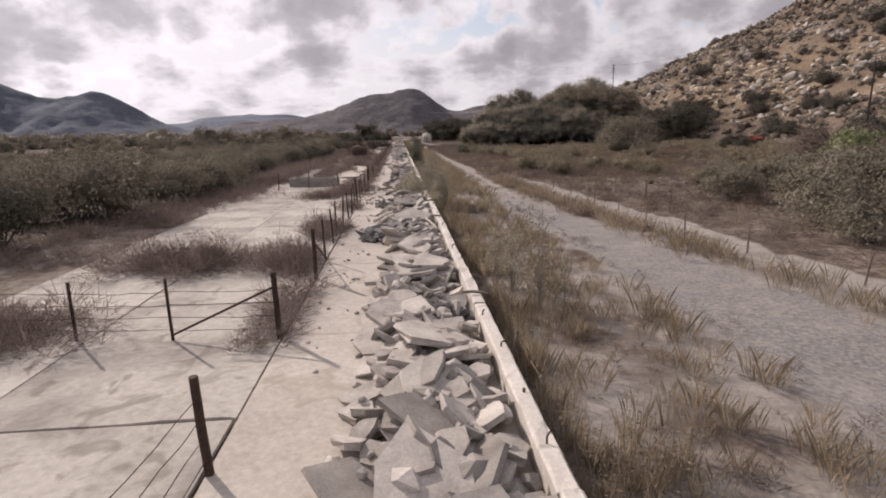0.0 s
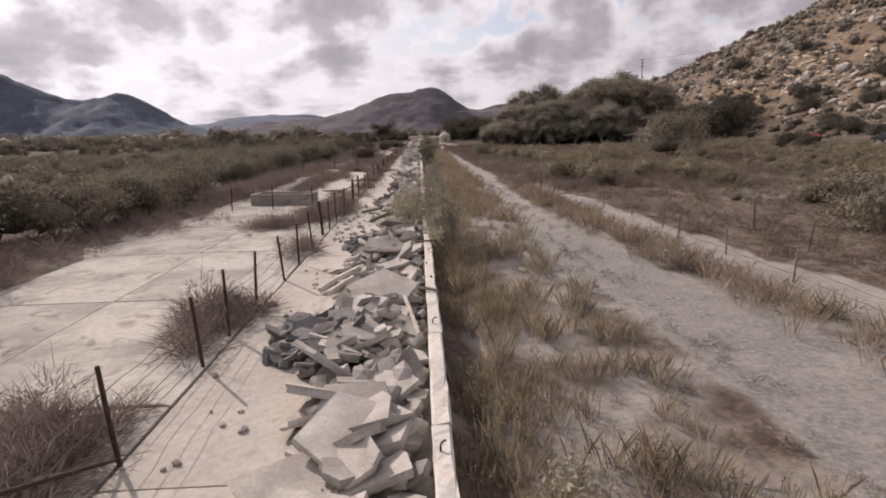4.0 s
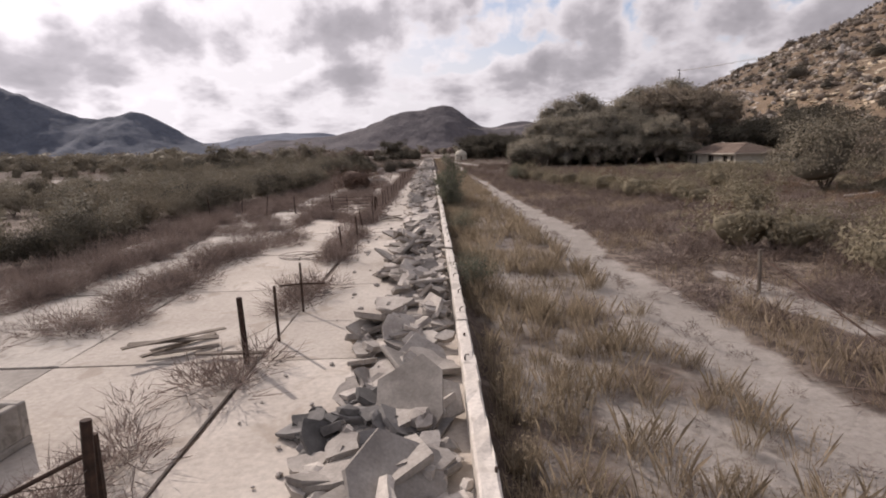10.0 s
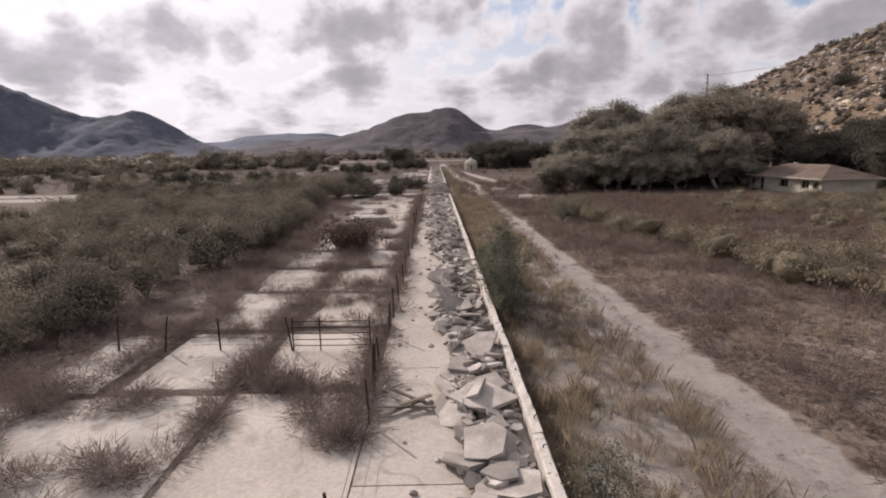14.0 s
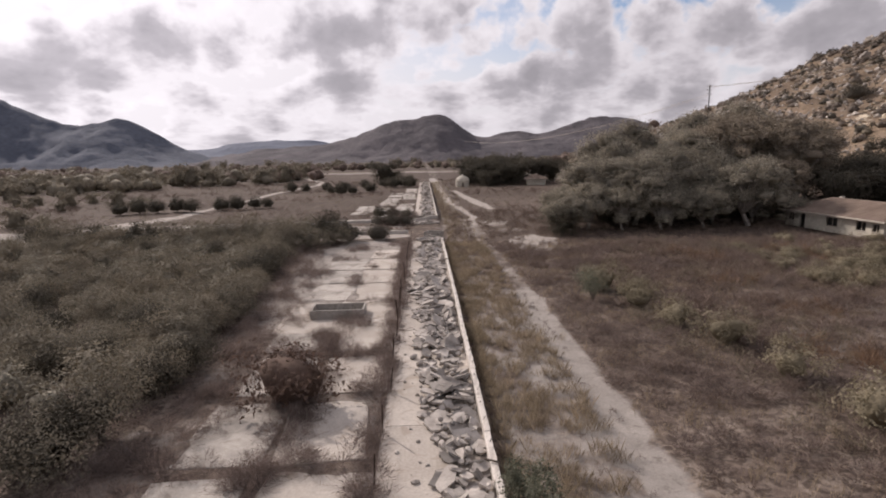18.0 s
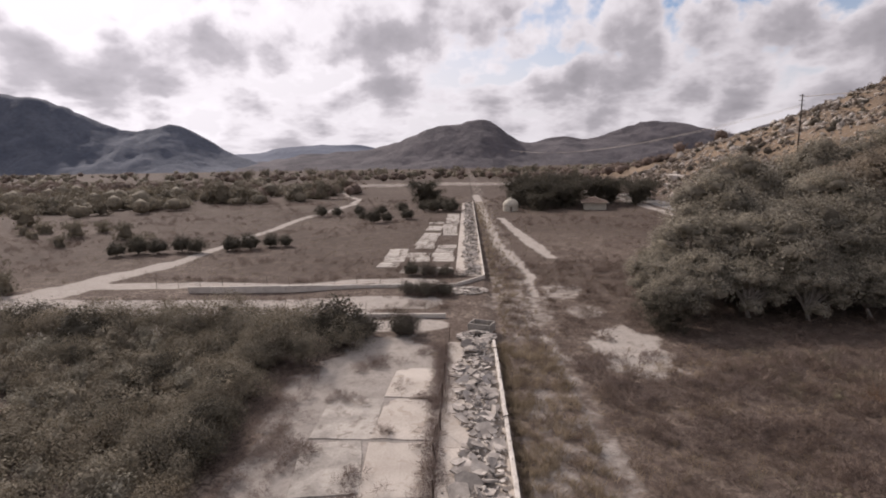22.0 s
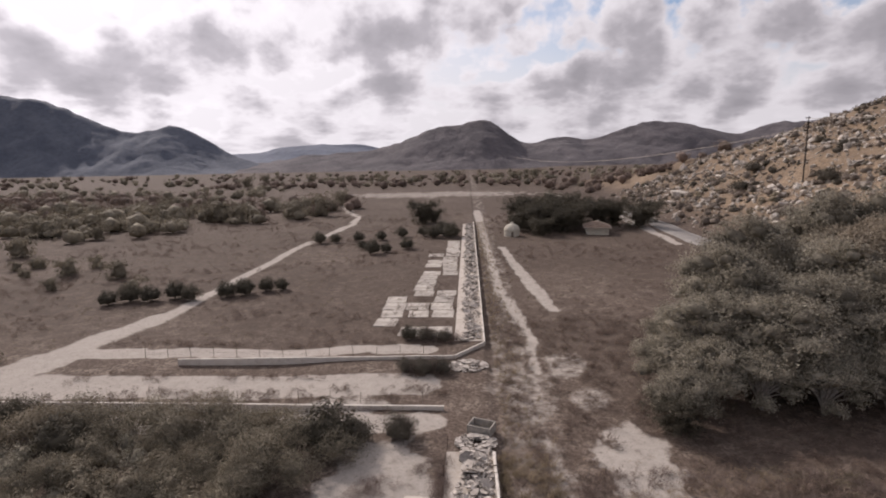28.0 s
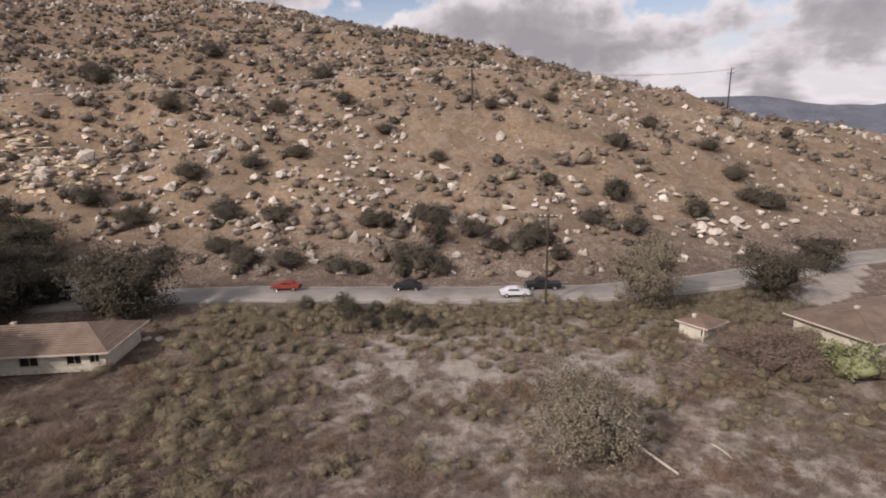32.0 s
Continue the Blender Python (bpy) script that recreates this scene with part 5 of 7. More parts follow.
def car(name, label, x, y, yaw, paint, kind="sedan"):
    z = gz(x, y) + 0.2
    c = thing(name, label, "car" if kind != "van" else "motorhome", at=pose(x, y, z, 0, 0, yaw))
    if kind == "van":
        body = [(-3.4, 0.45), (-3.4, 2.9), (1.2, 2.95), (3.1, 2.9), (3.2, 2.2), (2.5, 1.95), (2.75, 1.2), (3.5, 1.05), (3.6, 0.45)]
        glass, width, wx, r = [(1.9, 1.25), (1.75, 1.9), (2.4, 1.9), (2.68, 1.25)], 2.3, (-2.0, 2.4), 0.4
    elif kind == "pickup":
        body = [(-2.7, 0.5), (-2.75, 1.1), (-0.7, 1.12), (-0.6, 1.75), (0.7, 1.8), (1.3, 1.2), (2.6, 1.1), (2.75, 0.5)]
        glass, width, wx, r = [(-0.5, 1.2), (-0.45, 1.65), (0.62, 1.7), (1.1, 1.2)], 1.9, (-1.75, 1.75), 0.38
    else:
        body = [(-2.2, 0.4), (-2.25, 0.9), (-1.6, 1.0), (-1.0, 1.42), (0.35, 1.45), (1.1, 0.98), (2.15, 0.82), (2.25, 0.4)]
        glass, width, wx, r = [(-1.35, 1.0), (-0.92, 1.36), (0.3, 1.38), (0.92, 1.0)], 1.78, (-1.35, 1.4), 0.32
    b = part("body", side_profile_mesh("body", body, width, paint), c)
    part("side_glass", side_profile_mesh("side_glass", glass, width + 0.01, M_GLASS, 0.10), c, "dark window band")
    for s in (-1, 1):
        part("headlight", box_bm(0.06, 0.36, 0.14, 0.02), c, "clear headlight", at=pose(body[-1][0] - 0.04, s * (width / 2 - 0.3), 0.62), mat=M_WHITE)
        part("tail_light", box_bm(0.06, 0.3, 0.16, 0.02), c, "red tail light", at=pose(body[0][0] + 0.0, s * (width / 2 - 0.25), 0.68), mat=M_RED)
    part("bumper", box_bm(0.12, width * 0.94, 0.2, 0.03), c, at=pose(body[-1][0], 0, 0.36), mat=M_TYRE)
    part("bumper", box_bm(0.12, width * 0.94, 0.2, 0.03), c, at=pose(body[0][0], 0, 0.36), mat=M_TYRE)
    if kind == "van":
        for k in (-2.2, -0.6):
            part("window", box_bm(1.0, width + 0.02, 0.5, 0.02), c, "dark side window", at=pose(k, 0, 1.7), mat=M_GLASS)
        part("stripe", box_bm(5.6, width + 0.012, 0.14, 0.0), c, "brown side stripe", at=pose(-0.4, 0, 1.25), mat=M_ROOF)
        part("roof_unit", box_bm(0.9, 0.8, 0.22, 0.04), c, "white roof unit", at=pose(-1.2, 0, 2.93), mat=M_WHITE)
    for xx in wx:
        for s in (-1, 1):
            wheel(c, xx, s * (width / 2 - 0.1), r)


def lane_spot(y, off):
    x = float(road_x(y))
    dx = float(road_x(y + 1) - road_x(y - 1)) / 2
    return x + off, y, -math.degrees(math.atan2(dx, 1)) + 90


car("car", "red hatchback on the grey road", *lane_spot(111, 1.7), M_RED)
car("car", "black saloon on the grey road", *lane_spot(91.7, 1.7), M_BLACK)
car("pickup_truck", "black pickup truck on the road", *lane_spot(70.5, 1.7), M_BLACK, "pickup")
x_, y_, a_ = lane_spot(75.5, -1.7)
car("car", "silver saloon on the near lane", x_, y_, a_ + 180, M_SILVER)
car("motorhome", "white motorhome beside the dark oak", *lane_spot(146, 1.7), M_WHITE, "van")


# ---- poles and wires ----
def utility_pole(name, label, x, y, h, yaw, arms=2, r=0.17):
    p = thing(name, label, "utility pole", at=pose(x, y, gz(x, y) - 0.2, 0, 0, yaw))
    part("shaft", tri_mesh("shaft", *tube([(0, 0, 0), (0, 0, h * 0.5), (0, 0, h)], (r, r * 0.85, r * 0.65), 8), M_POLE), p)
    for k in range(arms):
        zz = h - 0.6 - 1.5 * k
        arm = part("crossarm", box_bm(2.6, 0.14, 0.18, 0.01), p, at=pose(0, 0.16, zz), mat=M_POLE)
        for xx in (-1.15, -0.45, 0.45, 1.15):
            part("insulator", tri_mesh("insulator", *tube([(0, 0, 0), (0, 0, 0.12), (0, 0, 0.24)], (0.05, 0.08, 0.04), 6), M_WHITE), arm, at=pose(xx, 0, 0.14))
    return p


P_FAR, P_MID, P_SOUTH = (112, 275), (148, 73), (202, -34)
utility_pole("utility_pole", "tall dark timber pole with crossarms on the spur", *P_FAR, 22, 25, 3, 0.25)
utility_pole("utility_pole", "dark timber pole on the stony hillside", *P_MID, 13, 10, 2, 0.24)
utility_pole("utility_pole", "timber pole on the hill's shoulder", *P_SOUTH, 17, 30, 2, 0.3)
utility_pole("utility_pole", "leaning roadside timber pole with crossarm", 69.3, 71.6, 13.6, 80, 1)


def span_wire(a, b, sag, label, r=0.055):
    t = np.linspace(0, 1, 18)[:, None]
    P = np.array(a) * (1 - t) + np.array(b) * t
    P[:, 2] -= sag * 4 * t[:, 0] * (1 - t[:, 0])
    thing("power_line", label, "cable", data=tri_mesh("power_line", *tube(P, r, 3, cap=False), M_PALE))


za, zb, zc = gz(*P_FAR) + 21, gz(*P_MID) + 12.2, gz(*P_SOUTH) + 16.2
for o in (-1.1, 1.1):
    span_wire((P_FAR[0] + o, P_FAR[1], za), (P_MID[0] + o, P_MID[1], zb), 5.0, "pale power line slung along the hillside")
    span_wire((P_MID[0] + o, P_MID[1], zb), (P_SOUTH[0] + o, P_SOUTH[1], zc), 2.5, "pale power line over the hill's shoulder")
    span_wire((P_FAR[0] + o, P_FAR[1], za - 3), (40 + o, 600, 26), 8.0, "pale power line running to the far valley")


# ---- odd pieces on the heap ----
def heap_pieces():
    rg = np.random.default_rng(404)
    for x, y, z, size, tilt, yaw in ((-1.1, 2.6, 0.42, 1.5, 8, 20), (-1.1, 4.6, 0.44, 1.35, 12, 70), (-1.5, 3.9, 0.28, 1.1, 10, 130), (-1.3, 18.4, 0.46, 1.75, 14, 10), (-1.2, 20.6, 0.42, 1.5, -12, 60), (-1.1, 12.2, 0.42, 1.5, 10, 100), (-1.3, 9.2, 0.36, 1.3, -9, 40), (-1.1, 63.0, 0.44, 1.6, 10, 15), (-1.2, 60.8, 0.4, 1.5, -10, 80)):
        v, f = chunk_verts(rg, size, 0.13)
        thing("concrete_slab", "large flat broken concrete slab lying on the heap", "slab", at=pose(x, y, z, tilt, rg.normal(0, 6), yaw), data=tri_mesh("concrete_slab", v, f, M_CHUNK))
    for (x0, y0, z0), (x1, y1, z1), r, mat, name, label in (
            ((-2.9, 19.6, 0.12), (-1.9, 21.2, 0.3), 0.10, M_WALL, "kerb_piece", "long broken pale kerb piece on the heap"),
            ((-2.6, 19.3, 0.12), (-1.5, 21.0, 0.36), 0.09, M_WALL, "kerb_piece", "long broken pale kerb piece on the heap"),
            ((-0.62, 17.6, 0.5), (-0.30, 15.4, 0.46), 0.045, M_PALE, "plank", "bleached pale plank leaning by the wall"),
            ((-3.3, 33.6, 0.06), (-2.2, 34.0, 0.16), 0.07, M_WOOD, "log", "short dark weathered timber on the lane"),
            ((-2.6, 30.6, 0.08), (-1.5, 32.4, 0.2), 0.09, M_WOOD, "log", "dark weathered log lying by the heap")):
        P = [(x0 + (x1 - x0) * t, y0 + (y1 - y0) * t, z0 + (z1 - z0) * t + 0.03 * math.sin(3 * t)) for t in np.linspace(0, 1, 7)]
        thing(name, label, "debris", data=tri_mesh(name, *tube(P, r * np.array([0.8, 1.0, 1.05, 1, 0.95, 1.0, 0.75]), 6), mat))


heap_pieces()


def wire_coil(x, y):
    """Loose loops of old fence wire lying on the slab."""
    rg = np.random.default_rng(88)
    coil = thing("wire_coil", "loose rusty loops of old fence wire on the slab", "wire", at=pose(x, y, 0.02))
    for i in range(6):
        t = np.linspace(0, rg.uniform(4.5, 7.0), 26)
        r = rg.uniform(0.45, 0.95)
        P = np.stack([r * np.cos(t) * (1 + 0.05 * t) + rg.normal(0, 0.25), r * 0.85 * np.sin(t) + rg.normal(0, 0.25), 0.03 + 0.10 * np.abs(np.sin(t * 0.7 + i))], 1)
        part("loop", tri_mesh("loop", *tube(P, 0.009, 4, cap=False), M_RUST), coil)


wire_coil(-5.5, 52.3)


# ---- plants ----
def limbs(rg, h, r, n=5, reach=0.6, start=0.35, lean=0.1):
    """A tapered trunk with limbs that rise outward: verts and triangles, and the limb ends."""
    top = np.array([rg.normal(0, lean * h), rg.normal(0, lean * h), h])
    t = np.linspace(0, 1, 6)[:, None]
    bend = np.array([rg.normal(0, 0.06 * h), rg.normal(0, 0.06 * h), 0])
    P = top * t + bend * np.sin(t * np.pi)
    items, ends = [tube(P, r * (1 - 0.75 * t[:, 0]), 7)], [P[-1]]
    for i in range(n):
        k = start + (0.95 - start) * (i + rg.uniform(0, 0.8)) / n
        a = P[0] + (P[-1] - P[0]) * k + bend * math.sin(k * math.pi)
        th = i * 2.4 + rg.uniform(0, 1)
        d = np.array([math.cos(th), math.sin(th), rg.uniform(0.35, 0.9)]) * reach * h * (1.1 - 0.55 * k) * rg.uniform(0.7, 1.1)
        s = np.linspace(0, 1, 5)[:, None]
        Q = a + d * s + np.array([0, 0, 0.12 * h]) * s * s
        rr = r * (1 - 0.75 * k) * 0.62
        items.append(tube(Q, rr * (1 - 0.8 * s[:, 0]), 5))
        ends.append(Q[-1])
        for j in range(2):
            th2 = th + rg.normal(0, 0.8)
            d2 = np.array([math.cos(th2), math.sin(th2), rg.uniform(0.1, 0.8)]) * reach * h * 0.32
            b = a + d * 0.65
            items.append(tube([b, b + d2 * 0.5 + (0, 0, 0.02 * h), b + d2], (rr * 0.4, rr * 0.25, rr * 0.1), 4))
            ends.append(b + d2)
    V, F = merge(items)
    return V, F, np.array(ends)


def tree_proto(name, label, mat, rg, h, trunk_r, wide, clumps, per, leaf, n=6, low=0.28, cat="tree", spread=0.5, bark=None, lumpy=0.5, kind_group="", cores_n=14):
    """A tree: trunk with limbs, and a crown of leaf clumps about the limb ends and over the outline."""
    V, F, ends = limbs(rg, h * 0.72, trunk_r, n, wide / h * 0.85)
    ob = thing(name, label, cat, kind_group)
    part("trunk", tri_mesh("trunk", V, F, bark or M_BARK, smooth=True), ob)
    C = []
    for e in ends:
        k = max(2, clumps // len(ends))
        q = rg.normal(0, 1, (k, 3))
        q /= np.linalg.norm(q, axis=1)[:, None]
        C.append(e + q * rg.uniform(0.3, 1.0, (k, 1)) * np.array([wide * 0.34, wide * 0.34, h * 0.16]) * rg.uniform(0.7, 1.3))
    C = np.concatenate(C)
    u = rg.normal(0, 1, (clumps, 3))
    u /= np.linalg.norm(u, axis=1)[:, None]
    kk = rg.normal(0, 1, (6, 3))
    bump = 1 + lumpy * np.sin(u @ kk.T * 2.2 + rg.uniform(0, 6, 6)).mean(1)
    shell = np.array([0, 0, h * (1 + low) / 2]) + u * (bump * rg.uniform(0.62, 1.0, clumps))[:, None] * np.array([wide / 2, wide / 2, h * (1 - low) / 2])
    C = np.concatenate([C, shell])
    C = C[C[:, 2] > h * low * 0.7]
    pts = np.repeat(C, per, 0) + rg.normal(0, spread, (len(C) * per, 3)) * (1, 1, 0.7)
    mid = np.array([0, 0, h * 0.5])
    nor = (pts - mid) / (np.linalg.norm(pts - mid, axis=1)[:, None] + 1e-6) + (0, 0, 0.4)
    Vc, Fc = leaves(pts, nor, leaf, leaf * 0.66, rg)
    cores = []
    for q in C[rg.choice(len(C), cores_n, replace=False)]:
        c = core(rg, np.array([wide * 0.11, wide * 0.11, h * 0.065]) * rg.uniform(0.8, 1.4), 1, 0.4)
        cores.append((c[0] + mid + (q - mid) * 0.66, c[1]))
    c = core(rg, (wide * 0.25, wide * 0.25, h * (1 - low) * 0.26), 2, 0.5)
    cores.append((c[0] + (0, 0, h * (1 + low) / 2), c[1]))
    Vc, Fc = merge([(Vc, Fc), *cores])
    part("crown", tri_mesh("crown", Vc, Fc, mat, smooth=True), ob)
    return ob


def pad_tree(name, label, mat, rg, h, trunk_r, wide, pads, per, leaf, group="", low=0.34, bark=None):
    """A spreading tree: forked limbs that carry separate flattened tufts of leaves, open below."""
    ob = thing(name, label, "tree", group)
    items, ends = [], []
    fork = h * rg.uniform(0.12, 0.2)
    lean = rg.normal(0, 0.04 * h, 2)
    t = np.linspace(0, 1, 4)[:, None]
    items.append(tube(np.array([lean[0], lean[1], fork]) * t, trunk_r * (1.15 - 0.3 * t[:, 0]), 8))
    for i in range(pads):
        th = i * 2.399 + rg.normal(0, 0.25)
        out = wide / 2 * math.sqrt((i + 0.6) / pads) * 0.8
        z = h * (0.86 - 0.42 * (out / (wide / 2)) ** 2) + rg.normal(0, 0.05 * h)
        a, e = np.array([lean[0], lean[1], fork * 0.9]), np.array([math.cos(th) * out, math.sin(th) * out, max(z * (1.0 if i % 5 < 3 else rg.uniform(0.5, 0.85)), h * (low + 0.12))])
        s = np.linspace(0, 1, 7)[:, None]
        Q = a + (e - a) * s + np.array([0, 0, 0.10 * h]) * np.sin(s * np.pi) + rg.normal(0, 0.012 * h, (7, 3)) * np.sin(s * np.pi)
        items.append(tube(Q, trunk_r * 0.55 * (1.05 - 0.85 * s[:, 0]), 6))
        ends.append(e)
        for j in range(3):
            d = rg.normal(0, 1, 3) * (1, 1, 0.5) * wide * 0.10
            b = Q[3 + j % 3]
            items.append(tube([b, b + d * 0.5 + (0, 0, 0.02 * h), b + d + (0, 0, 0.04 * h)], (trunk_r * 0.2, trunk_r * 0.12, trunk_r * 0.05), 4))
    V, F = merge(items)
    part("trunk", tri_mesh("trunk", V, F, bark or M_LIMB, smooth=True), ob)
    bunch = []
    for e in ends:
        r = wide * rg.uniform(0.12, 0.19)
        n = 18
        u = rg.normal(0, 1, (n, 3))
        u /= np.linalg.norm(u, axis=1)[:, None]
        u[:, 2] = np.where(u[:, 2] < -0.35, -u[:, 2], u[:, 2])
        kk = rg.normal(0, 1, (5, 3))
        q = e + u * (rg.uniform(0.55, 1.0, n) * (1 + 0.45 * np.sin(u @ kk.T * 2.6).mean(1)))[:, None] * (r, r, r * 0.8)
        pts = np.repeat(q, per, 0) + rg.normal(0, r * 0.24, (n * per, 3)) * (1, 1, 0.8)
        nor = np.repeat(u, per, 0) + (0, 0, 0.5)
        bunch.append(leaves(pts, nor, leaf, leaf * 0.6, rg))
        c = core(rg, (r * 0.55, r * 0.55, r * 0.36), 1, 0.5)
        bunch.append((c[0] + e, c[1]))
    V, F = merge(bunch)
    part("crown", tri_mesh("crown", V, F, mat, smooth=True), ob)
    return ob


def bush_proto(name, label, mat, rg, h, wide, clumps, per, leaf, spread, cat="bush", group="", stems=7, low=-0.35, airy=False, full=1.0):
    ob = thing(name, label, cat, group)
    items = []
    for i in range(stems):
        th = i * 2.4
        d = np.array([math.cos(th) * wide * 0.36, math.sin(th) * wide * 0.36, h * rg.uniform(0.6, 0.85)]) * (rg.uniform(0.6, 1.1) if airy else 1)
        s = np.linspace(0, 1, 4)[:, None]
        items.append(tube(d * s + np.array([0, 0, 0.15 * h]) * s * (1 - s), 0.03 * h * (1.05 - s[:, 0]) * 0.5, 4))
    V, F = merge(items)
    part("woody_base", tri_mesh("woody_base", V, F, M_BARK), ob)
    V, F = crown(rg, (wide / 2, wide / 2, h * 0.52), clumps, per, leaf, spread, 0.45, low, hollow=0.2 if airy else 0.55, tri=leaf > 0.1)
    V[:, 2] += h * 0.48
    if not airy:
        c = core(rg, np.array((wide * 0.34, wide * 0.34, h * 0.36)) * full, 2, 0.45)
        V, F = merge([(V, F), (c[0] + (0, 0, h * 0.45), c[1])])
    V[:, 2] = np.maximum(V[:, 2], 0.02)
    part("crown", tri_mesh("crown", V, F, mat, smooth=True), ob)
    return ob


def twig_ball(rg, h, w, n, thin=0.011):
    """An airy ball of dry twigs."""
    u = rg.normal(0, 1, (n, 3))
    u /= np.linalg.norm(u, axis=1)[:, None]
    u[:, 2] = np.abs(u[:, 2])
    r = rg.uniform(0.35, 1, n)[:, None]
    C = u * r * (w / 2, w / 2, h)
    d = u + rg.normal(0, 0.5, (n, 3))
    d /= np.linalg.norm(d, axis=1)[:, None]
    s = np.cross(d, rg.normal(0, 1, (n, 3)))
    s /= np.linalg.norm(s, axis=1)[:, None]
    L = rg.uniform(0.2, 0.5, n)[:, None] * h * 1.6
    V = np.stack([C - s * thin, C + s * thin, C + d * L], 1).reshape(-1, 3)
    V[:, 2] = np.maximum(V[:, 2], 0)
    return V, np.arange(3 * n).reshape(-1, 3)


def place(proto, x, y, s=1.0, rg=None, sink=0.05, z=None, sz=None):
    """Copies a plant proto to a plan point on the ground."""
    m = pose(x, y, (gz(x, y) if z is None else z) - sink, 0, 0, rg.uniform(0, 360))
    ob = copy_thing(proto, m)
    ob.scale = (s, s, sz or s * rg.uniform(0.9, 1.1))
    return ob


def drop(proto):
    """Takes away a proto once its copies stand."""
    for o in (*proto.children_recursive, proto):
        bpy.data.objects.remove(o)


pr = np.random.default_rng(77)

# Thicket west of the yard.
THICKET = "thicket west of the yard"
thick = [bush_proto("thicket_bush", "dense grey-green willow bush in the roadside thicket", m, pr, h, w, c, 36, 0.15, 0.36, group=THICKET, full=0.66)
         for m, h, w, c in ((M_LEAF_OLIVE, 3.2, 3.9, 110), (M_LEAF_OLIVE, 2.6, 3.6, 110), (M_LEAF_TAWNY, 2.8, 3.6, 110), (M_LEAF_DARK, 3.0, 4.2, 120), (M_LEAF_OLIVE, 3.8, 3.6, 125))]
EDGE = [(-40, -17), (8, -16.5), (22, -14.5), (38, -13.5), (50, -14.2), (60, -15.6), (68, -16.0), (76, -14.8), (90, -13.0), (100, -14.5), (112, -15.5), (124, -17), (136, -21)]
n_put = 0
for _ in range(2200):
    y = pr.uniform(-2, 136) if pr.uniform(0, 1) < 0.72 else pr.uniform(88, 136)
    edge = np.interp(y, [e[0] for e in EDGE], [e[1] for e in EDGE])
    u = pr.uniform(0, 1) ** 2.0
    x = edge - 1.6 - u * (58 if y < 110 else 34)
    if n_put >= 292:
        break
    if lumps(x, y, 16, 12) < -0.45 + 0.3 * u and u > 0.1:
        continue
    tall = 1.0 - 0.30 * smooth(28, 48, y) + 0.10 * smooth(70, 95, y) + (0.1 if y < 25 else 0)
    place(thick[pr.choice(5, p=(0.28, 0.24, 0.18, 0.14, 0.16))], x, y, pr.uniform(0.72, 1.12) * tall, pr)
    n_put += 1
for x, y, s in ((-17.5, 131.5, 1.0), (-20, 133.5, 1.15), (-23, 132, 1.2), (-26, 135, 1.15), (-29, 133, 1.25), (-32.5, 135.5, 1.2), (-36, 133.5, 1.3), (-40, 136, 1.25), (-43.5, 134, 1.3), (-47, 136, 1.2), (-16, 127, 0.9), (-19, 128, 1.1), (-51, 134, 1.3), (-55, 136, 1.2), (-13.6, 130.8, 0.9)):
    place(thick[pr.integers(5)], x, y, s, pr)
for p in thick:
    drop(p)


def far_thicket():
    """The rest of the thicket behind its front bushes, too many to count."""
    rg = np.random.default_rng(55)
    V0 = []
    for h, w in ((2.4, 3.2), (2.0, 3.0), (2.9, 3.2)):
        V, F = crown(rg, (w / 2, w / 2, h * 0.55), 52, 10, 0.27, 0.34, 0.5, -0.2, hollow=0.45)
        c = core(rg, (w * 0.26, w * 0.26, h * 0.3), 1, 0.6)
        V, F = merge([(V, F), c])
        V[:, 2] = np.maximum(V[:, 2] + h * 0.45, 0)
        V0.append((V, F))
    for mat, n, lab in ((M_LEAF_OLIVE, 480, "dense olive willow thicket west of the yard"), (M_LEAF_GREY, 200, "grey-green willow thicket west of the yard"), (M_LEAF_TAWNY, 240, "brown leafless thicket west of the yard")):
        y = np.where(rg.uniform(0, 1, n) < 0.6, rg.uniform(0, 134, n), rg.uniform(84, 137, n))
        e = np.interp(y, [q[0] for q in EDGE], [q[1] for q in EDGE])
        x = e - 2.5 - rg.uniform(0, 1, n) ** 1.3 * np.where(y < 112, 66, 34)
        s = rg.uniform(0.7, 1.15, n) * (1 - 0.28 * smooth(28, 48, y))
        V, F = scatter(V0, np.stack([x, y, height(x, y)], 1), rg.uniform(0, 6, n), s, rg.integers(0, 3, n))
        thing("willow_thicket", lab, "thicket", kind="stuff", data=tri_mesh("willow_thicket", V, F, mat, smooth=True))


far_thicket()

# Single bushes and trees of note.
dark_bush = bush_proto("bush", "dark rounded bush standing alone", M_LEAF_DARK, pr, 2.6, 3.4, 110, 16, 0.25, 0.24)
russet = bush_proto("bush", "reddish-brown leafless bush on the broken slabs", M_LEAF_RUST, pr, 2.0, 3.2, 90, 12, 0.2, 0.26)
twiggy = bush_proto("bush", "bare grey-brown twiggy bush beside the trough", M_BRUSH, pr, 2.5, 2.8, 30, 10, 0.1, 0.32, stems=18, airy=True)
old = twiggy.children[-1] if "crown" in twiggy.children[-1].name else twiggy.children[0]
bpy.data.objects.remove(old)
part("crown", tri_mesh("crown", *twig_ball(pr, 2.1, 2.6, 1500, 0.006), M_BRUSH), twiggy)
fresh = bush_proto("bush", "leafy green shrub growing through the rubble", M_LEAF_FRESH, pr, 2.1, 2.3, 100, 16, 0.10, 0.22, stems=12, airy=True)
tallbush = bush_proto("bush", "grey-green leafy shrub rising beside the low wall", M_LEAF_GREEN, pr, 2.2, 2.1, 100, 18, 0.11, 0.26, stems=14, airy=True)
place(russet, -8.6, 86.5, 1.15, pr)
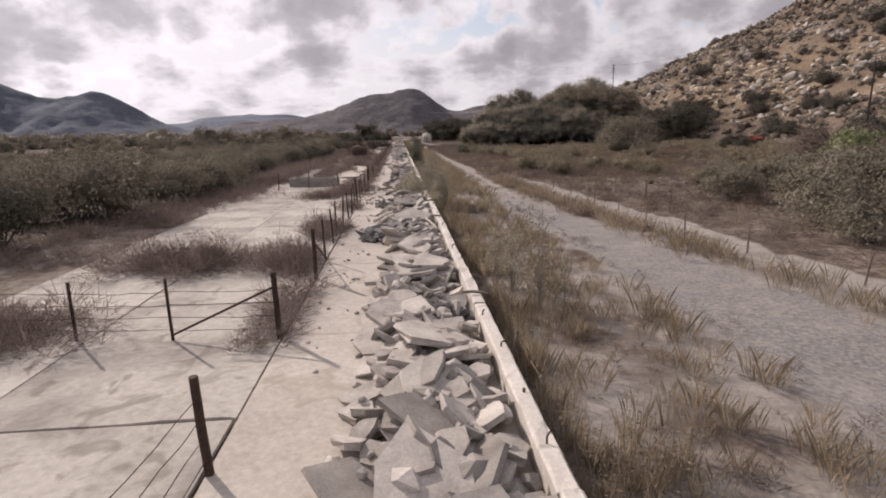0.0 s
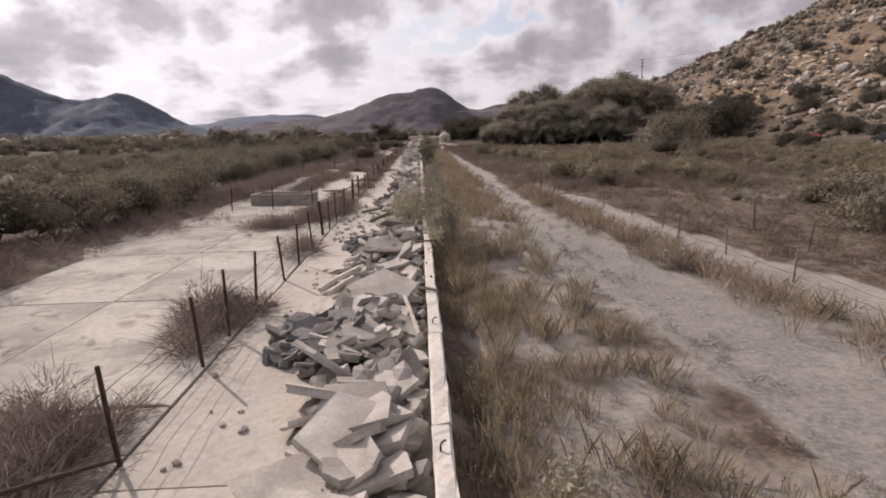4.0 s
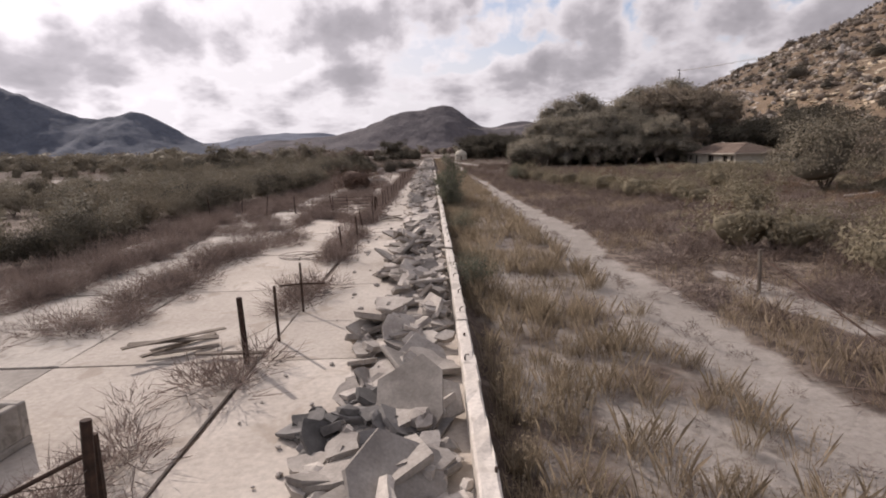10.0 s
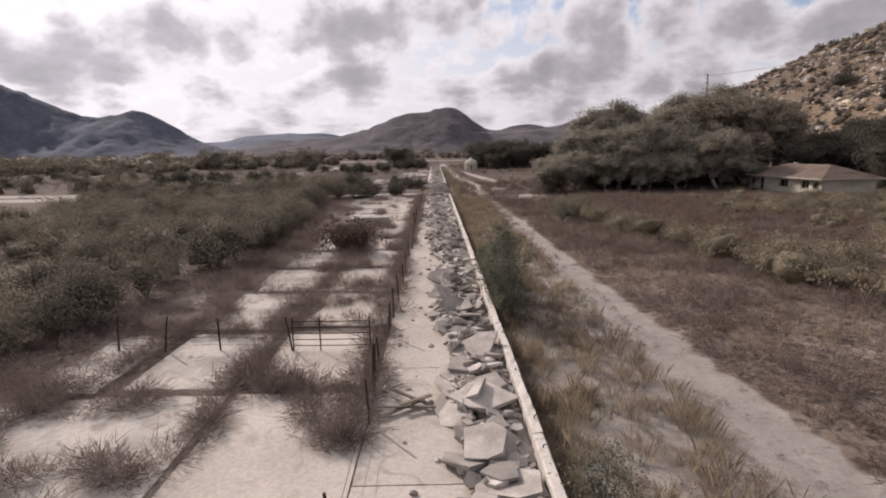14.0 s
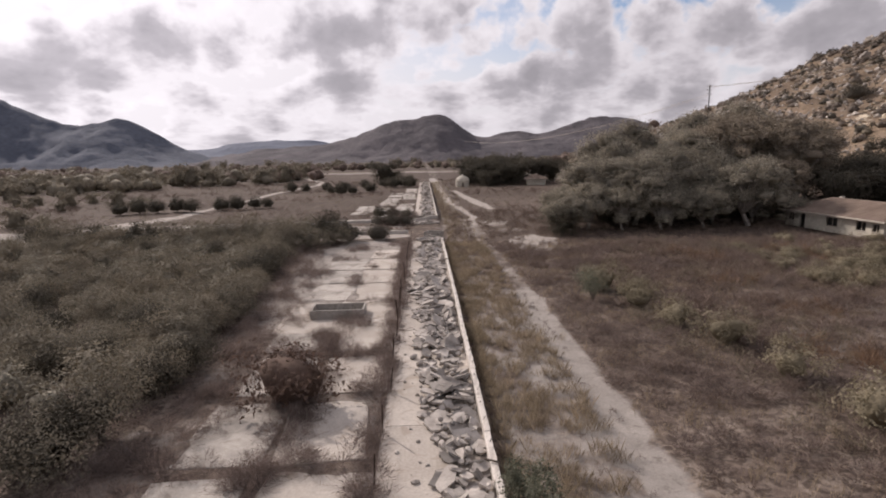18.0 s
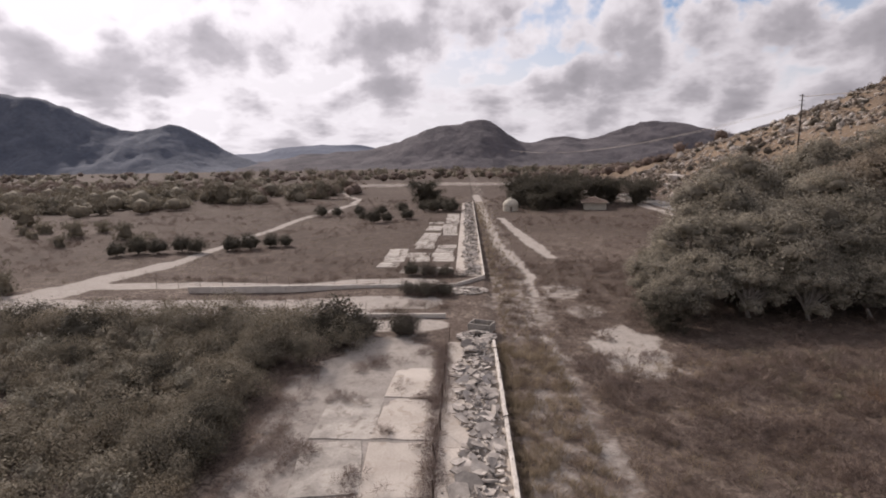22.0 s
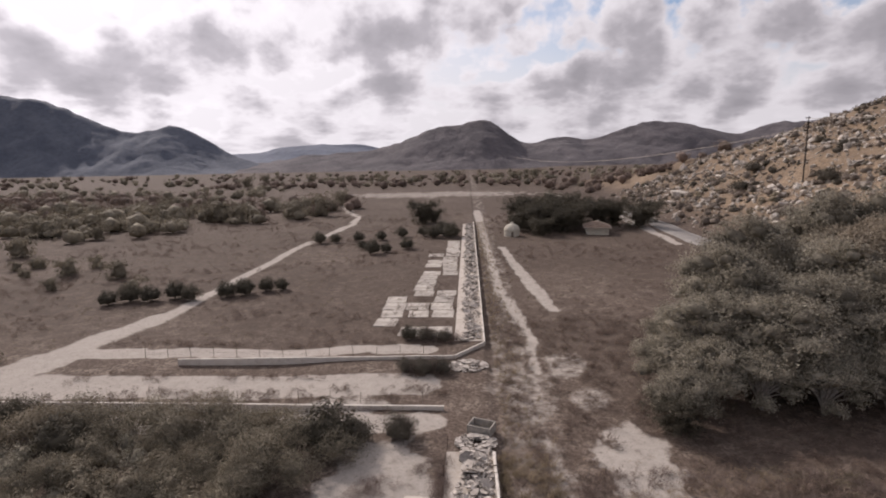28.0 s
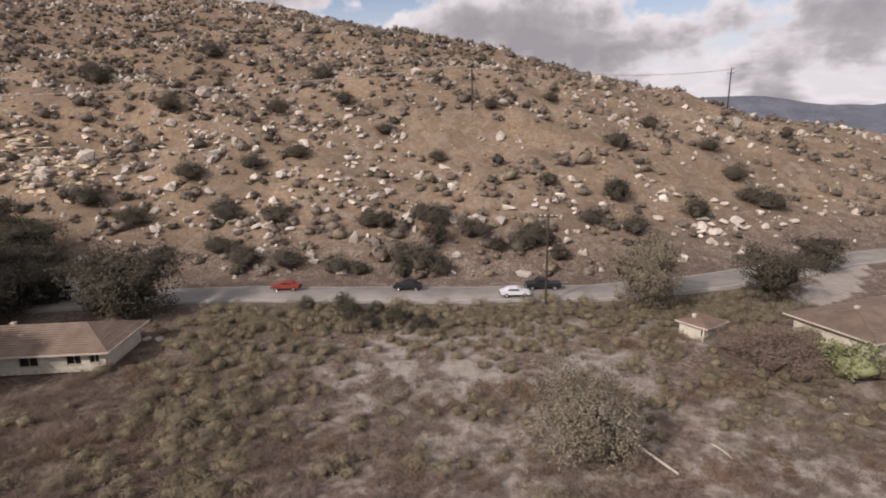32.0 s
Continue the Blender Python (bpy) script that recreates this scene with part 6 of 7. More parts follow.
place(twiggy, -12.6, 42.5, 0.55, pr)
for x, y, s in ((-15.1, 132.6, 1.35), (-8.2, 134.5, 0.8), (-38.5, 131.5, 1.3), (-6.5, 149.3, 0.85), (-8.6, 149.0, 0.7), (-12.5, 133.5, 0.8), (-7.6, 160.2, 0.8), (-5.4, 161.0, 0.6), (-10.5, 160.8, 0.7), (-3.9, 160.3, 0.6)):
    place(twiggy if x > -9 else dark_bush, x, y, s, pr)
for x, y, s in ((11.5, 107, 1.0), (10.7, 103, 1.0), (0.7, 48, 0.6), (1.0, 59.5, 0.6), (1.2, 75.6, 0.8), (1.1, 71.5, 0.7)):
    place(tallbush, x, y, s, pr)
drop(tallbush)


def sapling(name, label, rg, x, y, h, stems, wide, per, leaf, mat, z=-0.4, twigs=9):
    """A young many-stemmed tree: thin pale stems, rising side twigs, and folded leaves hung along the twigs."""
    ob = thing(name, label, "sapling", at=pose(x, y, z, 0, 0, rg.uniform(0, 360)))
    spots, dirs = [], []
    for i in range(stems):
        th = i * 2.4 + rg.normal(0, 0.3)
        hh = h * (1.0 if i == 0 else rg.uniform(0.86, 0.98) if i < 4 else rg.uniform(0.5, 0.85))
        out = wide * (0.12 if i == 0 else rg.uniform(0.2, 0.5) if i < 4 else rg.uniform(0.5, 1.0)) / 2
        t = np.linspace(0, 1, 8)[:, None]
        P = np.concatenate([math.cos(th) * out * t ** 1.3, math.sin(th) * out * t ** 1.3, hh * t], 1) + rg.normal(0, 0.02 * h, (8, 3)) * t
        items = [tube(P, 0.0085 * h * (1.1 - t[:, 0]), 5)]
        for j in range(twigs):
            k = 0.2 + 0.8 * rg.uniform(0, 1) ** 0.8
            b = P[0] + np.array([np.interp(k, t[:, 0], P[:, c]) for c in range(3)])
            a2 = rg.uniform(0, 6.28)
            ln = h * 0.26 * (1.15 - 0.75 * k) * rg.uniform(0.6, 1.2)
            d = np.array([math.cos(a2), math.sin(a2), rg.uniform(0.3, 1.1)]) * ln
            q = np.linspace(0, 1, 5)[:, None]
            Q = b + d * q + np.array([0, 0, 0.15 * ln]) * q * q
            items.append(tube(Q, 0.0026 * h * (1.1 - q[:, 0]), 4, cap=False))
            u = rg.uniform(0.25, 1.05, (per, 1))
            spots.append(b + d * u + rg.normal(0, leaf * 0.9, (per, 3)))
            dirs.append(np.tile(d / np.linalg.norm(d) + (0, 0, 0.2), (per, 1)))
        part("stem", tri_mesh("stem", *merge(items), M_LIMB), ob)
    V, F = leaves(np.concatenate(spots), np.concatenate(dirs), leaf, leaf * 0.46, rg, tri=False)
    V[:, 2] = np.maximum(V[:, 2], 0.05)
    part("leaves", tri_mesh("leaves", V, F, mat), ob)
    return ob


sr = np.random.default_rng(314)
WALLTREE = "grey-green leafy sapling with pale stems beside the low wall"
for x, y, h, n, w in ((0.36, 27.1, 3.7, 10, 1.5), (0.3, 26.6, 3.0, 7, 1.5), (0.45, 25.8, 2.3, 6, 1.5), (1.0, 27.0, 1.9, 6, 1.5), (0.35, 28.4, 1.6, 6, 1.4), (0.5, 30.2, 1.4, 5, 1.3), (0.4, 32.0, 1.2, 5, 1.2), (0.25, 24.9, 1.6, 5, 1.3), (0.25, 23.9, 1.2, 4, 1.1), (0.25, 34.5, 1.1, 4, 1.1)):
    sapling("sapling", WALLTREE, sr, x, y, h, n, w, 13, 0.085, M_LEAF_PALE, twigs=14)
for x, y, h, n, w in ((-0.55, 26.9, 2.1, 7, 1.7), (-0.9, 28.2, 1.5, 6, 1.5), (-1.2, 29.7, 1.1, 5, 1.3), (-0.8, 31.2, 1.2, 5, 1.3), (-1.4, 32.8, 1.0, 5, 1.2)):
    sapling("sapling", "leafy olive sapling growing through the rubble", sr, x, y, h, n, w, 12, 0.085, M_LEAF_PALE, 0.05)
for x, y, h, n, w, per in ((1.72, 7.75, 2.5, 4, 1.0, 9), (1.3, 9.0, 2.0, 5, 1.1, 14), (1.1, 10.2, 1.8, 5, 1.2, 16), (2.3, 7.6, 1.5, 3, 0.8, 8)):
    sapling("sapling", "thin pale-stemmed sapling with sparse grey-green leaves", sr, x, y, h, n, w, per, 0.075, M_LEAF_PALE)
for x, y, h, n, w in ((0.75, 72.9, 4.0, 9, 2.8), (1.0, 74.6, 3.3, 8, 2.4), (0.6, 71.4, 2.6, 8, 2.2), (0.8, 76.6, 2.6, 7, 2.2), (0.5, 78.6, 2.2, 6, 2.0)):
    sapling("sapling", "dense grey-green sapling rising beside the low wall", sr, x, y, h, n, w, 40, 0.12, M_LEAF_GREEN)
for x, y, s in ((-1.1, 30.2, 0.5), (-0.9, 32.2, 0.5), (-1.6, 31.2, 0.42), (-0.2, 29.8, 0.55), (-0.7, 34.4, 0.45), (0.6, 31.4, 0.55), (-1.2, 27.6, 0.4), (-0.4, 33.2, 0.5), (-1.4, 33.4, 0.36), (-0.5, 36.0, 0.4), (-1.7, 29.2, 0.34), (0.3, 33.8, 0.45)):
    place(fresh, x, y, s, pr)
for x, y, s in ((-69, 181, 1.0), (-66, 183, 1.2), (-62, 183, 1.1), (-58.5, 185, 1.1), (-55, 184, 1.0), (-49, 186.5, 1.1), (-46, 188, 1.2), (-43, 191, 1.0), (-40, 192, 0.8), (-28.5, 231, 1.3), (-25, 233, 1.0), (-19.8, 237, 1.2),
                (-48.7, 251, 1.2), (-44, 252, 1.0), (-37, 254, 1.1), (-30, 256, 1.0), (-13, 257, 1.4), (-7.6, 258, 1.7), (-10, 262, 1.7), (-24, 262, 1.2), (-17, 262, 1.2), (-33, 240, 0.9)):
    place(dark_bush, x, y, s, pr)
olive = pad_tree("tree", "grey-green leafy tree with a spreading crown and pale limbs", M_GROVE, pr, 12, 0.40, 13, 40, 26, 0.29, low=0.22)
olive2 = pad_tree("tree", "tall dusty olive tree with an open uneven crown", M_GROVE, pr, 14, 0.4, 11.5, 38, 26, 0.29, low=0.22)
brown_tree = pad_tree("tree", "half-bare brown tree with a ragged crown", M_GROVE_BROWN, pr, 13, 0.38, 10.5, 34, 22, 0.27, low=0.25)
low_tree = pad_tree("tree", "low rounded grey-green tree with branches to the ground", M_GROVE, pr, 7.5, 0.25, 9.5, 32, 28, 0.27, low=-0.1)
oak = tree_proto("tree", "dense dark green round oak tree", M_LEAF_DARK, pr, 10, 0.5, 12, 330, 11, 0.42, 7, -0.15, spread=0.5, lumpy=0.35)
conifer = tree_proto("tree", "tapering dark olive tree beside the road", M_LEAF_OLIVE, pr, 11, 0.32, 7.5, 420, 26, 0.26, 8, -0.12, spread=0.36, lumpy=0.45, cores_n=60)
for k, x, y, s in ((4, 18.6, 138, 0.75), (4, 22.5, 142, 0.95), (0, 25, 148, 0.95), (0, 31, 145, 1.0), (4, 27.5, 141, 0.8), (1, 29, 154, 1.05), (0, 37, 150, 1.08), (4, 36, 143.5, 0.85), (4, 43, 144.5, 0.9), (1, 44, 155, 1.15), (2, 51, 157, 1.5), (0, 48, 165, 1.3), (1, 37, 163, 1.15), (2, 58, 163, 1.6),
                   (2, 63, 155, 1.35), (1, 63, 171, 1.4), (1, 55, 175, 1.35), (2, 70, 161, 1.2), (4, 50, 145, 0.75), (2, 57, 148.5, 0.85), (3, 66, 148, 0.8), (0, 46, 150, 0.9), (3, 74, 150, 0.8), (0, 34, 157, 1.05), (4, 24, 155, 0.8), (3, 17.4, 136.6, 0.42), (3, 66, 181, 0.9), (0, 45, 178, 0.95), (0, 41, 158, 0.9), (2, 52, 168, 1.2), (4, 53.5, 141, 0.62), (0, 47.5, 142, 0.85), (4, 19.5, 145, 0.8), (4, 33, 140, 0.8), (4, 40, 141, 0.8)):
    place((olive, olive2, brown_tree, oak, low_tree)[k], x, y, s, pr)
drop(low_tree)
# Dark bushes added as filler for the shade beneath the grove's crowns.
for _ in range(34):
    place(dark_bush, pr.uniform(24, 62), pr.uniform(146, 172), pr.uniform(0.8, 1.4), pr)
place(oak, 71.0, 130.4, 0.98, pr)
for x, y, s in ((83, 153, 0.8), (90, 158, 0.9), (79, 160, 0.9), (96, 168, 0.8), (86, 170, 0.9), (78, 146, 0.55)):
    place(oak, x, y, s, pr)
place(oak, 73.5, 136, 0.6, pr)
place(conifer, 66.2, 57.4, 1.0, pr)
place(oak, 69, 37.5, 0.72, pr)
place(oak, 82, 20, 0.6, pr)
for x, y, s in ((20, 272, 0.9), (26, 276, 1.0), (31, 270, 0.9), (36, 280, 1.0), (27, 290, 1.1), (45, 282, 1.0), (52, 287, 0.9), (18, 292, 1.0), (34, 296, 1.1), (58, 276, 0.8), (40, 300, 1.0), (22, 262, 0.6), (15.5, 275, 0.5), (66, 290, 0.8), (-20, 296, 0.9), (-16, 300, 0.6)):
    place(oak, x, y, s, pr)
yellow = bush_proto("bush", "round yellow-green bush beside the bungalow", M_LEAF_FRESH, pr, 3.0, 3.6, 110, 16, 0.26, 0.26)
place(yellow, 44.6, 46.2, 1.35, pr)
drop(yellow)
bare = bush_proto("bush", "large bare grey-brown thicket bush", M_LEAF_BROWN, pr, 3.8, 5.4, 170, 20, 0.2, 0.45, stems=12)
for x, y, s in ((47.2, 53.2, 1.05), (50.0, 51.5, 0.95), (44.6, 51.6, 0.85), (51.5, 54.5, 0.8), (48.5, 49, 0.9)):
    place(bare, x, y, s, pr)
drop(bare)
bigsage = bush_proto("tree", "dense rounded olive tree with branches to the ground", M_LEAF_OLIVE, pr, 6.4, 7.4, 340, 22, 0.24, 0.42, cat="tree", full=0.8)
place(bigsage, 34.2, 77.8, 1.0, pr)
drop(bigsage)
for x, y, s in ((63, 97, 0.85), (66, 99, 0.95), (69, 101, 0.9), (65, 93.5, 0.8), (62, 90, 0.85), (70, 106, 0.7), (68, 96, 0.7)):
    place(dark_bush, x, y, s, pr)
for x, y, s in ((93.5, 86.5, 1.4), (88, 92, 1.2), (84.4, 92.5, 1.1), (87, 64.5, 1.0), (91, 66, 1.1), (86, 100, 0.9), (95, 80, 1.2), (90, 75, 0.9), (132.5, 36, 1.3), (107.7, 46.5, 1.5), (162, -30, 1.2), (104, 30, 1.5), (112, 60, 1.0), (100, 96, 1.1)):
    place(dark_bush, x, y, s, pr)
chaparral = bush_proto("bush", "broad grey-brown leafless chaparral bush", M_HILLDARK, pr, 2.6, 4.2, 150, 20, 0.2, 0.34, full=0.9)
for x, y, s in ((86.1, 89.4, 1.7), (88.5, 92.5, 1.4), (84.6, 86.2, 1.1), (99.6, 86.0, 1.6), (102, 88.5, 1.3), (110.2, 45.6, 1.4), (148.5, 67.4, 1.2), (133.5, 37.0, 1.4), (113.3, 7.8, 1.9), (116, 11, 1.4), (104, 118, 1.4), (173.7, 187, 2.0), (177, 190, 1.6),
                (125.2, 9.1, 1.5), (106.1, 128.7, 1.5), (118.3, 140, 1.6), (95, 78, 1.1), (90.5, 70.5, 1.4), (93, 67.5, 1.2), (87, 104, 1.2), (89, 113, 1.4), (91, 121, 1.5), (95, 127, 1.3), (101, 99, 1.2), (128, 118, 1.5), (122, 127, 1.4), (139, 97, 1.3), (127, 84, 1.1), (155, 128, 1.7), (150, 156, 1.7), (163, 110, 1.5),
                (176, 82, 1.4), (188, 120, 1.9), (200, 160, 2.0), (142, 203, 1.8), (132, 226, 1.9), (112, 262, 1.8), (104, 300, 1.7), (118, 318, 1.8), (160, 60, 1.2), (170, 45, 1.3), (152, 20, 1.4), (140, 8, 1.5), (98, 55, 1.3), (96, 47, 1.5), (110, 158, 1.6), (104, 146, 1.5)):
    place(chaparral, x, y, s, pr)
for x, y, s in ((-8.6, 134.4, 0.8), (-5.4, 149.4, 0.62), (-7.6, 149.0, 0.75), (-9.8, 149.6, 0.6), (-12.4, 133.2, 0.85), (-5.6, 160.4, 0.6), (-8.2, 160.6, 0.7)):
    place(chaparral, x, y, s, pr)
drop(chaparral)


def far_woods():
    """Belts of woodland along the valley floor."""
    rg = np.random.default_rng(57)
    V0 = []
    for h, w in ((5.5, 8.0), (4.2, 7.0), (7.0, 8.0)):
        V, F = crown(rg, (w / 2, w / 2, h * 0.55), 40, 4, 0.9, 0.7, 0.5, -0.1)
        c = core(rg, (w * 0.4, w * 0.4, h * 0.45), 1, 0.5)
        V, F = merge([(V, F), c])
        V[:, 2] = np.maximum(V[:, 2] + h * 0.42, 0)
        V0.append((V, F))
    for mat, lab, rows in ((M_LEAF_OLIVE, "dusky olive woodland belt along the river", ((200, -460, -75, 330, 40), (110, -330, -110, 285, 34), (140, -520, -150, 470, 60), (110, -700, 500, 640, 70), (330, -1100, 700, 860, 220))),
                           (M_LEAF_BROWN, "brown leafless woodland belt along the valley", ((140, -420, -60, 362, 40), (90, -420, -160, 420, 60), (80, -260, 160, 590, 50), (200, -1000, 600, 780, 200), (60, 60, 200, 520, 80)))):
        P = np.concatenate([np.stack([rg.uniform(a, b, n), y + rg.normal(0, d, n) * 0.5], 1) for n, a, b, y, d in rows])
        V, F = scatter(V0, np.stack([P[:, 0], P[:, 1], height(P[:, 0], P[:, 1])], 1), rg.uniform(0, 6, len(P)), rg.uniform(0.6, 1.2, len(P)), rg.integers(0, 3, len(P)))
        thing("woodland", lab, "woodland", kind="stuff", data=tri_mesh("woodland", V, F, mat, smooth=True))


far_woods()
far_tree = tree_proto("tree", "distant dusky green tree along the river", M_LEAF_OLIVE, pr, 8, 0.25, 9, 60, 7, 0.85, 5, -0.35, spread=0.6, cores_n=4)
for i in range(70):
    x = pr.uniform(-330, -62)
    y = 300 + 0.10 * abs(x + 100) * -1 + pr.uniform(-8, 90)
    if x < -120:
        y -= pr.uniform(0, 70)
    place(far_tree, x, y, pr.uniform(0.55, 1.25), pr)
for i in range(30):
    place(far_tree, pr.uniform(-420, 420), pr.uniform(560, 780), pr.uniform(0.8, 1.5), pr)
for i in range(26):
    place(far_tree, pr.uniform(-150, -62), pr.uniform(150, 235), pr.uniform(0.25, 0.6), pr)
for p in (dark_bush, russet, twiggy, fresh, olive, olive2, brown_tree, oak, conifer, far_tree):
    drop(p)

# Round sage bushes.
SAGE = "sage bushes in the dry field"
SAGE_NEAR = [(19.8, 65.4), (16.4, 55.3), (14.8, 47.5), (20.3, 54.3), (23.4, 53.3), (22.7, 49.3), (14.7, 52.6), (12.6, 53.2), (18.6, 63.4), (15.4, 48.6)]
sage = [bush_proto("sage_bush", "rounded grey-olive sage bush in dry grass", M_SAGE, pr, h, w, 150, 8, 0.13, 0.13, group=SAGE, stems=4, low=-0.2, full=0.9) for h, w in ((1.5, 2.4), (1.25, 2.2), (1.65, 2.3))]
spots = [(13.4, 101.7), (14.7, 97.1), (15.6, 92.5), (16.1, 88.5), (16.5, 83.4), (16.9, 79.9), (17.6, 77.0), (18.3, 75.6), (18.9, 73.2), (19.4, 71.2), (27.1, 81.9), (25.8, 77.2), (15.0, 104.8), (12.2, 105.7), (22.6, 80.5)] + SAGE_NEAR
for s in spots:
    place(sage[pr.integers(3)], s[0] + pr.normal(0, 0.3), s[1] + pr.normal(0, 0.3), pr.uniform(1.0, 1.4), pr)
cnt = 0
for _ in range(4000):
    x, y = pr.uniform(18, 71), pr.uniform(44, 126)
    road = float(road_x(y)) - x
    belt = math.exp(-((road - 9) / 6.0) ** 2) * (y < 122) + 0.8 * math.exp(-((y - 110 - 0.16 * (x - 35)) / 5.0) ** 2) * (x > 31) + (0.05 if x > 32 else 0.006)
    if pr.uniform(0, 1) < belt and cnt < 255:
        place(sage[pr.integers(3)], x, y, pr.uniform(0.5, 1.0), pr)
        cnt += 1
for _ in range(20):
    place(sage[pr.integers(3)], pr.uniform(20, 60), pr.uniform(30, 62), pr.uniform(0.7, 1.3), pr)
for p in sage:
    drop(p)
track_bush = bush_proto("bush", "low grey scrub bush by the sandy track", M_LEAF_OLIVE, pr, 1.6, 2.5, 170, 26, 0.125, 0.22, full=0.62)
for x, y, s in ((16, 14, 1.1), (18, 18, 1.3), (21, 22, 1.4), (24, 20, 1.3), (19.5, 27, 1.2), (26, 27, 1.5), (23, 33, 1.3), (29, 34, 1.4), (17, 9, 1.1), (34, 30, 1.5)):
    place(track_bush, x, y, s, pr)
for i in range(26):
    place(track_bush, pr.uniform(24, 62), pr.uniform(2, 38), pr.uniform(0.8, 1.6), pr)
for i in range(24):
    place(track_bush, pr.uniform(24, 38), pr.uniform(20, 36), pr.uniform(1.2, 1.9), pr)
drop(track_bush)


# ---- weeds and grasses, uncounted ----
def stuff(name, label, protos, mats_pick, pts, scales, rg, category="weeds"):
    n = len(pts)
    z = height(pts[:, 0], pts[:, 1])
    z = np.where((pts[:, 0] < -0.2) & (pts[:, 0] > -14.5) & (pts[:, 1] < 130), np.maximum(z, -0.03), z)
    P = np.stack([pts[:, 0], pts[:, 1], z - 0.02], 1)
    V, F = scatter(protos, P, rg.uniform(0, 6.28, n), scales, rg.integers(0, len(protos), n))
    return thing(name, label, category, kind="stuff", data=tri_mesh(name, V, F, mats_pick, smooth=True))


def weed_tuft(rg, h, n, leafy):
    """A tuft: stalks, with small leaves along them."""
    V, F = blades(rg, n, h, 0.34, 0.009, 0.16)
    th = rg.uniform(0, 6.28, leafy)
    k = rg.uniform(0.25, 1.0, leafy)
    rad = 0.06 + 0.26 * h * k * rg.uniform(0.1, 1, leafy)
    C = np.stack([np.cos(th) * rad, np.sin(th) * rad, k * h * 0.92], 1)
    return merge([(V, F), leaves(C, np.tile((0, 0, 0.4), (leafy, 1)), 0.06, 0.022, rg)])


wr = np.random.default_rng(91)
def plume_tuft(rg, h, n, seeds):
    """A feathery tuft: many fine stalks that fan out, thick with small dry seed heads."""
    V, F = blades(rg, n, h, 0.55, 0.0065, 0.18)
    th, k = rg.uniform(0, 6.28, seeds), rg.uniform(0.2, 1.0, seeds)
    rad = 0.05 + 0.34 * h * k ** 1.4 * np.sqrt(rg.uniform(0.02, 1, seeds))
    C = np.stack([np.cos(th) * rad, np.sin(th) * rad, k * h * 0.95], 1)
    return merge([(V, F), leaves(C, np.tile((0, 0, 0.2), (seeds, 1)), 0.042, 0.014, rg)])


tall = [weed_tuft(wr, h, 20, 44) for h in (0.6, 0.5, 0.7, 0.42)]
plume = [plume_tuft(wr, h, 15, 105) for h in (0.7, 0.55, 0.8, 0.45)]
low = [weed_tuft(wr, h, 12, 12) for h in (0.32, 0.24, 0.4)]
dry = [twig_ball(wr, h, w, 62) for h, w in ((0.5, 0.8), (0.4, 0.7), (0.62, 0.8))]


fine = [twig_ball(wr, h, w, 100, 0.0065) for h, w in ((0.5, 0.9), (0.4, 0.75), (0.62, 0.9))]


def strip_points(rg, n, y0, y1, f):
    y = rg.uniform(y0, y1, n)
    return np.stack([f(rg, y), y], 1)


pts = strip_points(wr, 3300, -10, 132, lambda g, y: 0.35 + np.abs(g.normal(0, 1.5, len(y))))
pts = pts[lumps(pts[:, 0], pts[:, 1], 3.2, 3) > 0.0 - 0.5 * (pts[:, 0] < 1.0)]
stuff("tall_weeds", "tall tan-green weeds along the foot of the wall", tall, M_WEED, pts, wr.uniform(0.6, 1.2, len(pts)), wr)
pts = strip_points(wr, 6400, -10, 132, lambda g, y: 0.4 + g.uniform(0, 1, len(y)) ** 0.8 * np.interp(y, (-10, 10, 24, 34, 132), (4.6, 4.4, 3.6, 4.4, 5.0)))
pts = pts[lumps(pts[:, 0], pts[:, 1], 2.6, 7) > 0.12 - 0.3 * (pts[:, 0] < 1.4) - 0.2 * (pts[:, 1] > 36)]
stuff("dry_weeds", "feathery straw-brown dry weeds beside the sandy track", plume, M_STRAW, pts[::2], wr.uniform(0.45, 1.05, len(pts[::2])), wr)
stuff("dry_weeds", "feathery olive-brown dry weeds beside the sandy track", plume, M_WEED, pts[1::2], wr.uniform(0.45, 1.1, len(pts[1::2])), wr)
pts = strip_points(wr, 620, -10, 46, lambda g, y: np.interp(y, (-10, 10, 20, 30, 46), (10.3, 9.6, 8.9, 8.0, 7.6)) + g.normal(0, 0.55, len(y)))
stuff("dry_weeds", "tawny dry weeds between the track and the sand", plume, M_STRAW, pts, wr.uniform(0.5, 1.1, len(pts)), wr)
pts = strip_points(wr, 1700, -10, 131, lambda g, y: g.uniform(0.4, 6.0, len(y)))
stuff("dry_litter", "low dark dead stalks on the sandy soil", dry, M_LEAF_BROWN, pts, wr.uniform(0.2, 0.5, len(pts)), wr)
pts = np.stack([wr.uniform(6.5, 40, 5600), wr.uniform(-8, 132, 5600)], 1)
d0, w0 = near_line(pts[:, 0], pts[:, 1], TRACKS[0])
d1, w1 = near_line(pts[:, 0], pts[:, 1], TRACKS[2])
pts = pts[(d0 > w0 + 0.25) & ((d1 > w1 + 0.2) | (wr.uniform(0, 1, len(pts)) < 0.05))]
pts = pts[lumps(pts[:, 0], pts[:, 1], 14, 5) > -0.35]
half = lumps(pts[:, 0], pts[:, 1], 18, 9) > 0.1
stuff("field_grass", "low brown dry grass tufts over the field", low, M_STRAW, pts[half], wr.uniform(0.6, 1.4, half.sum()), wr)
stuff("field_brush", "airy dark brown dry brush over the field", dry, M_LEAF_BROWN, pts[~half], wr.uniform(0.5, 1.2, (~half).sum()), wr)
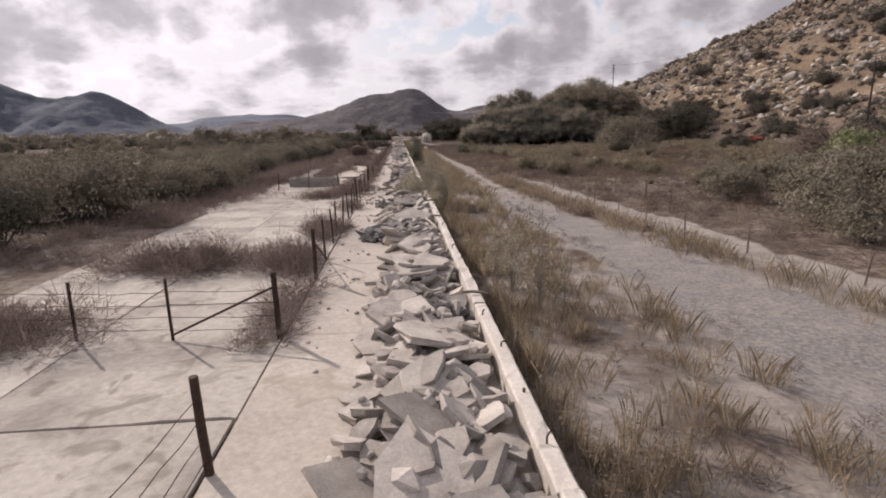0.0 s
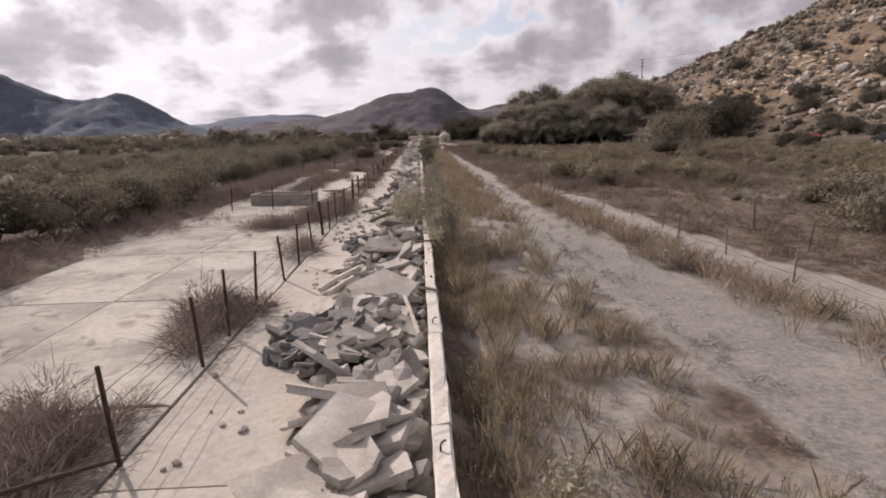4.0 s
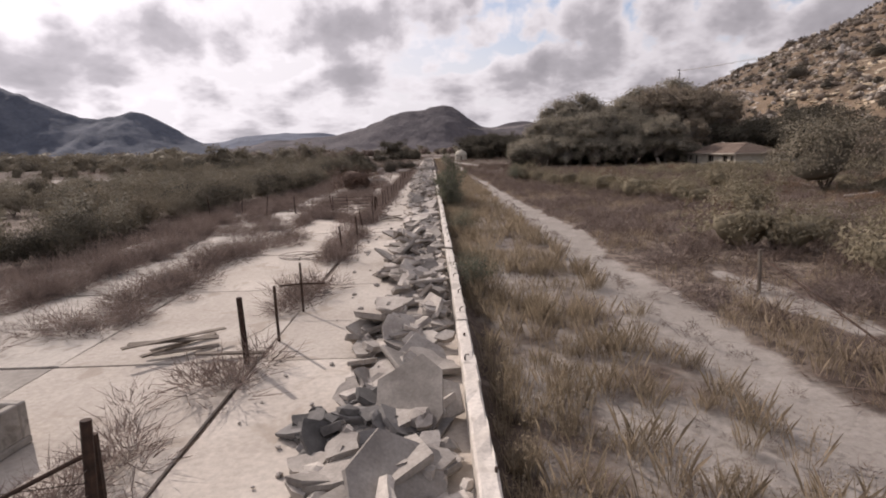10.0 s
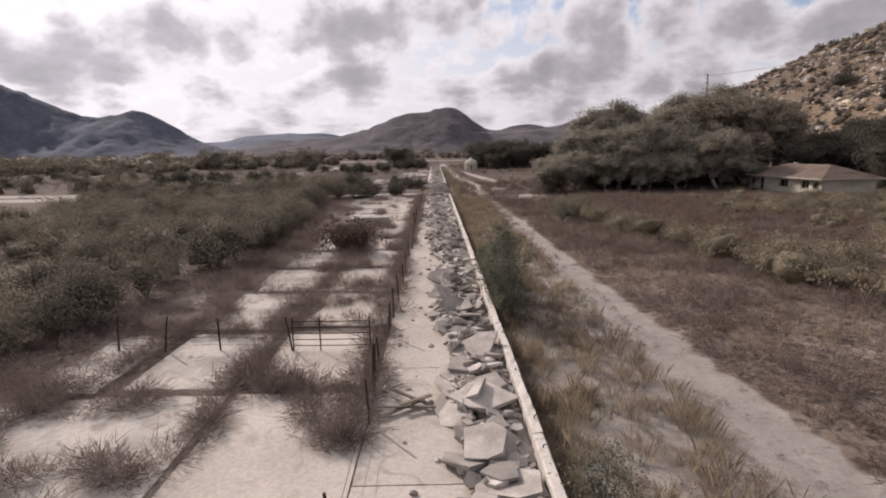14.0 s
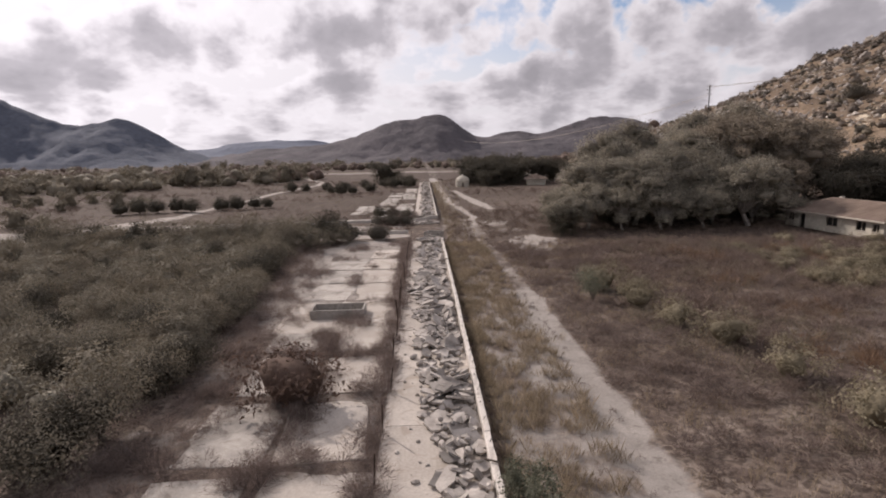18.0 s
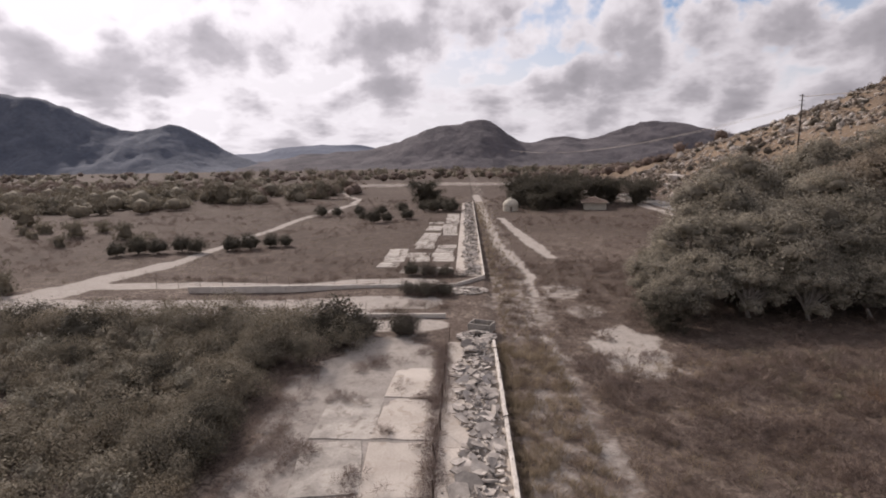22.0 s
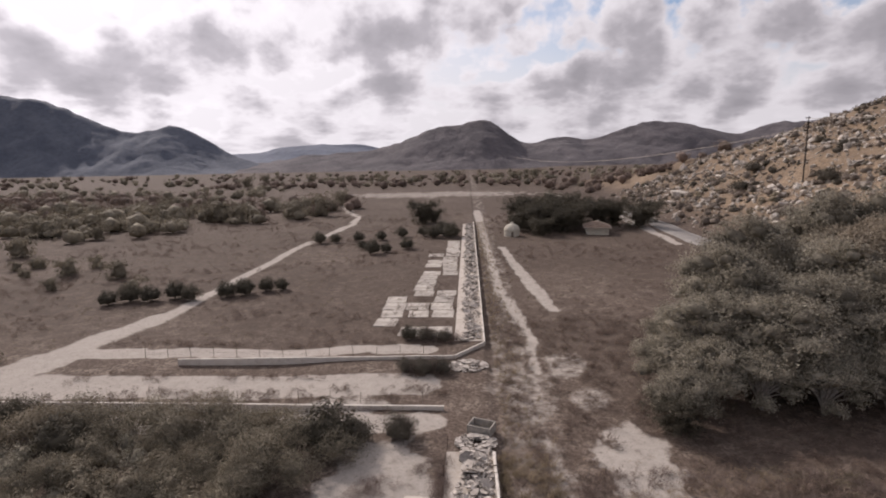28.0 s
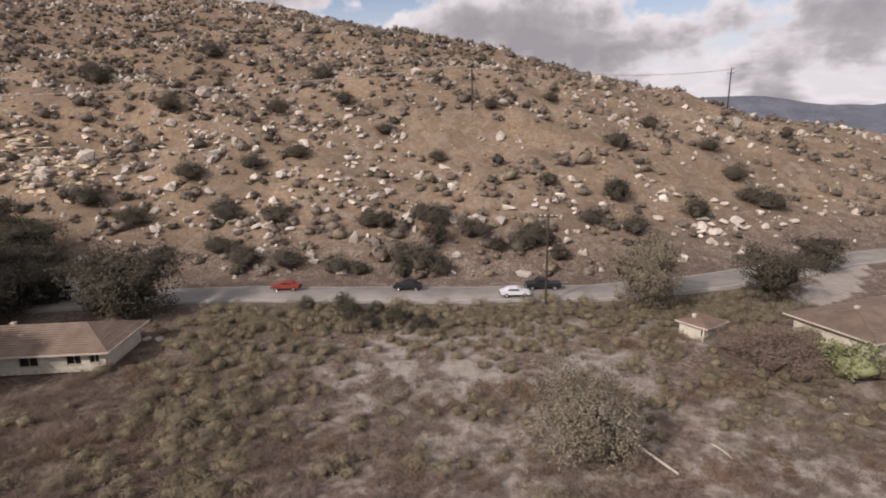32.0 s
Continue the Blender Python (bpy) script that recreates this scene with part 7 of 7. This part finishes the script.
pts = np.stack([wr.uniform(12, 72, 3000), wr.uniform(40, 130, 3000)], 1)
pts = pts[(pts[:, 0] < road_x(pts[:, 1]) - 6)]
half = lumps(pts[:, 0], pts[:, 1], 22, 2) > -0.1
stuff("field_scrub", "straw-brown grass tufts in the dry field", low, M_STRAW, pts[half], wr.uniform(0.7, 1.5, half.sum()), wr)
stuff("field_brush", "rust-brown dry brush in the field below the road", dry, M_LEAF_TAWNY, pts[~half], wr.uniform(0.8, 1.7, (~half).sum()), wr)
sb = []
for h, w in ((1.3, 2.1), (1.1, 1.9), (1.5, 2.0)):
    v, f = crown(wr, (w / 2, w / 2, h * 0.6), 62, 4, 0.21, 0.15, 0.35, -0.1)
    cc = core(wr, (w * 0.35, w * 0.35, h * 0.44), 1, 0.3)
    v, f = merge([(v, f), cc])
    v[:, 2] = np.maximum(v[:, 2] + h * 0.35, 0)
    sb.append((v, f))
pts = np.stack([wr.uniform(18, 72, 9000), wr.uniform(36, 128, 9000)], 1)
road_gap = road_x(pts[:, 1]) - pts[:, 0]
belt = np.exp(-((road_gap - 11) / 5.5) ** 2) * (pts[:, 1] < 116) + 0.8 * np.exp(-((pts[:, 1] - 110 - 0.16 * (pts[:, 0] - 35)) / 4.5) ** 2) * (pts[:, 0] > 31) + 0.5 * np.exp(-(((pts[:, 0] - 44) / 9) ** 2 + ((pts[:, 1] - 60) / 7) ** 2)) + np.where(pts[:, 0] > 32, 0.05, 0.006)
pts = pts[(wr.uniform(0, 1, len(pts)) < belt * 0.24) & (road_gap > 6)]
pts = np.concatenate([pts, np.stack([wr.uniform(33, 66, 170), wr.uniform(50, 124, 170)], 1)])
stuff("sage_scrub", "dense rounded olive sage scrub below the road", sb, M_SAGE, pts, wr.uniform(0.35, 1.0, len(pts)), wr, "scrub")
fp = np.stack([wr.uniform(6.5, 48, 7600), wr.uniform(44, 130, 7600)], 1)
d0, w0 = near_line(fp[:, 0], fp[:, 1], TRACKS[0])
fp = fp[(d0 > w0 + 0.4) & (fp[:, 0] < road_x(fp[:, 1]) - 20)]
mood = lumps(fp[:, 0], fp[:, 1], 9, 61)
stuff("field_grass", "pale straw tufts in open patches of the field", low, M_STRAW, fp[mood < -0.15], wr.uniform(0.9, 1.7, (mood < -0.15).sum()), wr)
sel = mood > 0.12
stuff("field_brush", "clumps of dark mauve-brown dead brush in the field", dry, M_BRUSH, fp[sel], wr.uniform(0.6, 1.5, sel.sum()), wr)
sel = (mood < 0.12) & (mood > -0.15)
stuff("field_brush", "clumps of dry reddish-brown weeds in the field", dry, M_LEAF_BROWN, fp[sel], wr.uniform(0.5, 1.1, sel.sum()), wr)
db = np.stack([wr.uniform(16, 54, 2600), wr.uniform(88, 128, 2600)], 1)
db = db[lumps(db[:, 0], db[:, 1], 8, 71) > -0.15]
stuff("field_brush", "dense dark brown brush towards the grove", dry, M_LEAF_BROWN, db, wr.uniform(0.8, 1.8, len(db)), wr)
rp = np.stack([wr.uniform(18, 62, 2600), wr.uniform(46, 122, 2600)], 1)
rp = rp[(lumps(rp[:, 0], rp[:, 1], 13, 41) > 0.35) & (rp[:, 0] < road_x(rp[:, 1]) - 7)]
stuff("russet_brush", "rust-red dry tufts in the field below the road", dry, M_LEAF_RUSTY, rp, wr.uniform(0.8, 2.0, len(rp)), wr)
bp = np.stack([wr.uniform(7.5, 30, 3600), wr.uniform(20, 126, 3600)], 1)
d0, w0 = near_line(bp[:, 0], bp[:, 1], TRACKS[0])
d1, w1 = near_line(bp[:, 0], bp[:, 1], TRACKS[2])
bp = bp[(d0 > w0 + 0.5) & (d1 > w1 + 0.3) & (lumps(bp[:, 0], bp[:, 1], 5, 43) > -0.25)]
stuff("field_brush", "low mauve-brown dry brush beyond the sandy track", dry, M_BRUSH, bp[::2], wr.uniform(0.4, 1.0, len(bp[::2])), wr)
stuff("field_brush", "dark brown dry tufts beyond the sandy track", dry, M_LEAF_BROWN, bp[1::2], wr.uniform(0.5, 1.3, len(bp[1::2])), wr)
np_ = np.stack([wr.uniform(1.5, 52, 5200), wr.uniform(112, 172, 5200)], 1)
d0, w0 = near_line(np_[:, 0], np_[:, 1], TRACKS[0])
np_ = np_[(d0 > w0 + 0.2) & (lumps(np_[:, 0], np_[:, 1], 4.5, 47) > -0.1) & (np.hypot((np_[:, 0] - 12.3) / 4, (np_[:, 1] - 131.5) / 6.6) > 0.8)]
stuff("dry_brush", "low brown dry weeds round the grove and the track", dry, M_LEAF_BROWN, np_, wr.uniform(0.5, 1.4, len(np_)), wr)
# Weeds in the joints of the yard and along the fence.
a = strip_points(wr, 1150, -8, 131, lambda g, y: -4.45 + g.normal(0, 0.28, len(y)))
a = a[(a[:, 1] > 3) & (lumps(a[:, 0] * 0.2, a[:, 1], 7, 4) > 0.0) | (a[:, 1] > 66)]
b = strip_points(wr, 1000, 42, 118, lambda g, y: -8.3 + 0.75 * np.sin(y * 0.23) + 0.3 * np.sin(y * 0.7) + g.normal(0, 0.40, len(y)) * (0.7 + 0.7 * np.abs(np.sin(y * 0.31))))
b = b[(lumps(b[:, 0] * 0.2, b[:, 1], 9, 21) > -0.35) & (b[:, 1] < 96) & ((b[:, 1] < 58) | (b[:, 1] > 80))]
jy = wr.choice(np.arange(-14, 124, 5.6)[10:], 1700)
cx = wr.uniform(-14.5, -4.4, 1700)
c = np.stack([cx, jy + 0.7 * np.sin(cx * 0.8 + jy) + wr.normal(0, 0.4, 1700)], 1)
c = c[(lumps(c[:, 0], c[:, 1], 5, 22) > -0.1) & ((c[:, 1] > 62) | (c[:, 0] < -8.6)) & ((c[:, 1] < 98) | (lumps(c[:, 0], c[:, 1], 4, 23) > 0.2))]
e = strip_points(wr, 1500, -8, 130, lambda g, y: np.interp(y, [q[0] for q in EDGE], [q[1] for q in EDGE]) + g.normal(0.6, 1.4, len(y)))
s0 = np.stack([-4.6 - np.abs(wr.normal(0, 0.8, 300)), wr.uniform(9, 23, 300)], 1)
s0 = s0[lumps(s0[:, 0], s0[:, 1], 5, 33) > 0.15]
s1 = np.stack([wr.normal(-8.2, 1.6, 170), wr.normal(12.6, 0.9, 170)], 1)
s2 = np.stack([wr.normal(-10.6, 1.0, 130), wr.normal(6.4, 0.8, 130)], 1)
s4 = np.stack([wr.uniform(-14, -5, 700), wr.uniform(104, 131, 700)], 1)
s4 = s4[lumps(s4[:, 0], s4[:, 1], 6, 1) > 0.45]
s3 = np.concatenate([np.stack([wr.normal(-5.5, 0.5, 80), wr.normal(32.6, 1.0, 80)], 1), np.stack([wr.normal(-6.8, 0.8, 40), wr.normal(30.2, 0.7, 40)], 1), np.stack([wr.normal(-5.0, 0.35, 50), wr.normal(36.6, 1.2, 50)], 1)])
JOINTS = (((-12.2, 59.8), (-11.0, 60.9), (-8.7, 60.4), (-8.1, 61.4), (-8.6, 64.7), (-8.3, 66.8), (-8.7, 71.0), (-8.2, 75.3), (-8.0, 80.3)),
          ((-8.3, 66.3), (-6.4, 64.2), (-5.3, 62.1), (-4.4, 61.5)), ((-6.5, 64.6), (-4.5, 64.5)), ((-8.5, 73.0), (-5.6, 74.1), (-4.3, 75.0)),
          ((-13.7, 63.3), (-12.6, 65.3), (-12.4, 68.6), (-11.4, 71.9), (-12.8, 77.9)), ((-12.4, 46.0), (-12.1, 52.0), (-12.4, 58.0), (-13.7, 63.3)))
joint = []
for line in JOINTS:
    for (x0, y0), (x1, y1) in zip(line, line[1:]):
        n = int(6.5 * math.hypot(x1 - x0, y1 - y0))
        k = wr.uniform(0, 1, (n, 1))
        joint.append(np.array((x0, y0)) * (1 - k) + np.array((x1, y1)) * k + wr.normal(0, 0.15, (n, 2)))
pts = np.concatenate([a, b, c, e, s0, s1, s2, s4, *joint])
pts = pts[~((pts[:, 0] < -5.4) & (pts[:, 0] > -11.5) & (pts[:, 1] > 33.5) & (pts[:, 1] < 40.5))]
pts = np.concatenate([pts, s3])
stuff("dry_brush", "airy purple-brown dry weeds in the slab joints", fine, M_BRUSH, pts, wr.uniform(0.6, 1.5, len(pts)), wr)
# The open fields beyond the cross lane.
pts = np.stack([wr.uniform(-120, 60, 6000), wr.uniform(133, 330, 6000)], 1)
bad = np.zeros(len(pts), bool)
for line in TRACKS:
    d, w = near_line(pts[:, 0], pts[:, 1], line)
    bad |= d < w + 0.3
bad |= (pts[:, 0] > -4.2) & (pts[:, 0] < 0.4)
bad |= (pts[:, 0] > -60) & (pts[:, 0] < -4) & (pts[:, 1] < 158)
pts = pts[~bad]
half = lumps(pts[:, 0], pts[:, 1], 30, 3) > 0.0
stuff("meadow_brush", "dark brown dry brush over the wide meadow", dry, M_LEAF_BROWN, pts[half], wr.uniform(0.9, 2.0, half.sum()), wr)
stuff("meadow_grass", "brown tufts over the wide meadow", low, M_LEAF_TAWNY, pts[~half], wr.uniform(0.9, 2.2, (~half).sum()), wr)
pts = np.stack([wr.uniform(-50, -4, 900), wr.choice((142.6, 148.6, 144.2, 138.4, 159.5), 900) + wr.normal(0, 0.7, 900)], 1)
pts = pts[lumps(pts[:, 0], pts[:, 1], 7, 31) > -0.1]
stuff("lane_weeds", "low weeds along the bare cross lane", dry, M_LEAF_BROWN, pts, wr.uniform(0.5, 1.3, len(pts)), wr)
pts = strip_points(wr, 900, 132, 300, lambda g, y: 1.0 + np.abs(g.normal(0, 2.0, len(y))))
stuff("tall_weeds", "tan weeds along the far wall", tall, M_WEED, pts, wr.uniform(0.6, 1.2, len(pts)), wr)


# ---- the stony hillside ----
def boulder(rg, sub=2):
    bm = bmesh.new()
    bmesh.ops.create_icosphere(bm, subdivisions=sub, radius=0.5)
    V = np.array([v.co[:] for v in bm.verts])
    F = np.array([[v.index for v in f.verts] for f in bm.faces])
    bm.free()
    for _ in range(11):
        n = rg.normal(0, 1, 3)
        n /= np.linalg.norm(n)
        d = V @ n
        cut = rg.uniform(0.16, 0.36)
        V = V - np.outer(np.maximum(d - cut, 0) * 0.92, n)
    return V * rg.uniform(0.75, 1.25, 3) * (1, 1, 0.8), F


def build_hillside():
    rg = np.random.default_rng(123)
    small = [boulder(rg, 1) for _ in range(6)]
    big = [boulder(rg, 2) for _ in range(6)]

    def spots(n, x_run, y_rng, keep):
        y = rg.uniform(*y_rng, n)
        s = x_run[0] + (x_run[1] - x_run[0]) * rg.uniform(0, 1, n) ** 0.8
        x = road_x(y) + 5 + s
        k = keep(x, y, s, rg.uniform(0, 1, n))
        return np.stack([x[k], y[k]], 1)

    def rocky(x, y, s, u):
        band = 0.13 + 1.0 * np.clip(0.7 * lumps(x, y, 30, 14) + 0.7 * lumps(x, y, 11, 15) + 0.12, 0, 1)
        sandy = np.exp(-(((y - 72) / 26) ** 2 + ((s - 62) / 22) ** 2))
        north = smooth(200, 240, y) * (1 - smooth(70, 110, s))
        return u < np.maximum(band * (1 - 0.9 * sandy) * (0.55 + 0.45 * smooth(30, 110, y)), north * 0.95)

    p = spots(46000, (3, 250), (-80, 430), rocky)
    sc = (0.6 + rg.exponential(0.95, len(p))) * (0.8 + 0.5 * np.clip(lumps(p[:, 0], p[:, 1], 30, 14), 0, 1))
    z = height(p[:, 0], p[:, 1])
    V, F = scatter(small, np.stack([p[:, 0], p[:, 1], z + 0.1 * sc], 1), rg.uniform(0, 6, len(p)), sc, rg.integers(0, 6, len(p)))
    thing("hillside_rocks", "pale granite rocks strewn over the hillside", "rocks", kind="stuff", data=tri_mesh("hillside_rocks", V, F, M_ROCK))
    # Large boulders one by one.
    meshes = [tri_mesh("boulder", v, f, M_ROCK) for v, f in big]
    groups = [(128, 105, 9, 16), (134, 143, 13, 30), (122, 152, 9, 20), (141, 180, 9, 16), (112, 112, 8, 14), (104, 120, 6, 12), (101, 30, 6, 14), (95, 27, 4, 10), (160, 140, 12, 10), (118, 225, 16, 26), (96, 250, 12, 18), (150, 110, 10, 10), (92, 70, 3, 8), (175, 175, 14, 10), (120, 90, 10, 14), (108, 135, 8, 16), (110, 20, 9, 14), (104, 62, 4, 8), (138, 120, 10, 16)]
    for cx, cy, r, n in groups:
        for _ in range(n):
            x, y = cx + rg.normal(0, r * 0.45), cy + rg.normal(0, r)
            s = rg.uniform(1.5, 3.7)
            b = thing("boulder", "large pale granite boulder on the hillside", "boulder", "boulders on the hillside", at=pose(x, y, gz(x, y) + 0.15 * s, rg.uniform(-20, 20), rg.uniform(-20, 20), rg.uniform(0, 360)), data=meshes[rg.integers(6)])
            b.scale = (s, s * rg.uniform(0.7, 1.1), s * rg.uniform(0.6, 0.9))
    # The broken ochre bank.
    n = 260
    y = rg.uniform(160, 214, n)
    x = 116 + (y - 160) * 0.15 + rg.uniform(-7, 20, n)
    z = height(x, y)
    sc = np.stack([rg.uniform(1.2, 4.5, n), rg.uniform(1.2, 5.0, n), rg.uniform(0.8, 2.4, n)], 1)
    V, F = scatter(big, np.stack([x, y, z - 0.1], 1), rg.uniform(0, 6, n), sc, rg.integers(0, 6, n))
    thing("rock_bank", "broken ochre and cream rock bank on the hillside", "rocks", kind="stuff", data=tri_mesh("rock_bank", V, F, M_CLIFF))

    # Scrub.
    def tuft(h, w, n, leaf):
        V, F = crown(rg, (w / 2, w / 2, h * 0.6), n, 5, leaf, 0.2, 0.4, -0.15)
        c = core(rg, (w * 0.4, w * 0.4, h * 0.5), 1, 0.4)
        V, F = merge([(V, F), c])
        V[:, 2] = np.maximum(V[:, 2] + h * 0.3, 0)
        return V, F

    sh = [tuft(1.4, 2.5, 10, 0.5), tuft(1.1, 2.2, 9, 0.45), tuft(1.7, 2.5, 10, 0.5)]

    def scrubby(x, y, s, u):
        sandy = np.exp(-(((y - 74) / 24) ** 2 + ((s - 60) / 20) ** 2))
        return u < (0.26 + 0.9 * np.clip(0.8 * lumps(x, y, 26, 17) + 0.5 * lumps(x, y, 9, 18) + 0.2, 0, 1)) * (1 - 0.85 * sandy) * (0.45 + 0.55 * smooth(20, 120, y + s * 0.3)) + 0.75 * (1 - smooth(10, 48, s)) * smooth(30, 80, y) + 0.25 * smooth(90, 170, s)

    for mat, n, lab in ((M_HILLDARK, 4200, "dark green chaparral bushes over the hillside"), (M_HILLBRUSH, 13500, "grey-brown dry scrub over the hillside"), (M_LEAF_TAWNY, 2600, "olive scrub bushes over the hillside")):
        p = spots(n, (3, 280), (-90, 430), scrubby)
        z = height(p[:, 0], p[:, 1])
        V, F = scatter(sh, np.stack([p[:, 0], p[:, 1], z - 0.1], 1), rg.uniform(0, 6, len(p)), rg.uniform(0.35, 0.8, len(p)) + np.minimum(rg.exponential(0.40, len(p)), 1.3) * (1 - 0.6 * smooth(60, 95, height(p[:, 0], p[:, 1]))), rg.integers(0, 3, len(p)))
        thing("hillside_scrub", lab, "scrub", kind="stuff", data=tri_mesh("hillside_scrub", V, F, mat, smooth=True))
    p = spots(3500, (1, 260), (-110, 330), lambda x, y, s, u: u < 0.8)
    z = height(p[:, 0], p[:, 1])
    V, F = scatter(low, np.stack([p[:, 0], p[:, 1], z], 1), rg.uniform(0, 6, len(p)), rg.uniform(1.2, 2.6, len(p)), rg.integers(0, 3, len(p)))
    thing("hillside_grass", "dry straw tufts over the hillside", "grass", kind="stuff", data=tri_mesh("hillside_grass", V, F, M_STRAW))


build_hillside()


# ---- scraps in the dry field ----
def scraps():
    rg = np.random.default_rng(222)
    for x, y, n, size, label in ((38.9, 75.1, 9, 0.7, "white broken sheets of debris beside the olive bush"), (40.3, 52.6, 9, 0.45, "pale weathered debris strewn in the brush"), (62.0, 124.0, 2, 1.1, "pale upturned debris beside the bungalow")):
        heap = thing("debris", label, "debris", at=pose(x, y, gz(x, y)))
        for i in range(n):
            v, f = chunk_verts(rg, size * rg.uniform(0.6, 1.4), 0.06)
            part("scrap", tri_mesh("scrap", v, f, M_PALE), heap, at=pose(rg.normal(0, 1.1), rg.normal(0, 0.9), 0.16 + 0.03 * i, rg.normal(0, 12), rg.normal(0, 12), rg.uniform(0, 360)))
    for (x0, y0), (x1, y1), r, label in (((38.9, 74.6), (31.0, 71.4), 0.11, "long pale weathered pole lying in the field"), ((34.5, 66.8), (32.6, 66.2), 0.08, "short pale timber lying in the field")):
        P = [(x0 + (x1 - x0) * t, y0 + (y1 - y0) * t, gz(x0 + (x1 - x0) * t, y0 + (y1 - y0) * t) + 0.3 + 0.06 * math.sin(t * 5)) for t in np.linspace(0, 1, 9)]
        thing("fallen_pole", label, "pole", data=tri_mesh("fallen_pole", *tube(P, r, 6), M_PALE))


scraps()
